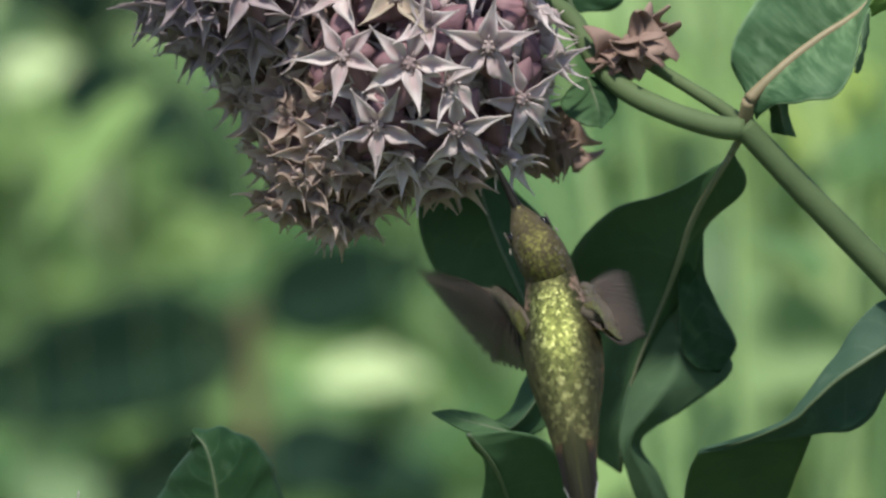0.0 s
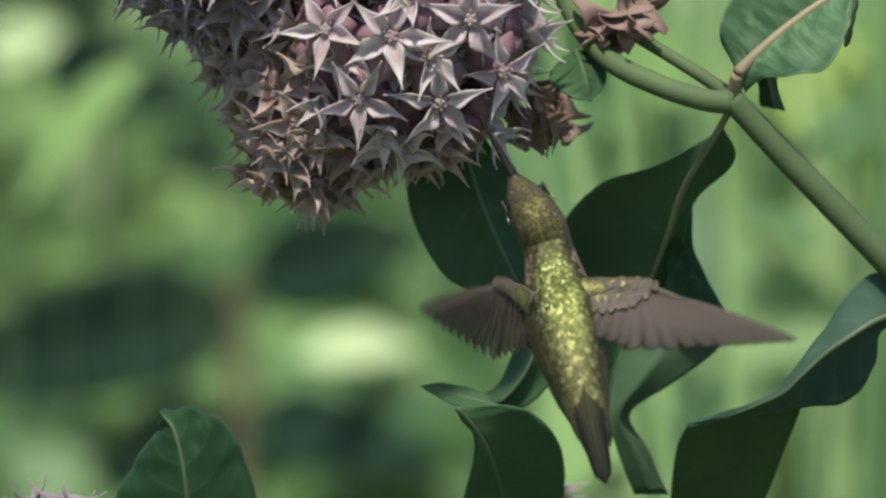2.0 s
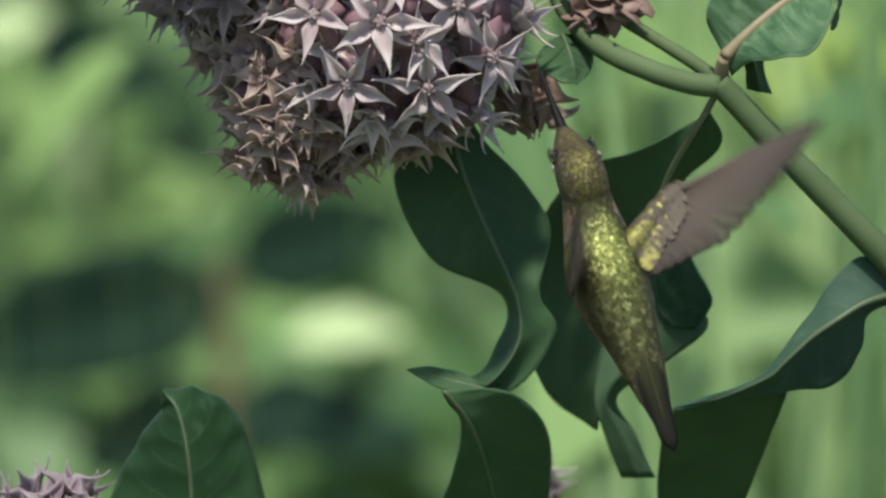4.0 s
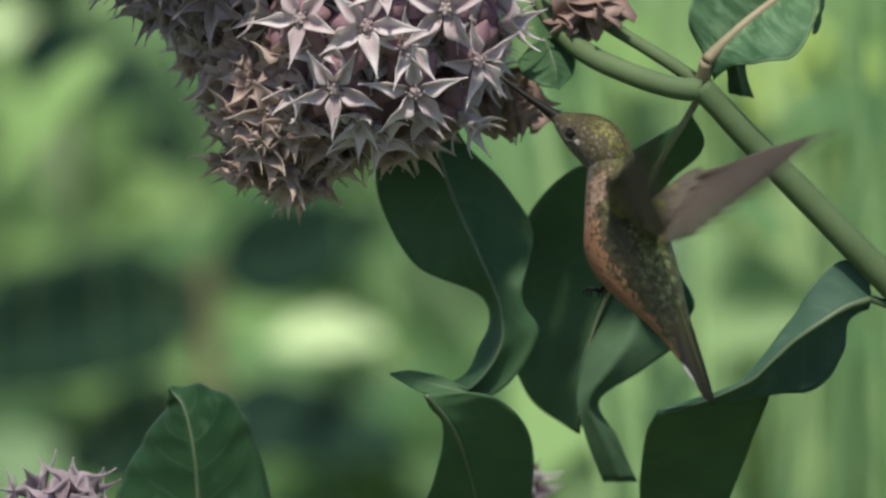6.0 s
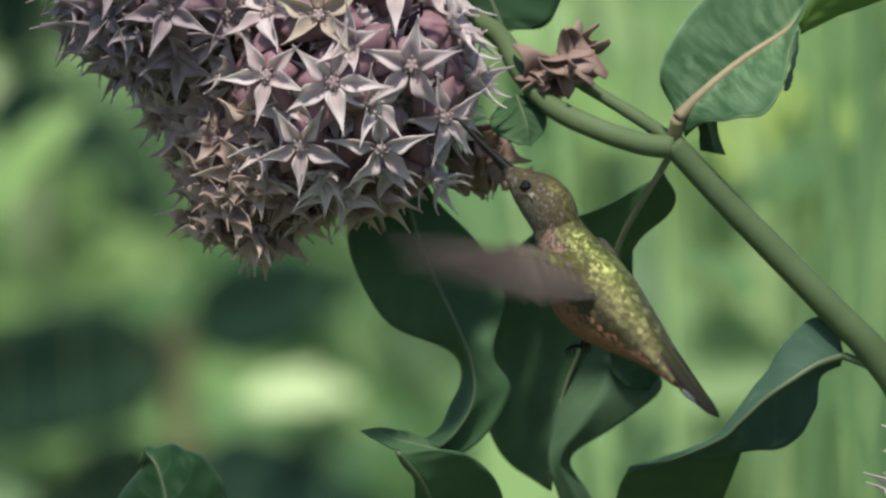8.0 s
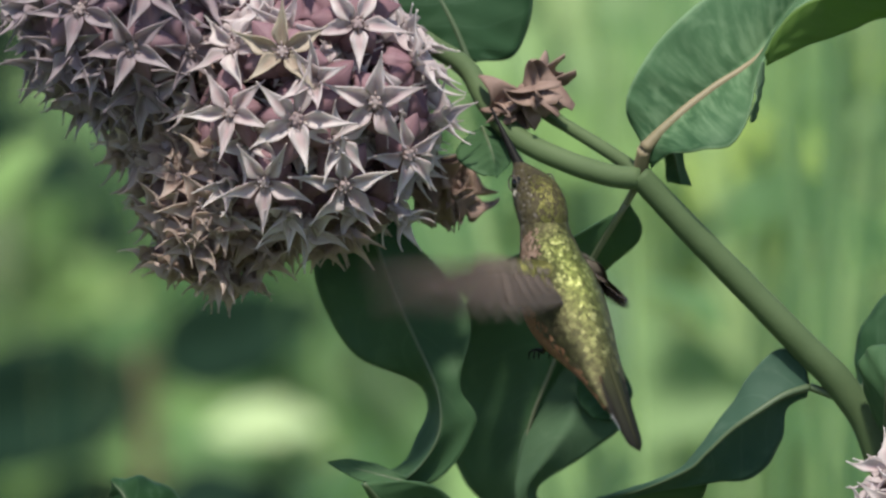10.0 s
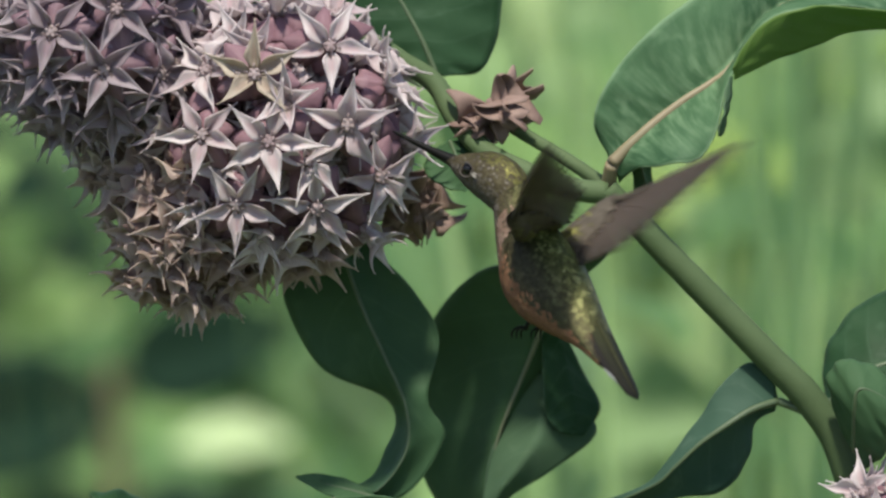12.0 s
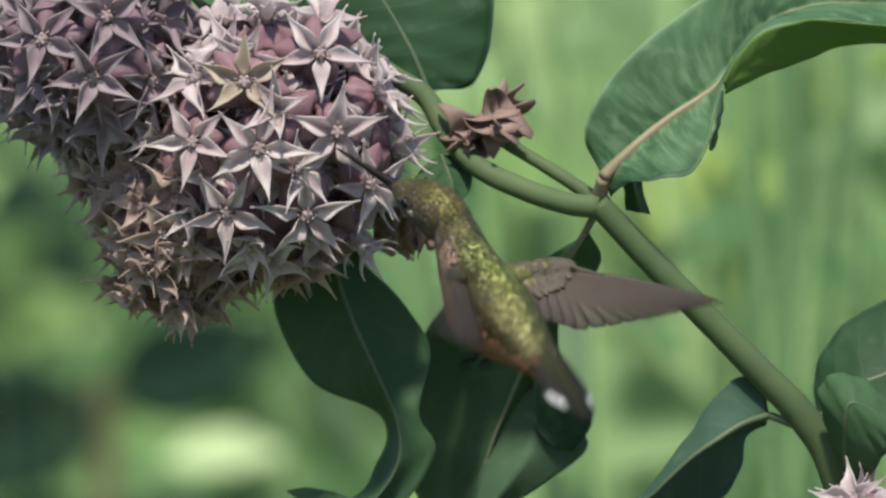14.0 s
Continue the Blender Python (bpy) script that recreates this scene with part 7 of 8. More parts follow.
        (13.1, 0.0050, 0.0068, 0.0035, -151.0, -12.5, 126.2), (13.133, 0.0050, 0.0068, 0.0035, -137.2, -21.6, 95.4), (13.167, 0.0050, 0.0068, 0.0035, 166.8, 6.4, 52.3), (13.2, 0.0050, 0.0068, 0.0035, 167.6, 28.2, 69.4),
        (13.233, 0.0050, 0.0068, 0.0035, -172.4, 44.9, 91.9), (13.267, 0.0050, 0.0068, 0.0035, -158.1, -10.6, 143.0), (13.3, 0.0050, 0.0068, 0.0035, -155.2, -11.0, 119.2), (13.333, 0.0050, 0.0068, 0.0035, -151.3, -8.9, 96.7),
        (13.367, 0.0050, 0.0068, 0.0035, -132.3, -71.6, 67.0), (13.4, 0.0050, 0.0068, 0.0035, 168.7, -52.6, 124.4), (13.433, 0.0050, 0.0068, 0.0035, 163.0, -22.9, 142.7), (13.467, 0.0050, 0.0068, 0.0035, -175.7, -9.0, 112.7),
        (13.5, 0.0050, 0.0068, 0.0035, -172.3, -24.8, 90.3), (13.533, 0.0050, 0.0068, 0.0035, -154.4, -36.5, 62.2), (13.567, 0.0050, 0.0068, 0.0035, 124.2, -26.0, 120.5), (13.6, 0.0050, 0.0068, 0.0035, 102.7, -54.2, 143.0),
        (13.633, 0.0050, 0.0068, 0.0035, 55.3, -72.9, -157.4), (13.667, 0.0050, 0.0068, 0.0035, 171.6, -18.6, 67.6), (13.7, 0.0050, 0.0068, 0.0035, 172.6, -13.9, 67.5), (13.733, 0.0050, 0.0068, 0.0035, 170.4, -11.5, 68.1),
        (13.767, 0.0050, 0.0068, 0.0035, 127.9, -38.6, 158.2), (13.8, 0.0050, 0.0068, 0.0035, 131.0, -36.4, 156.2), (13.867, 0.0050, 0.0068, 0.0035, 151.6, -11.6, 86.6), (13.9, 0.0050, 0.0068, 0.0035, 146.3, 3.3, 57.1),
        (13.933, 0.0050, 0.0068, 0.0035, 166.5, 0.3, 83.2), (14, 0.0050, 0.0068, 0.0035, 138.9, -13.2, 136.8),
    ))
    key(bird_wings[1], (
        (0, 0.0050, -0.0068, 0.0035, 36.3, 58.6, -13.5), (0.033, 0.0050, -0.0068, 0.0035, 45.3, 56.0, -3.0), (0.067, 0.0050, -0.0068, 0.0035, 25.7, 44.1, -45.6), (0.1, 0.0050, -0.0068, 0.0035, 34.5, 45.5, -33.8),
        (0.133, 0.0050, -0.0068, 0.0035, 43.0, 44.8, -21.6), (0.167, 0.0050, -0.0068, 0.0035, 30.4, 50.7, -39.3), (0.2, 0.0050, -0.0068, 0.0035, 40.2, 50.5, -25.7), (0.233, 0.0050, -0.0068, 0.0035, 50.5, 49.2, -13.0),
        (0.267, 0.0050, -0.0068, 0.0035, -31.7, 14.4, -93.6), (0.3, 0.0050, -0.0068, 0.0035, -29.5, 19.0, -88.9), (0.333, 0.0050, -0.0068, 0.0035, -27.4, 23.7, -84.5), (0.367, 0.0050, -0.0068, 0.0035, -1.0, 2.4, -91.3),
        (0.4, 0.0050, -0.0068, 0.0035, -0.4, 8.1, -85.8), (0.433, 0.0050, -0.0068, 0.0035, 1.7, 12.7, -79.0), (0.467, 0.0050, -0.0068, 0.0035, -19.8, 48.8, -59.6), (0.5, 0.0050, -0.0068, 0.0035, -13.5, 52.3, -51.4),
        (0.533, 0.0050, -0.0068, 0.0035, -5.8, 55.1, -41.9), (0.567, 0.0050, -0.0068, 0.0035, 37.7, 53.2, -29.8), (0.6, 0.0050, -0.0068, 0.0035, 46.5, 52.9, -17.5), (0.633, 0.0050, -0.0068, 0.0035, 55.9, 53.4, -5.7),
        (0.667, 0.0050, -0.0068, 0.0035, 49.7, 38.4, -17.3), (0.7, 0.0050, -0.0068, 0.0035, 54.7, 38.7, -8.1), (0.733, 0.0050, -0.0068, 0.0035, 60.7, 36.1, 1.4), (0.767, 0.0050, -0.0068, 0.0035, 22.4, 34.2, -51.3),
        (0.8, 0.0050, -0.0068, 0.0035, 27.8, 36.2, -42.0), (0.833, 0.0050, -0.0068, 0.0035, 34.0, 37.8, -32.2), (0.867, 0.0050, -0.0068, 0.0035, 14.8, 35.3, -62.2), (0.9, 0.0050, -0.0068, 0.0035, 20.0, 38.9, -53.3),
        (0.933, 0.0050, -0.0068, 0.0035, 26.1, 41.2, -43.2), (0.967, 0.0050, -0.0068, 0.0035, -17.3, -10.0, -112.9), (1, 0.0050, -0.0068, 0.0035, -18.1, -6.5, -107.7), (1.033, 0.0050, -0.0068, 0.0035, -18.5, -2.9, -102.5),
        (1.067, 0.0050, -0.0068, 0.0035, 4.9, 13.1, -84.0), (1.1, 0.0050, -0.0068, 0.0035, 6.0, 18.4, -77.9), (1.133, 0.0050, -0.0068, 0.0035, 10.6, 22.0, -69.7), (1.167, 0.0050, -0.0068, 0.0035, 40.1, 49.0, -27.2),
        (1.2, 0.0050, -0.0068, 0.0035, 49.3, 46.7, -14.4), (1.233, 0.0050, -0.0068, 0.0035, 57.4, 45.1, -3.3), (1.267, 0.0050, -0.0068, 0.0035, 13.6, 31.8, -63.5), (1.3, 0.0050, -0.0068, 0.0035, 17.8, 35.3, -55.1),
        (1.333, 0.0050, -0.0068, 0.0035, 23.6, 38.2, -45.9), (1.367, 0.0050, -0.0068, 0.0035, 40.1, 47.2, -25.3), (1.4, 0.0050, -0.0068, 0.0035, 31.2, 46.4, -37.3), (1.433, 0.0050, -0.0068, 0.0035, 25.3, 42.4, -46.9),
        (1.467, 0.0050, -0.0068, 0.0035, -6.0, -9.8, -112.9), (1.5, 0.0050, -0.0068, 0.0035, -7.0, -7.4, -107.1), (1.533, 0.0050, -0.0068, 0.0035, -7.5, -4.8, -101.3), (1.567, 0.0050, -0.0068, 0.0035, 0.9, -2.5, -97.7),
        (1.6, 0.0050, -0.0068, 0.0035, 0.2, 2.9, -91.9), (1.633, 0.0050, -0.0068, 0.0035, -0.3, 8.0, -85.8), (1.667, 0.0050, -0.0068, 0.0035, 21.0, 54.3, -47.1), (1.7, 0.0050, -0.0068, 0.0035, 30.1, 57.4, -34.8),
        (1.733, 0.0050, -0.0068, 0.0035, 43.2, 57.8, -19.9), (1.767, 0.0050, -0.0068, 0.0035, 6.9, 30.8, -67.0), (1.8, 0.0050, -0.0068, 0.0035, 11.3, 35.0, -58.9), (1.833, 0.0050, -0.0068, 0.0035, 15.7, 39.0, -51.1),
        (1.867, 0.0050, -0.0068, 0.0035, 60.3, 41.3, 1.4), (1.9, 0.0050, -0.0068, 0.0035, 52.2, 44.2, -9.9), (1.933, 0.0050, -0.0068, 0.0035, 19.4, 40.1, -57.5), (1.967, 0.0050, -0.0068, 0.0035, -1.0, -11.7, -130.5),
        (2, 0.0050, -0.0068, 0.0035, -2.3, -9.8, -124.4), (2.033, 0.0050, -0.0068, 0.0035, -3.1, -7.8, -118.5), (2.067, 0.0050, -0.0068, 0.0035, 0.3, 24.0, -87.5), (2.1, 0.0050, -0.0068, 0.0035, 3.2, 29.4, -81.0),
        (2.133, 0.0050, -0.0068, 0.0035, 6.5, 35.4, -73.9), (2.167, 0.0050, -0.0068, 0.0035, -22.2, 23.4, -83.7), (2.2, 0.0050, -0.0068, 0.0035, -21.1, 28.3, -78.8), (2.233, 0.0050, -0.0068, 0.0035, -15.4, 33.9, -73.1),
        (2.267, 0.0050, -0.0068, 0.0035, 5.8, -3.4, -75.0), (2.3, 0.0050, -0.0068, 0.0035, 7.7, 3.3, -70.1), (2.333, 0.0050, -0.0068, 0.0035, 8.1, 8.3, -62.9), (2.367, 0.0050, -0.0068, 0.0035, 5.2, 42.5, -43.9),
        (2.4, 0.0050, -0.0068, 0.0035, 10.5, 44.1, -35.1), (2.433, 0.0050, -0.0068, 0.0035, 18.5, 42.9, -25.6), (2.467, 0.0050, -0.0068, 0.0035, 70.3, 38.9, -56.4), (2.5, 0.0050, -0.0068, 0.0035, 75.1, 34.8, -47.7),
        (2.533, 0.0050, -0.0068, 0.0035, 79.6, 30.0, -40.0), (2.567, 0.0050, -0.0068, 0.0035, 51.3, 46.6, -19.2), (2.6, 0.0050, -0.0068, 0.0035, 56.6, 46.9, -8.8), (2.633, 0.0050, -0.0068, 0.0035, 64.3, 42.4, 1.7),
        (2.667, 0.0050, -0.0068, 0.0035, 28.6, 19.6, -53.7), (2.7, 0.0050, -0.0068, 0.0035, 32.5, 19.7, -45.0), (2.733, 0.0050, -0.0068, 0.0035, 35.2, 21.1, -36.6), (2.767, 0.0050, -0.0068, 0.0035, 40.5, 28.7, -31.2),
        (2.8, 0.0050, -0.0068, 0.0035, 44.1, 29.0, -22.1), (2.833, 0.0050, -0.0068, 0.0035, 47.6, 28.6, -13.1), (2.867, 0.0050, -0.0068, 0.0035, 11.0, 8.2, -84.2), (2.9, 0.0050, -0.0068, 0.0035, 11.2, 11.5, -76.7),
        (2.933, 0.0050, -0.0068, 0.0035, 17.8, 14.0, -66.6), (2.967, 0.0050, -0.0068, 0.0035, -13.7, -38.3, -97.5), (3, 0.0050, -0.0068, 0.0035, -17.0, -31.5, -92.2), (3.033, 0.0050, -0.0068, 0.0035, -19.0, -24.5, -87.7),
        (3.067, 0.0050, -0.0068, 0.0035, 11.6, 37.7, -54.0), (3.1, 0.0050, -0.0068, 0.0035, 12.4, 45.4, -49.8), (3.133, 0.0050, -0.0068, 0.0035, 24.1, 45.4, -35.0), (3.167, 0.0050, -0.0068, 0.0035, -4.0, 26.6, -67.2),
        (3.2, 0.0050, -0.0068, 0.0035, 3.0, 30.0, -56.8), (3.233, 0.0050, -0.0068, 0.0035, 6.3, 34.8, -50.3), (3.267, 0.0050, -0.0068, 0.0035, 23.1, 63.6, -34.0), (3.3, 0.0050, -0.0068, 0.0035, 9.2, 60.0, -49.4),
        (3.333, 0.0050, -0.0068, 0.0035, -0.6, 55.1, -61.3), (3.367, 0.0050, -0.0068, 0.0035, -17.4, -15.5, -85.8), (3.4, 0.0050, -0.0068, 0.0035, -19.1, -5.0, -79.7), (3.433, 0.0050, -0.0068, 0.0035, -18.5, 5.5, -73.8),
        (3.467, 0.0050, -0.0068, 0.0035, -12.3, 32.2, -75.9), (3.5, 0.0050, -0.0068, 0.0035, -7.3, 41.7, -66.6), (3.533, 0.0050, -0.0068, 0.0035, 2.3, 50.2, -54.2), (3.567, 0.0050, -0.0068, 0.0035, -18.0, -17.0, -89.8),
        (3.6, 0.0050, -0.0068, 0.0035, -19.9, -6.4, -83.9), (3.633, 0.0050, -0.0068, 0.0035, -19.3, 4.3, -78.1), (3.667, 0.0050, -0.0068, 0.0035, -4.6, 32.9, -67.3), (3.7, 0.0050, -0.0068, 0.0035, 1.4, 44.9, -56.2),
        (3.733, 0.0050, -0.0068, 0.0035, 15.0, 55.2, -39.7), (3.767, 0.0050, -0.0068, 0.0035, -40.5, 5.6, -87.3), (3.8, 0.0050, -0.0068, 0.0035, -39.8, 13.4, -82.1), (3.833, 0.0050, -0.0068, 0.0035, -38.0, 21.2, -76.6),
        (3.867, 0.0050, -0.0068, 0.0035, 40.1, 64.8, -15.9), (3.9, 0.0050, -0.0068, 0.0035, 14.2, 58.3, -44.0), (3.933, 0.0050, -0.0068, 0.0035, 1.1, 47.9, -61.5), (3.967, 0.0050, -0.0068, 0.0035, -14.4, -18.4, -82.4),
        (4, 0.0050, -0.0068, 0.0035, -16.6, -8.2, -75.7), (4.033, 0.0050, -0.0068, 0.0035, -16.3, 2.1, -69.4), (4.067, 0.0050, -0.0068, 0.0035, -7.2, 31.1, -71.0), (4.1, 0.0050, -0.0068, 0.0035, -1.9, 39.9, -60.8),
        (4.133, 0.0050, -0.0068, 0.0035, 7.7, 47.5, -47.9), (4.167, 0.0050, -0.0068, 0.0035, -15.2, -21.6, -86.0), (4.2, 0.0050, -0.0068, 0.0035, -17.7, -11.3, -79.4), (4.233, 0.0050, -0.0068, 0.0035, -17.7, -0.8, -73.3),
        (4.267, 0.0050, -0.0068, 0.0035, -0.1, 31.8, -63.0), (4.3, 0.0050, -0.0068, 0.0035, 6.3, 43.0, -50.9), (4.333, 0.0050, -0.0068, 0.0035, 19.9, 52.4, -34.0), (4.367, 0.0050, -0.0068, 0.0035, -37.0, 3.2, -82.4),
        (4.4, 0.0050, -0.0068, 0.0035, -36.5, 10.8, -76.7), (4.433, 0.0050, -0.0068, 0.0035, -34.8, 18.2, -70.8), (4.467, 0.0050, -0.0068, 0.0035, 42.2, 62.9, -13.3), (4.5, 0.0050, -0.0068, 0.0035, 17.5, 57.1, -40.6),
        (4.533, 0.0050, -0.0068, 0.0035, 4.1, 47.2, -58.6), (4.567, 0.0050, -0.0068, 0.0035, -14.0, -24.4, -78.0), (4.6, 0.0050, -0.0068, 0.0035, -16.9, -14.2, -71.1), (4.633, 0.0050, -0.0068, 0.0035, -17.2, -3.8, -64.8),
        (4.667, 0.0050, -0.0068, 0.0035, 10.8, 45.6, -43.8), (4.7, 0.0050, -0.0068, 0.0035, 1.3, 38.5, -57.0), (4.733, 0.0050, -0.0068, 0.0035, -4.1, 30.1, -67.6), (4.767, 0.0050, -0.0068, 0.0035, -15.6, -29.4, -82.4),
        (4.8, 0.0050, -0.0068, 0.0035, -19.0, -19.0, -75.7), (4.833, 0.0050, -0.0068, 0.0035, -19.8, -8.3, -69.7), (4.867, 0.0050, -0.0068, 0.0035, 1.9, 31.5, -60.9), (4.9, 0.0050, -0.0068, 0.0035, 8.5, 42.4, -48.4),
        (4.933, 0.0050, -0.0068, 0.0035, 22.1, 51.4, -31.2), (4.967, 0.0050, -0.0068, 0.0035, -36.0, 1.2, -79.0), (5, 0.0050, -0.0068, 0.0035, -35.7, 8.7, -73.3), (5.033, 0.0050, -0.0068, 0.0035, -34.3, 16.1, -67.3),
        (5.067, 0.0050, -0.0068, 0.0035, 43.0, 62.9, -12.7), (5.1, 0.0050, -0.0068, 0.0035, 18.0, 57.2, -40.2), (5.133, 0.0050, -0.0068, 0.0035, 4.5, 47.4, -58.4), (5.167, 0.0050, -0.0068, 0.0035, -15.9, -30.0, -75.5),
        (5.2, 0.0050, -0.0068, 0.0035, -19.4, -19.6, -68.8), (5.233, 0.0050, -0.0068, 0.0035, -20.2, -8.9, -62.9), (5.267, 0.0050, -0.0068, 0.0035, -10.3, -54.2, -86.0), (5.3, 0.0050, -0.0068, 0.0035, -17.2, -45.9, -76.5),
        (5.333, 0.0050, -0.0068, 0.0035, -21.6, -33.7, -68.4), (5.367, 0.0050, -0.0068, 0.0035, -0.3, 32.7, -44.4), (5.4, 0.0050, -0.0068, 0.0035, -5.2, 22.0, -53.1), (5.433, 0.0050, -0.0068, 0.0035, -5.8, -14.8, -73.4),
        (5.467, 0.0050, -0.0068, 0.0035, 83.3, -62.7, 178.3), (5.5, 0.0050, -0.0068, 0.0035, 59.0, -68.8, -155.8), (5.533, 0.0050, -0.0068, 0.0035, 32.5, -53.9, -109.8), (5.567, 0.0050, -0.0068, 0.0035, 30.2, -13.9, -75.8),
        (5.6, 0.0050, -0.0068, 0.0035, 50.7, 20.7, -41.8), (5.667, 0.0050, -0.0068, 0.0035, -1.8, -5.9, -83.2), (5.7, 0.0050, -0.0068, 0.0035, -20.6, -29.4, -92.9), (5.733, 0.0050, -0.0068, 0.0035, -14.1, -32.4, -101.3),
        (5.767, 0.0050, -0.0068, 0.0035, -5.2, -28.0, -89.6), (5.8, 0.0050, -0.0068, 0.0035, -7.1, -17.1, -80.4), (5.833, 0.0050, -0.0068, 0.0035, -10.1, -6.3, -74.2), (5.867, 0.0050, -0.0068, 0.0035, -12.9, 0.5, -67.7),
        (5.9, 0.0050, -0.0068, 0.0035, -14.7, 15.6, -64.1), (5.933, 0.0050, -0.0068, 0.0035, -19.6, -23.3, -78.1), (5.967, 0.0050, -0.0068, 0.0035, 100.5, -69.3, 137.7), (6, 0.0050, -0.0068, 0.0035, 69.4, -77.9, 169.4),
        (6.033, 0.0050, -0.0068, 0.0035, 9.5, -20.1, -89.8), (6.067, 0.0050, -0.0068, 0.0035, 60.0, 30.5, -32.9), (6.1, 0.0050, -0.0068, 0.0035, 49.6, 31.4, -50.8), (6.133, 0.0050, -0.0068, 0.0035, 42.4, 29.5, -67.5),
        (6.167, 0.0050, -0.0068, 0.0035, -1.9, -33.0, -95.8), (6.2, 0.0050, -0.0068, 0.0035, -6.6, -24.1, -86.6), (6.233, 0.0050, -0.0068, 0.0035, -8.0, -15.0, -77.6), (6.267, 0.0050, -0.0068, 0.0035, -11.9, 13.4, -68.1),
        (6.3, 0.0050, -0.0068, 0.0035, -9.8, 26.4, -60.0), (6.333, 0.0050, -0.0068, 0.0035, -4.6, 39.5, -51.8), (6.367, 0.0050, -0.0068, 0.0035, -31.7, -15.9, -92.6), (6.4, 0.0050, -0.0068, 0.0035, -34.0, -8.8, -86.4),
        (6.433, 0.0050, -0.0068, 0.0035, -30.3, -5.4, -76.6), (6.467, 0.0050, -0.0068, 0.0035, 36.7, -70.3, -166.5), (6.5, 0.0050, -0.0068, 0.0035, 7.3, -66.0, -135.5), (6.533, 0.0050, -0.0068, 0.0035, 0.2, -30.3, -108.0),
        (6.567, 0.0050, -0.0068, 0.0035, 45.9, 29.1, -62.7), (6.6, 0.0050, -0.0068, 0.0035, 50.7, 32.2, -51.6), (6.633, 0.0050, -0.0068, 0.0035, 62.3, 30.7, -32.8), (6.667, 0.0050, -0.0068, 0.0035, 2.7, -16.3, -66.6),
        (6.7, 0.0050, -0.0068, 0.0035, 7.1, -23.2, -76.8), (6.733, 0.0050, -0.0068, 0.0035, 13.2, -28.5, -88.9), (6.767, 0.0050, -0.0068, 0.0035, 54.7, 30.6, -54.6), (6.8, 0.0050, -0.0068, 0.0035, 61.3, 30.2, -42.7),
        (6.833, 0.0050, -0.0068, 0.0035, 67.0, 29.8, -31.9), (6.867, 0.0050, -0.0068, 0.0035, -13.5, 1.3, -82.4), (6.9, 0.0050, -0.0068, 0.0035, -15.4, -8.1, -89.5), (6.933, 0.0050, -0.0068, 0.0035, -7.9, -16.5, -93.3),
        (6.967, 0.0050, -0.0068, 0.0035, 33.2, 7.1, -84.3), (7, 0.0050, -0.0068, 0.0035, 34.3, 8.8, -72.2), (7.033, 0.0050, -0.0068, 0.0035, 36.8, 10.1, -60.1), (7.067, 0.0050, -0.0068, 0.0035, -30.1, 14.2, -75.8),
        (7.1, 0.0050, -0.0068, 0.0035, -33.5, 21.7, -74.8), (7.133, 0.0050, -0.0068, 0.0035, -28.3, 28.1, -66.8), (7.167, 0.0050, -0.0068, 0.0035, 4.8, -24.6, -97.0), (7.2, 0.0050, -0.0068, 0.0035, 2.6, -16.8, -87.3),
        (7.233, 0.0050, -0.0068, 0.0035, -0.8, -10.1, -77.8), (7.267, 0.0050, -0.0068, 0.0035, 13.5, 39.0, -28.0), (7.3, 0.0050, -0.0068, 0.0035, 2.8, 29.3, -42.5), (7.333, 0.0050, -0.0068, 0.0035, 0.8, 17.5, -51.8),
        (7.367, 0.0050, -0.0068, 0.0035, 3.3, -24.5, -95.5), (7.4, 0.0050, -0.0068, 0.0035, 0.2, -16.2, -85.6), (7.433, 0.0050, -0.0068, 0.0035, -0.4, -8.1, -75.9), (7.467, 0.0050, -0.0068, 0.0035, 49.0, 45.7, -39.7),
        (7.5, 0.0050, -0.0068, 0.0035, 33.8, 42.8, -59.8), (7.533, 0.0050, -0.0068, 0.0035, 23.5, 36.8, -77.3), (7.567, 0.0050, -0.0068, 0.0035, -2.8, -24.3, -104.6), (7.6, 0.0050, -0.0068, 0.0035, -8.7, -17.1, -97.1),
        (7.633, 0.0050, -0.0068, 0.0035, -7.6, -8.0, -88.7), (7.667, 0.0050, -0.0068, 0.0035, -8.7, 3.7, -77.0), (7.7, 0.0050, -0.0068, 0.0035, -6.6, 15.5, -68.4), (7.733, 0.0050, -0.0068, 0.0035, -4.8, 27.4, -61.0),
        (7.767, 0.0050, -0.0068, 0.0035, -37.7, 0.2, -95.2), (7.8, 0.0050, -0.0068, 0.0035, -39.0, 6.4, -90.0), (7.833, 0.0050, -0.0068, 0.0035, -35.7, 14.6, -83.2), (7.867, 0.0050, -0.0068, 0.0035, 7.3, -29.2, -114.7),
        (7.9, 0.0050, -0.0068, 0.0035, 3.9, -20.8, -104.0), (7.933, 0.0050, -0.0068, 0.0035, 0.4, -13.5, -94.9), (7.967, 0.0050, -0.0068, 0.0035, 26.1, 38.6, -51.8), (8, 0.0050, -0.0068, 0.0035, 16.4, 30.9, -67.1),
        (8.033, 0.0050, -0.0068, 0.0035, 11.7, 21.7, -80.0), (8.067, 0.0050, -0.0068, 0.0035, 38.3, -39.7, -140.7), (8.1, 0.0050, -0.0068, 0.0035, 30.8, -37.0, -124.5), (8.133, 0.0050, -0.0068, 0.0035, 21.1, -35.5, -111.1),
        (8.167, 0.0050, -0.0068, 0.0035, -11.9, 5.5, -68.9), (8.2, 0.0050, -0.0068, 0.0035, -13.8, 18.9, -65.4), (8.233, 0.0050, -0.0068, 0.0035, -10.1, 29.8, -56.8), (8.267, 0.0050, -0.0068, 0.0035, 0.5, -29.6, -107.5),
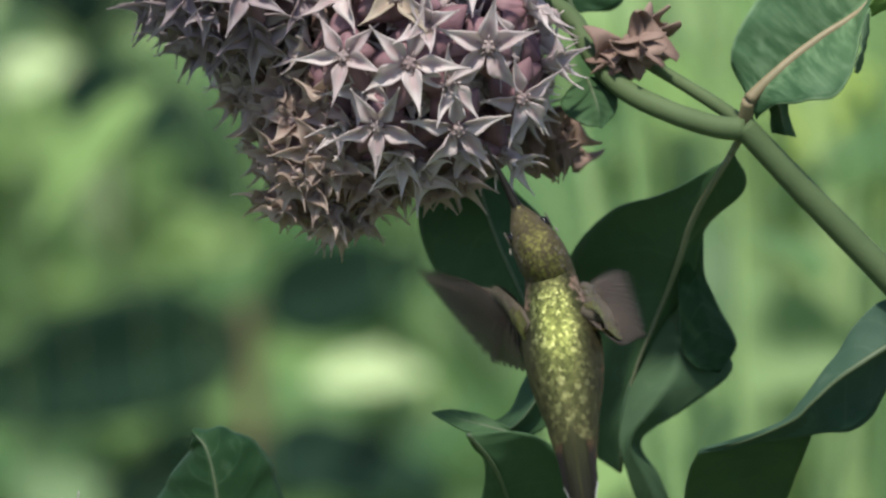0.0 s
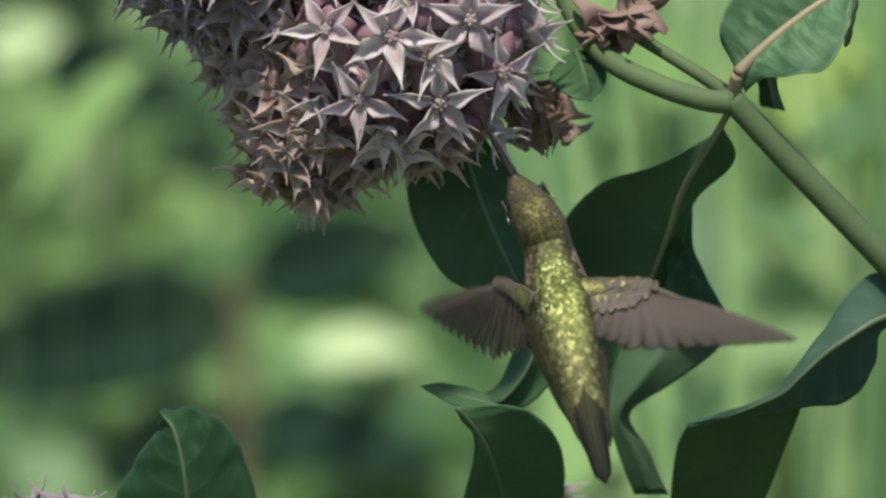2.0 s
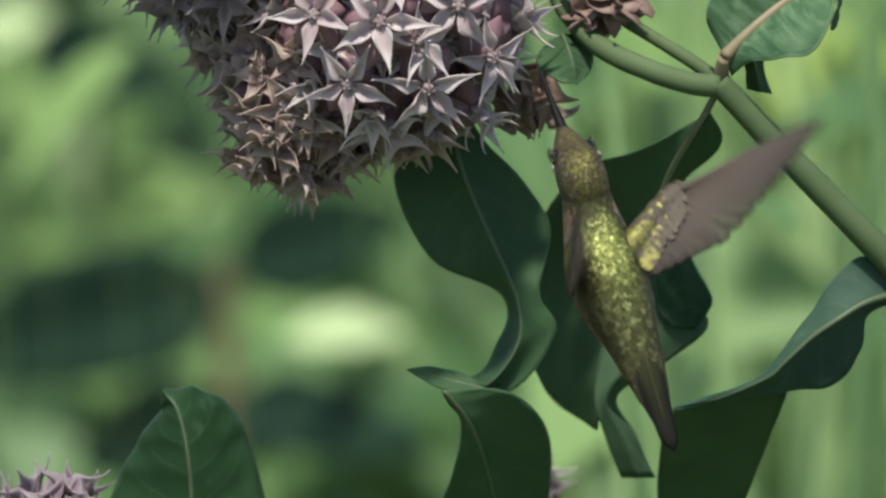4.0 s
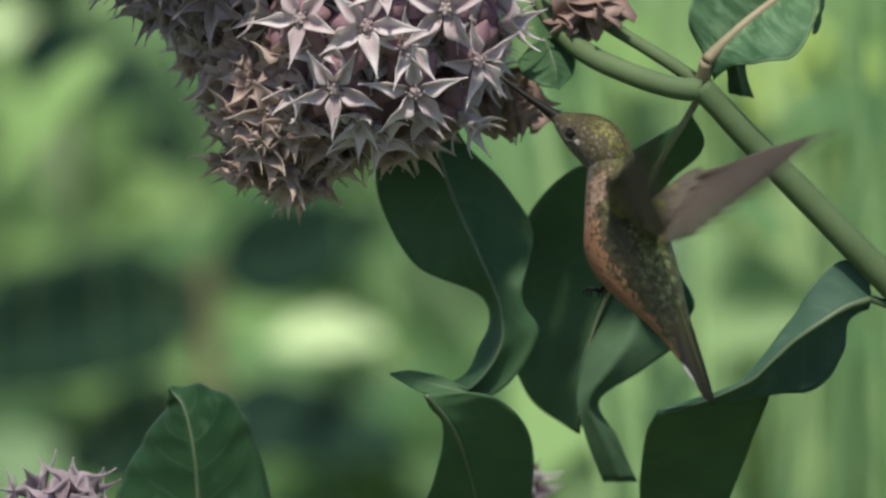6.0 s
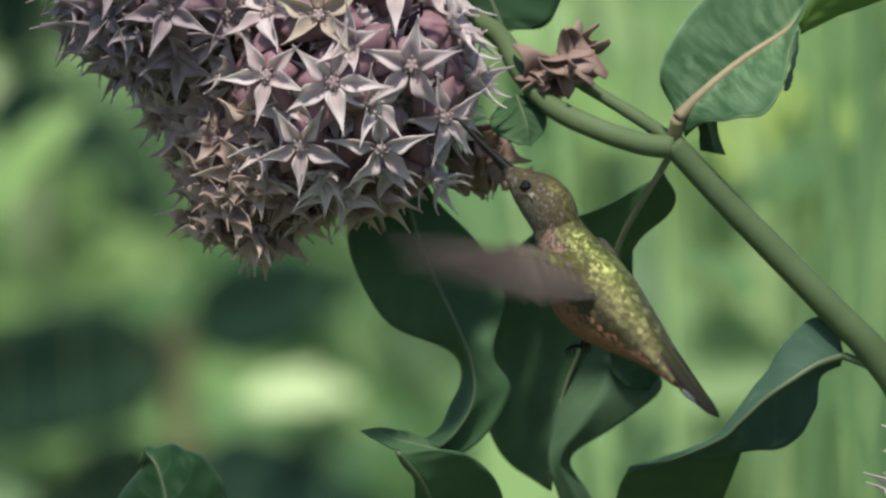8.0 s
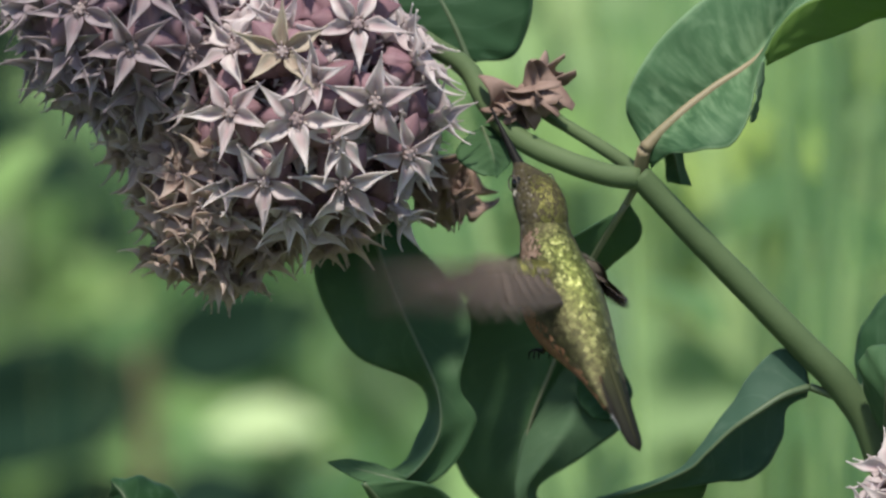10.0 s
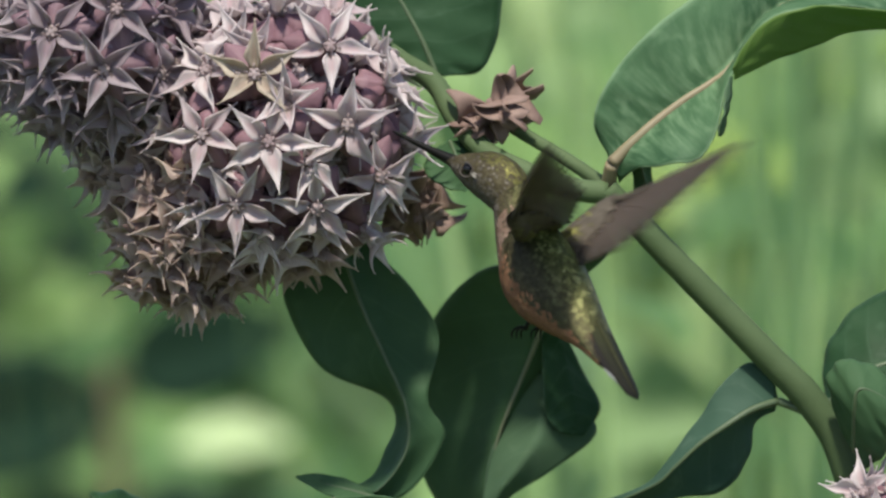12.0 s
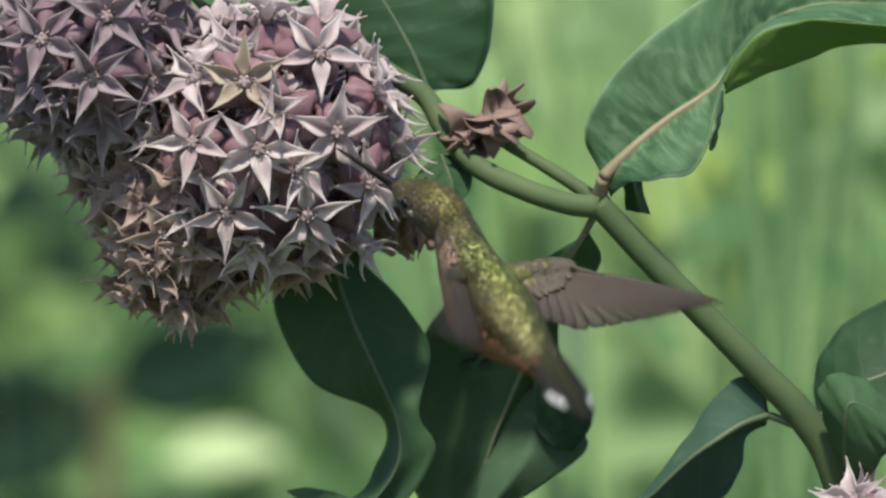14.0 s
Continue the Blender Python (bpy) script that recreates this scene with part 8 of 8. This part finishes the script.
        (8.3, 0.0050, -0.0068, 0.0035, 8.6, -38.6, -118.5), (8.333, 0.0050, -0.0068, 0.0035, 18.6, -46.8, -133.0), (8.367, 0.0050, -0.0068, 0.0035, -19.4, -2.5, -71.2), (8.4, 0.0050, -0.0068, 0.0035, -22.2, 10.4, -67.3),
        (8.433, 0.0050, -0.0068, 0.0035, -23.4, 8.2, -67.4), (8.467, 0.0050, -0.0068, 0.0035, -41.5, -74.0, -74.6), (8.5, 0.0050, -0.0068, 0.0035, -24.4, -85.8, -92.5), (8.533, 0.0050, -0.0068, 0.0035, -17.8, -70.8, -91.4),
        (8.567, 0.0050, -0.0068, 0.0035, -11.4, 9.5, -65.3), (8.6, 0.0050, -0.0068, 0.0035, -11.3, 23.3, -61.1), (8.633, 0.0050, -0.0068, 0.0035, -5.4, 35.7, -51.0), (8.667, 0.0050, -0.0068, 0.0035, -27.1, -40.0, -74.2),
        (8.7, 0.0050, -0.0068, 0.0035, -21.4, -51.4, -80.7), (8.733, 0.0050, -0.0068, 0.0035, -13.9, -46.9, -90.0), (8.767, 0.0050, -0.0068, 0.0035, -20.1, 37.7, -82.4), (8.8, 0.0050, -0.0068, 0.0035, -16.2, 51.6, -75.5),
        (8.833, 0.0050, -0.0068, 0.0035, -4.3, 64.7, -62.7), (8.867, 0.0050, -0.0068, 0.0035, -26.9, -12.4, -77.0), (8.9, 0.0050, -0.0068, 0.0035, -26.1, -23.7, -81.7), (8.933, 0.0050, -0.0068, 0.0035, -22.7, -34.8, -87.2),
        (8.967, 0.0050, -0.0068, 0.0035, -20.2, 19.3, -83.4), (9, 0.0050, -0.0068, 0.0035, -18.1, 29.9, -77.0), (9.033, 0.0050, -0.0068, 0.0035, -12.9, 40.1, -69.1), (9.067, 0.0050, -0.0068, 0.0035, -18.0, -37.3, -93.6),
        (9.1, 0.0050, -0.0068, 0.0035, -22.1, -26.6, -86.9), (9.133, 0.0050, -0.0068, 0.0035, -23.5, -15.7, -81.4), (9.167, 0.0050, -0.0068, 0.0035, -12.8, 21.2, -74.1), (9.2, 0.0050, -0.0068, 0.0035, -10.3, 34.5, -66.8),
        (9.233, 0.0050, -0.0068, 0.0035, -2.8, 47.2, -56.8), (9.267, 0.0050, -0.0068, 0.0035, -40.1, -8.7, -90.7), (9.3, 0.0050, -0.0068, 0.0035, -40.8, -0.8, -85.6), (9.333, 0.0050, -0.0068, 0.0035, -40.3, 7.1, -80.5),
        (9.367, 0.0050, -0.0068, 0.0035, 12.2, 59.7, -42.1), (9.4, 0.0050, -0.0068, 0.0035, -2.6, 48.7, -59.0), (9.433, 0.0050, -0.0068, 0.0035, -8.8, 36.2, -69.5), (9.467, 0.0050, -0.0068, 0.0035, -11.2, -28.7, -86.6),
        (9.5, 0.0050, -0.0068, 0.0035, -14.9, -18.7, -79.1), (9.533, 0.0050, -0.0068, 0.0035, -15.8, -8.6, -72.4), (9.567, 0.0050, -0.0068, 0.0035, -10.5, 18.8, -74.4), (9.6, 0.0050, -0.0068, 0.0035, -7.8, 28.2, -66.1),
        (9.633, 0.0050, -0.0068, 0.0035, -1.9, 37.1, -56.3), (9.667, 0.0050, -0.0068, 0.0035, -8.3, -28.2, -92.0), (9.7, 0.0050, -0.0068, 0.0035, -12.1, -18.7, -83.9), (9.733, 0.0050, -0.0068, 0.0035, -13.2, -8.8, -76.7),
        (9.767, 0.0050, -0.0068, 0.0035, -4.3, 19.6, -65.6), (9.8, 0.0050, -0.0068, 0.0035, -1.1, 31.8, -56.3), (9.833, 0.0050, -0.0068, 0.0035, 7.1, 43.0, -44.3), (9.867, 0.0050, -0.0068, 0.0035, -32.1, -6.0, -86.8),
        (9.9, 0.0050, -0.0068, 0.0035, -32.6, 1.1, -80.6), (9.933, 0.0050, -0.0068, 0.0035, -31.9, 8.2, -74.4), (9.967, 0.0050, -0.0068, 0.0035, 21.3, 54.7, -29.2), (10, 0.0050, -0.0068, 0.0035, 6.5, 45.4, -47.1),
        (10.033, 0.0050, -0.0068, 0.0035, -0.5, 34.2, -59.6), (10.067, 0.0050, -0.0068, 0.0035, -3.4, -23.8, -85.0), (10.1, 0.0050, -0.0068, 0.0035, -7.0, -14.9, -76.3), (10.133, 0.0050, -0.0068, 0.0035, -7.8, -5.7, -68.3),
        (10.167, 0.0050, -0.0068, 0.0035, -3.6, 14.7, -68.0), (10.2, 0.0050, -0.0068, 0.0035, -1.3, 26.8, -59.0), (10.233, 0.0050, -0.0068, 0.0035, 5.6, 38.2, -47.9), (10.267, 0.0050, -0.0068, 0.0035, -2.5, -23.0, -89.9),
        (10.3, 0.0050, -0.0068, 0.0035, -6.0, -14.2, -81.1), (10.333, 0.0050, -0.0068, 0.0035, -6.7, -5.2, -72.9), (10.367, 0.0050, -0.0068, 0.0035, 0.5, 18.6, -60.5), (10.4, 0.0050, -0.0068, 0.0035, 3.8, 29.9, -50.2),
        (10.433, 0.0050, -0.0068, 0.0035, 12.2, 40.3, -37.4), (10.467, 0.0050, -0.0068, 0.0035, -27.8, -4.1, -84.1), (10.5, 0.0050, -0.0068, 0.0035, -28.2, 2.5, -77.4), (10.533, 0.0050, -0.0068, 0.0035, -27.3, 9.1, -70.7),
        (10.567, 0.0050, -0.0068, 0.0035, 24.8, 52.2, -23.5), (10.6, 0.0050, -0.0068, 0.0035, 10.4, 43.6, -41.6), (10.633, 0.0050, -0.0068, 0.0035, 3.1, 33.0, -54.7), (10.667, 0.0050, -0.0068, 0.0035, -0.4, -21.2, -83.4),
        (10.7, 0.0050, -0.0068, 0.0035, -3.7, -12.8, -74.3), (10.733, 0.0050, -0.0068, 0.0035, -4.3, -4.1, -65.8), (10.767, 0.0050, -0.0068, 0.0035, 10.7, -60.4, -85.5), (10.8, 0.0050, -0.0068, 0.0035, -6.3, -52.6, -67.8),
        (10.833, 0.0050, -0.0068, 0.0035, -11.4, -42.0, -60.3), (10.867, 0.0050, -0.0068, 0.0035, -1.6, 41.1, -54.5), (10.9, 0.0050, -0.0068, 0.0035, -6.0, 29.7, -65.2), (10.933, 0.0050, -0.0068, 0.0035, -6.2, 15.8, -66.5),
        (10.967, 0.0050, -0.0068, 0.0035, 8.2, -56.6, -116.2), (11, 0.0050, -0.0068, 0.0035, 22.3, -56.8, -133.4), (11.033, 0.0050, -0.0068, 0.0035, 36.0, -54.7, -149.7), (11.067, 0.0050, -0.0068, 0.0035, -15.5, -7.5, -98.3),
        (11.1, 0.0050, -0.0068, 0.0035, -15.1, 3.9, -91.3), (11.133, 0.0050, -0.0068, 0.0035, -18.5, 12.9, -90.9), (11.167, 0.0050, -0.0068, 0.0035, -42.2, 7.2, -83.4), (11.2, 0.0050, -0.0068, 0.0035, -46.6, 15.1, -85.1),
        (11.233, 0.0050, -0.0068, 0.0035, -42.0, 23.7, -77.5), (11.267, 0.0050, -0.0068, 0.0035, -3.8, -17.9, -102.9), (11.3, 0.0050, -0.0068, 0.0035, -4.1, -8.1, -93.1), (11.333, 0.0050, -0.0068, 0.0035, -5.6, 1.0, -84.9),
        (11.367, 0.0050, -0.0068, 0.0035, -8.1, 38.8, -58.9), (11.4, 0.0050, -0.0068, 0.0035, -14.8, 26.4, -67.6), (11.433, 0.0050, -0.0068, 0.0035, -13.5, 3.8, -75.0), (11.467, 0.0050, -0.0068, 0.0035, 34.7, -67.1, -142.6),
        (11.5, 0.0050, -0.0068, 0.0035, 9.4, -62.9, -115.4), (11.533, 0.0050, -0.0068, 0.0035, -5.5, -55.1, -97.4), (11.567, 0.0050, -0.0068, 0.0035, -4.4, 13.1, -61.1), (11.6, 0.0050, -0.0068, 0.0035, -2.7, 25.5, -53.1),
        (11.633, 0.0050, -0.0068, 0.0035, 1.2, 36.9, -43.9), (11.667, 0.0050, -0.0068, 0.0035, -13.6, -11.0, -99.8), (11.7, 0.0050, -0.0068, 0.0035, -16.1, -2.7, -93.1), (11.733, 0.0050, -0.0068, 0.0035, -13.6, 8.2, -85.9),
        (11.767, 0.0050, -0.0068, 0.0035, -3.9, -8.3, -92.3), (11.8, 0.0050, -0.0068, 0.0035, -3.4, 1.0, -83.5), (11.833, 0.0050, -0.0068, 0.0035, -3.9, 9.5, -75.6), (11.867, 0.0050, -0.0068, 0.0035, 61.9, 27.9, -29.0),
        (11.9, 0.0050, -0.0068, 0.0035, 51.0, 30.1, -47.2), (11.933, 0.0050, -0.0068, 0.0035, 23.4, -1.1, -94.8), (11.967, 0.0050, -0.0068, 0.0035, 43.9, -66.5, -164.3), (12, 0.0050, -0.0068, 0.0035, 17.1, -64.0, -135.5),
        (12.033, 0.0050, -0.0068, 0.0035, 9.7, -13.6, -92.0), (12.067, 0.0050, -0.0068, 0.0035, 65.2, 32.1, -30.0), (12.1, 0.0050, -0.0068, 0.0035, 55.2, 35.0, -47.8), (12.133, 0.0050, -0.0068, 0.0035, 46.5, 35.4, -65.1),
        (12.167, 0.0050, -0.0068, 0.0035, 20.9, -20.3, -102.3), (12.2, 0.0050, -0.0068, 0.0035, 16.8, -14.4, -90.5), (12.233, 0.0050, -0.0068, 0.0035, 16.5, -7.6, -79.2), (12.267, 0.0050, -0.0068, 0.0035, -6.7, 23.2, -68.6),
        (12.3, 0.0050, -0.0068, 0.0035, -1.0, 36.6, -58.1), (12.333, 0.0050, -0.0068, 0.0035, 6.8, 49.6, -46.6), (12.367, 0.0050, -0.0068, 0.0035, -30.2, 6.1, -99.7), (12.4, 0.0050, -0.0068, 0.0035, -31.7, 13.2, -93.8),
        (12.433, 0.0050, -0.0068, 0.0035, -26.0, 21.6, -84.6), (12.467, 0.0050, -0.0068, 0.0035, 10.0, -49.8, -138.4), (12.5, 0.0050, -0.0068, 0.0035, -0.7, -42.4, -124.6), (12.533, 0.0050, -0.0068, 0.0035, -12.4, -12.6, -95.7),
        (12.567, 0.0050, -0.0068, 0.0035, 19.7, 47.7, -28.2), (12.6, 0.0050, -0.0068, 0.0035, 3.1, 39.5, -49.4), (12.633, 0.0050, -0.0068, 0.0035, -0.9, 25.2, -58.9), (12.667, 0.0050, -0.0068, 0.0035, 7.3, -20.7, -97.0),
        (12.7, 0.0050, -0.0068, 0.0035, 5.7, -15.5, -86.3), (12.733, 0.0050, -0.0068, 0.0035, 3.2, -9.7, -77.0), (12.767, 0.0050, -0.0068, 0.0035, 6.8, 39.4, -39.5), (12.8, 0.0050, -0.0068, 0.0035, -2.4, 27.3, -52.6),
        (12.833, 0.0050, -0.0068, 0.0035, -5.3, 15.0, -61.7), (12.867, 0.0050, -0.0068, 0.0035, 26.4, -19.6, -108.8), (12.9, 0.0050, -0.0068, 0.0035, 21.7, -16.3, -96.9), (12.933, 0.0050, -0.0068, 0.0035, 20.6, -11.1, -84.8),
        (12.967, 0.0050, -0.0068, 0.0035, 11.7, 31.2, -79.8), (13, 0.0050, -0.0068, 0.0035, 19.2, 40.1, -65.4), (13.033, 0.0050, -0.0068, 0.0035, 32.7, 46.7, -47.2), (13.067, 0.0050, -0.0068, 0.0035, -21.2, -14.2, -106.7),
        (13.1, 0.0050, -0.0068, 0.0035, -24.3, -8.7, -100.2), (13.133, 0.0050, -0.0068, 0.0035, -24.1, -2.7, -91.8), (13.167, 0.0050, -0.0068, 0.0035, -7.7, -7.4, -77.0), (13.2, 0.0050, -0.0068, 0.0035, -8.1, 1.4, -67.7),
        (13.233, 0.0050, -0.0068, 0.0035, -6.7, 13.4, -62.5), (13.267, 0.0050, -0.0068, 0.0035, -3.5, 11.2, -74.4), (13.3, 0.0050, -0.0068, 0.0035, -2.6, 22.5, -68.4), (13.333, 0.0050, -0.0068, 0.0035, 3.8, 31.9, -59.6),
        (13.367, 0.0050, -0.0068, 0.0035, -2.1, -26.9, -86.1), (13.4, 0.0050, -0.0068, 0.0035, -5.8, -16.6, -79.1), (13.433, 0.0050, -0.0068, 0.0035, -6.9, -7.2, -68.8), (13.467, 0.0050, -0.0068, 0.0035, -6.2, 59.0, -33.6),
        (13.5, 0.0050, -0.0068, 0.0035, -15.7, 45.7, -44.4), (13.533, 0.0050, -0.0068, 0.0035, -18.9, 31.9, -50.9), (13.567, 0.0050, -0.0068, 0.0035, -21.5, -7.8, -102.3), (13.6, 0.0050, -0.0068, 0.0035, -20.3, -0.6, -94.9),
        (13.633, 0.0050, -0.0068, 0.0035, -22.6, 1.2, -86.4), (13.667, 0.0050, -0.0068, 0.0035, 19.4, 39.6, -24.7), (13.7, 0.0050, -0.0068, 0.0035, 4.8, 30.0, -41.5), (13.733, 0.0050, -0.0068, 0.0035, 0.2, 15.7, -52.2),
        (13.767, 0.0050, -0.0068, 0.0035, 19.4, -3.4, -115.7), (13.8, 0.0050, -0.0068, 0.0035, 20.4, -1.4, -104.7), (13.833, 0.0050, -0.0068, 0.0035, 21.5, 0.8, -92.2), (13.867, 0.0050, -0.0068, 0.0035, 2.0, 37.5, -39.5),
        (13.9, 0.0050, -0.0068, 0.0035, -5.7, 23.9, -48.9), (13.933, 0.0050, -0.0068, 0.0035, -5.7, 10.9, -55.2), (13.967, 0.0050, -0.0068, 0.0035, 17.5, -5.6, -118.4), (14, 0.0050, -0.0068, 0.0035, 16.4, -5.7, -109.1),
    ))
    spread = ((0, 0.12), (0.5, 0.2), (0.8, 0.06), (2.1, 0.04), (2.2, 0.5), (2.3, 0.9), (2.4, 0.8), (2.5, 0.75), (2.6, 0.4), (2.7, 0.3), (2.8, 0.3), (2.9, 0.25), (3, 0.1), (3.1, 0.1), (3.2, 0.04), (5.2, 0.04), (5.3, 0.6), (5.4, 0.3), (5.5, 0.22), (5.6, 0.2), (5.7, 0.1), (5.8, 0.04), (5.9, 0.04), (6, 0.1), (6.1, 0.04), (8.3, 0.04), (8.4, 1.3), (8.5, 1.5), (8.6, 1.3), (8.7, 0.7), (8.8, 0.04), (10.7, 0.04), (10.8, 0.6), (10.9, 0.5), (11, 0.45), (11.1, 0.3), (11.2, 0.1), (11.3, 0.04), (11.5, 0.1), (13.1, 0.04), (13.2, 0.1), (13.3, 0.3), (13.4, 0.42), (13.5, 0.42), (13.6, 0.35), (13.8, 0.3), (13.9, 0.15), (14, 0.32))
    for k, feather in tail_feathers:
        layer = 0.0046 - 0.00022 * abs(k)
        walk(feather, [(t, pose(-0.022, 0.0006 * k, layer - 0.00006 * k * k, -6 * k, 6.5, 180 - k * (9.0 * s - 1.9))) for t, s in spread])
    # the clusters and the shoot nod in the wind
    for cluster in clusters:
        walk(cluster, [(t, Matrix.Translation(cluster.location + RIGHT * (x * U) - UP * (y * U))) for t, x, y in (
            (0, 6, -5), (1, 2, -11), (2, -6, -5), (3, -6, -6), (5.5, 4, 3), (6.5, 5, -8), (7.5, 0, 0), (8.5, -7, -6), (11, -9, 16), (12, -1, 20), (12.5, -4, 22), (13, -6, 16), (14, -3, 8))])
    for shoot in shoots:
        walk(shoot, [(t, Matrix.Translation(shoot.location + RIGHT * (x * U) - UP * (y * U))) for t, x, y in (
            (0, -40, 5), (0.5, -72, 14), (1, -88, 17), (1.5, -86, 18), (2, -78, 18), (2.5, -69, 18), (3, -65, 18), (3.6, -60, 14), (5.5, -2, -1), (6, -6, -2), (6.5, -4, -4), (7, 8, -3),
            (7.5, 0, 0), (8, -2, 4), (8.5, -6, 7), (11, 11, 2), (12, 20, 2), (14, 22, 2))])


motions()
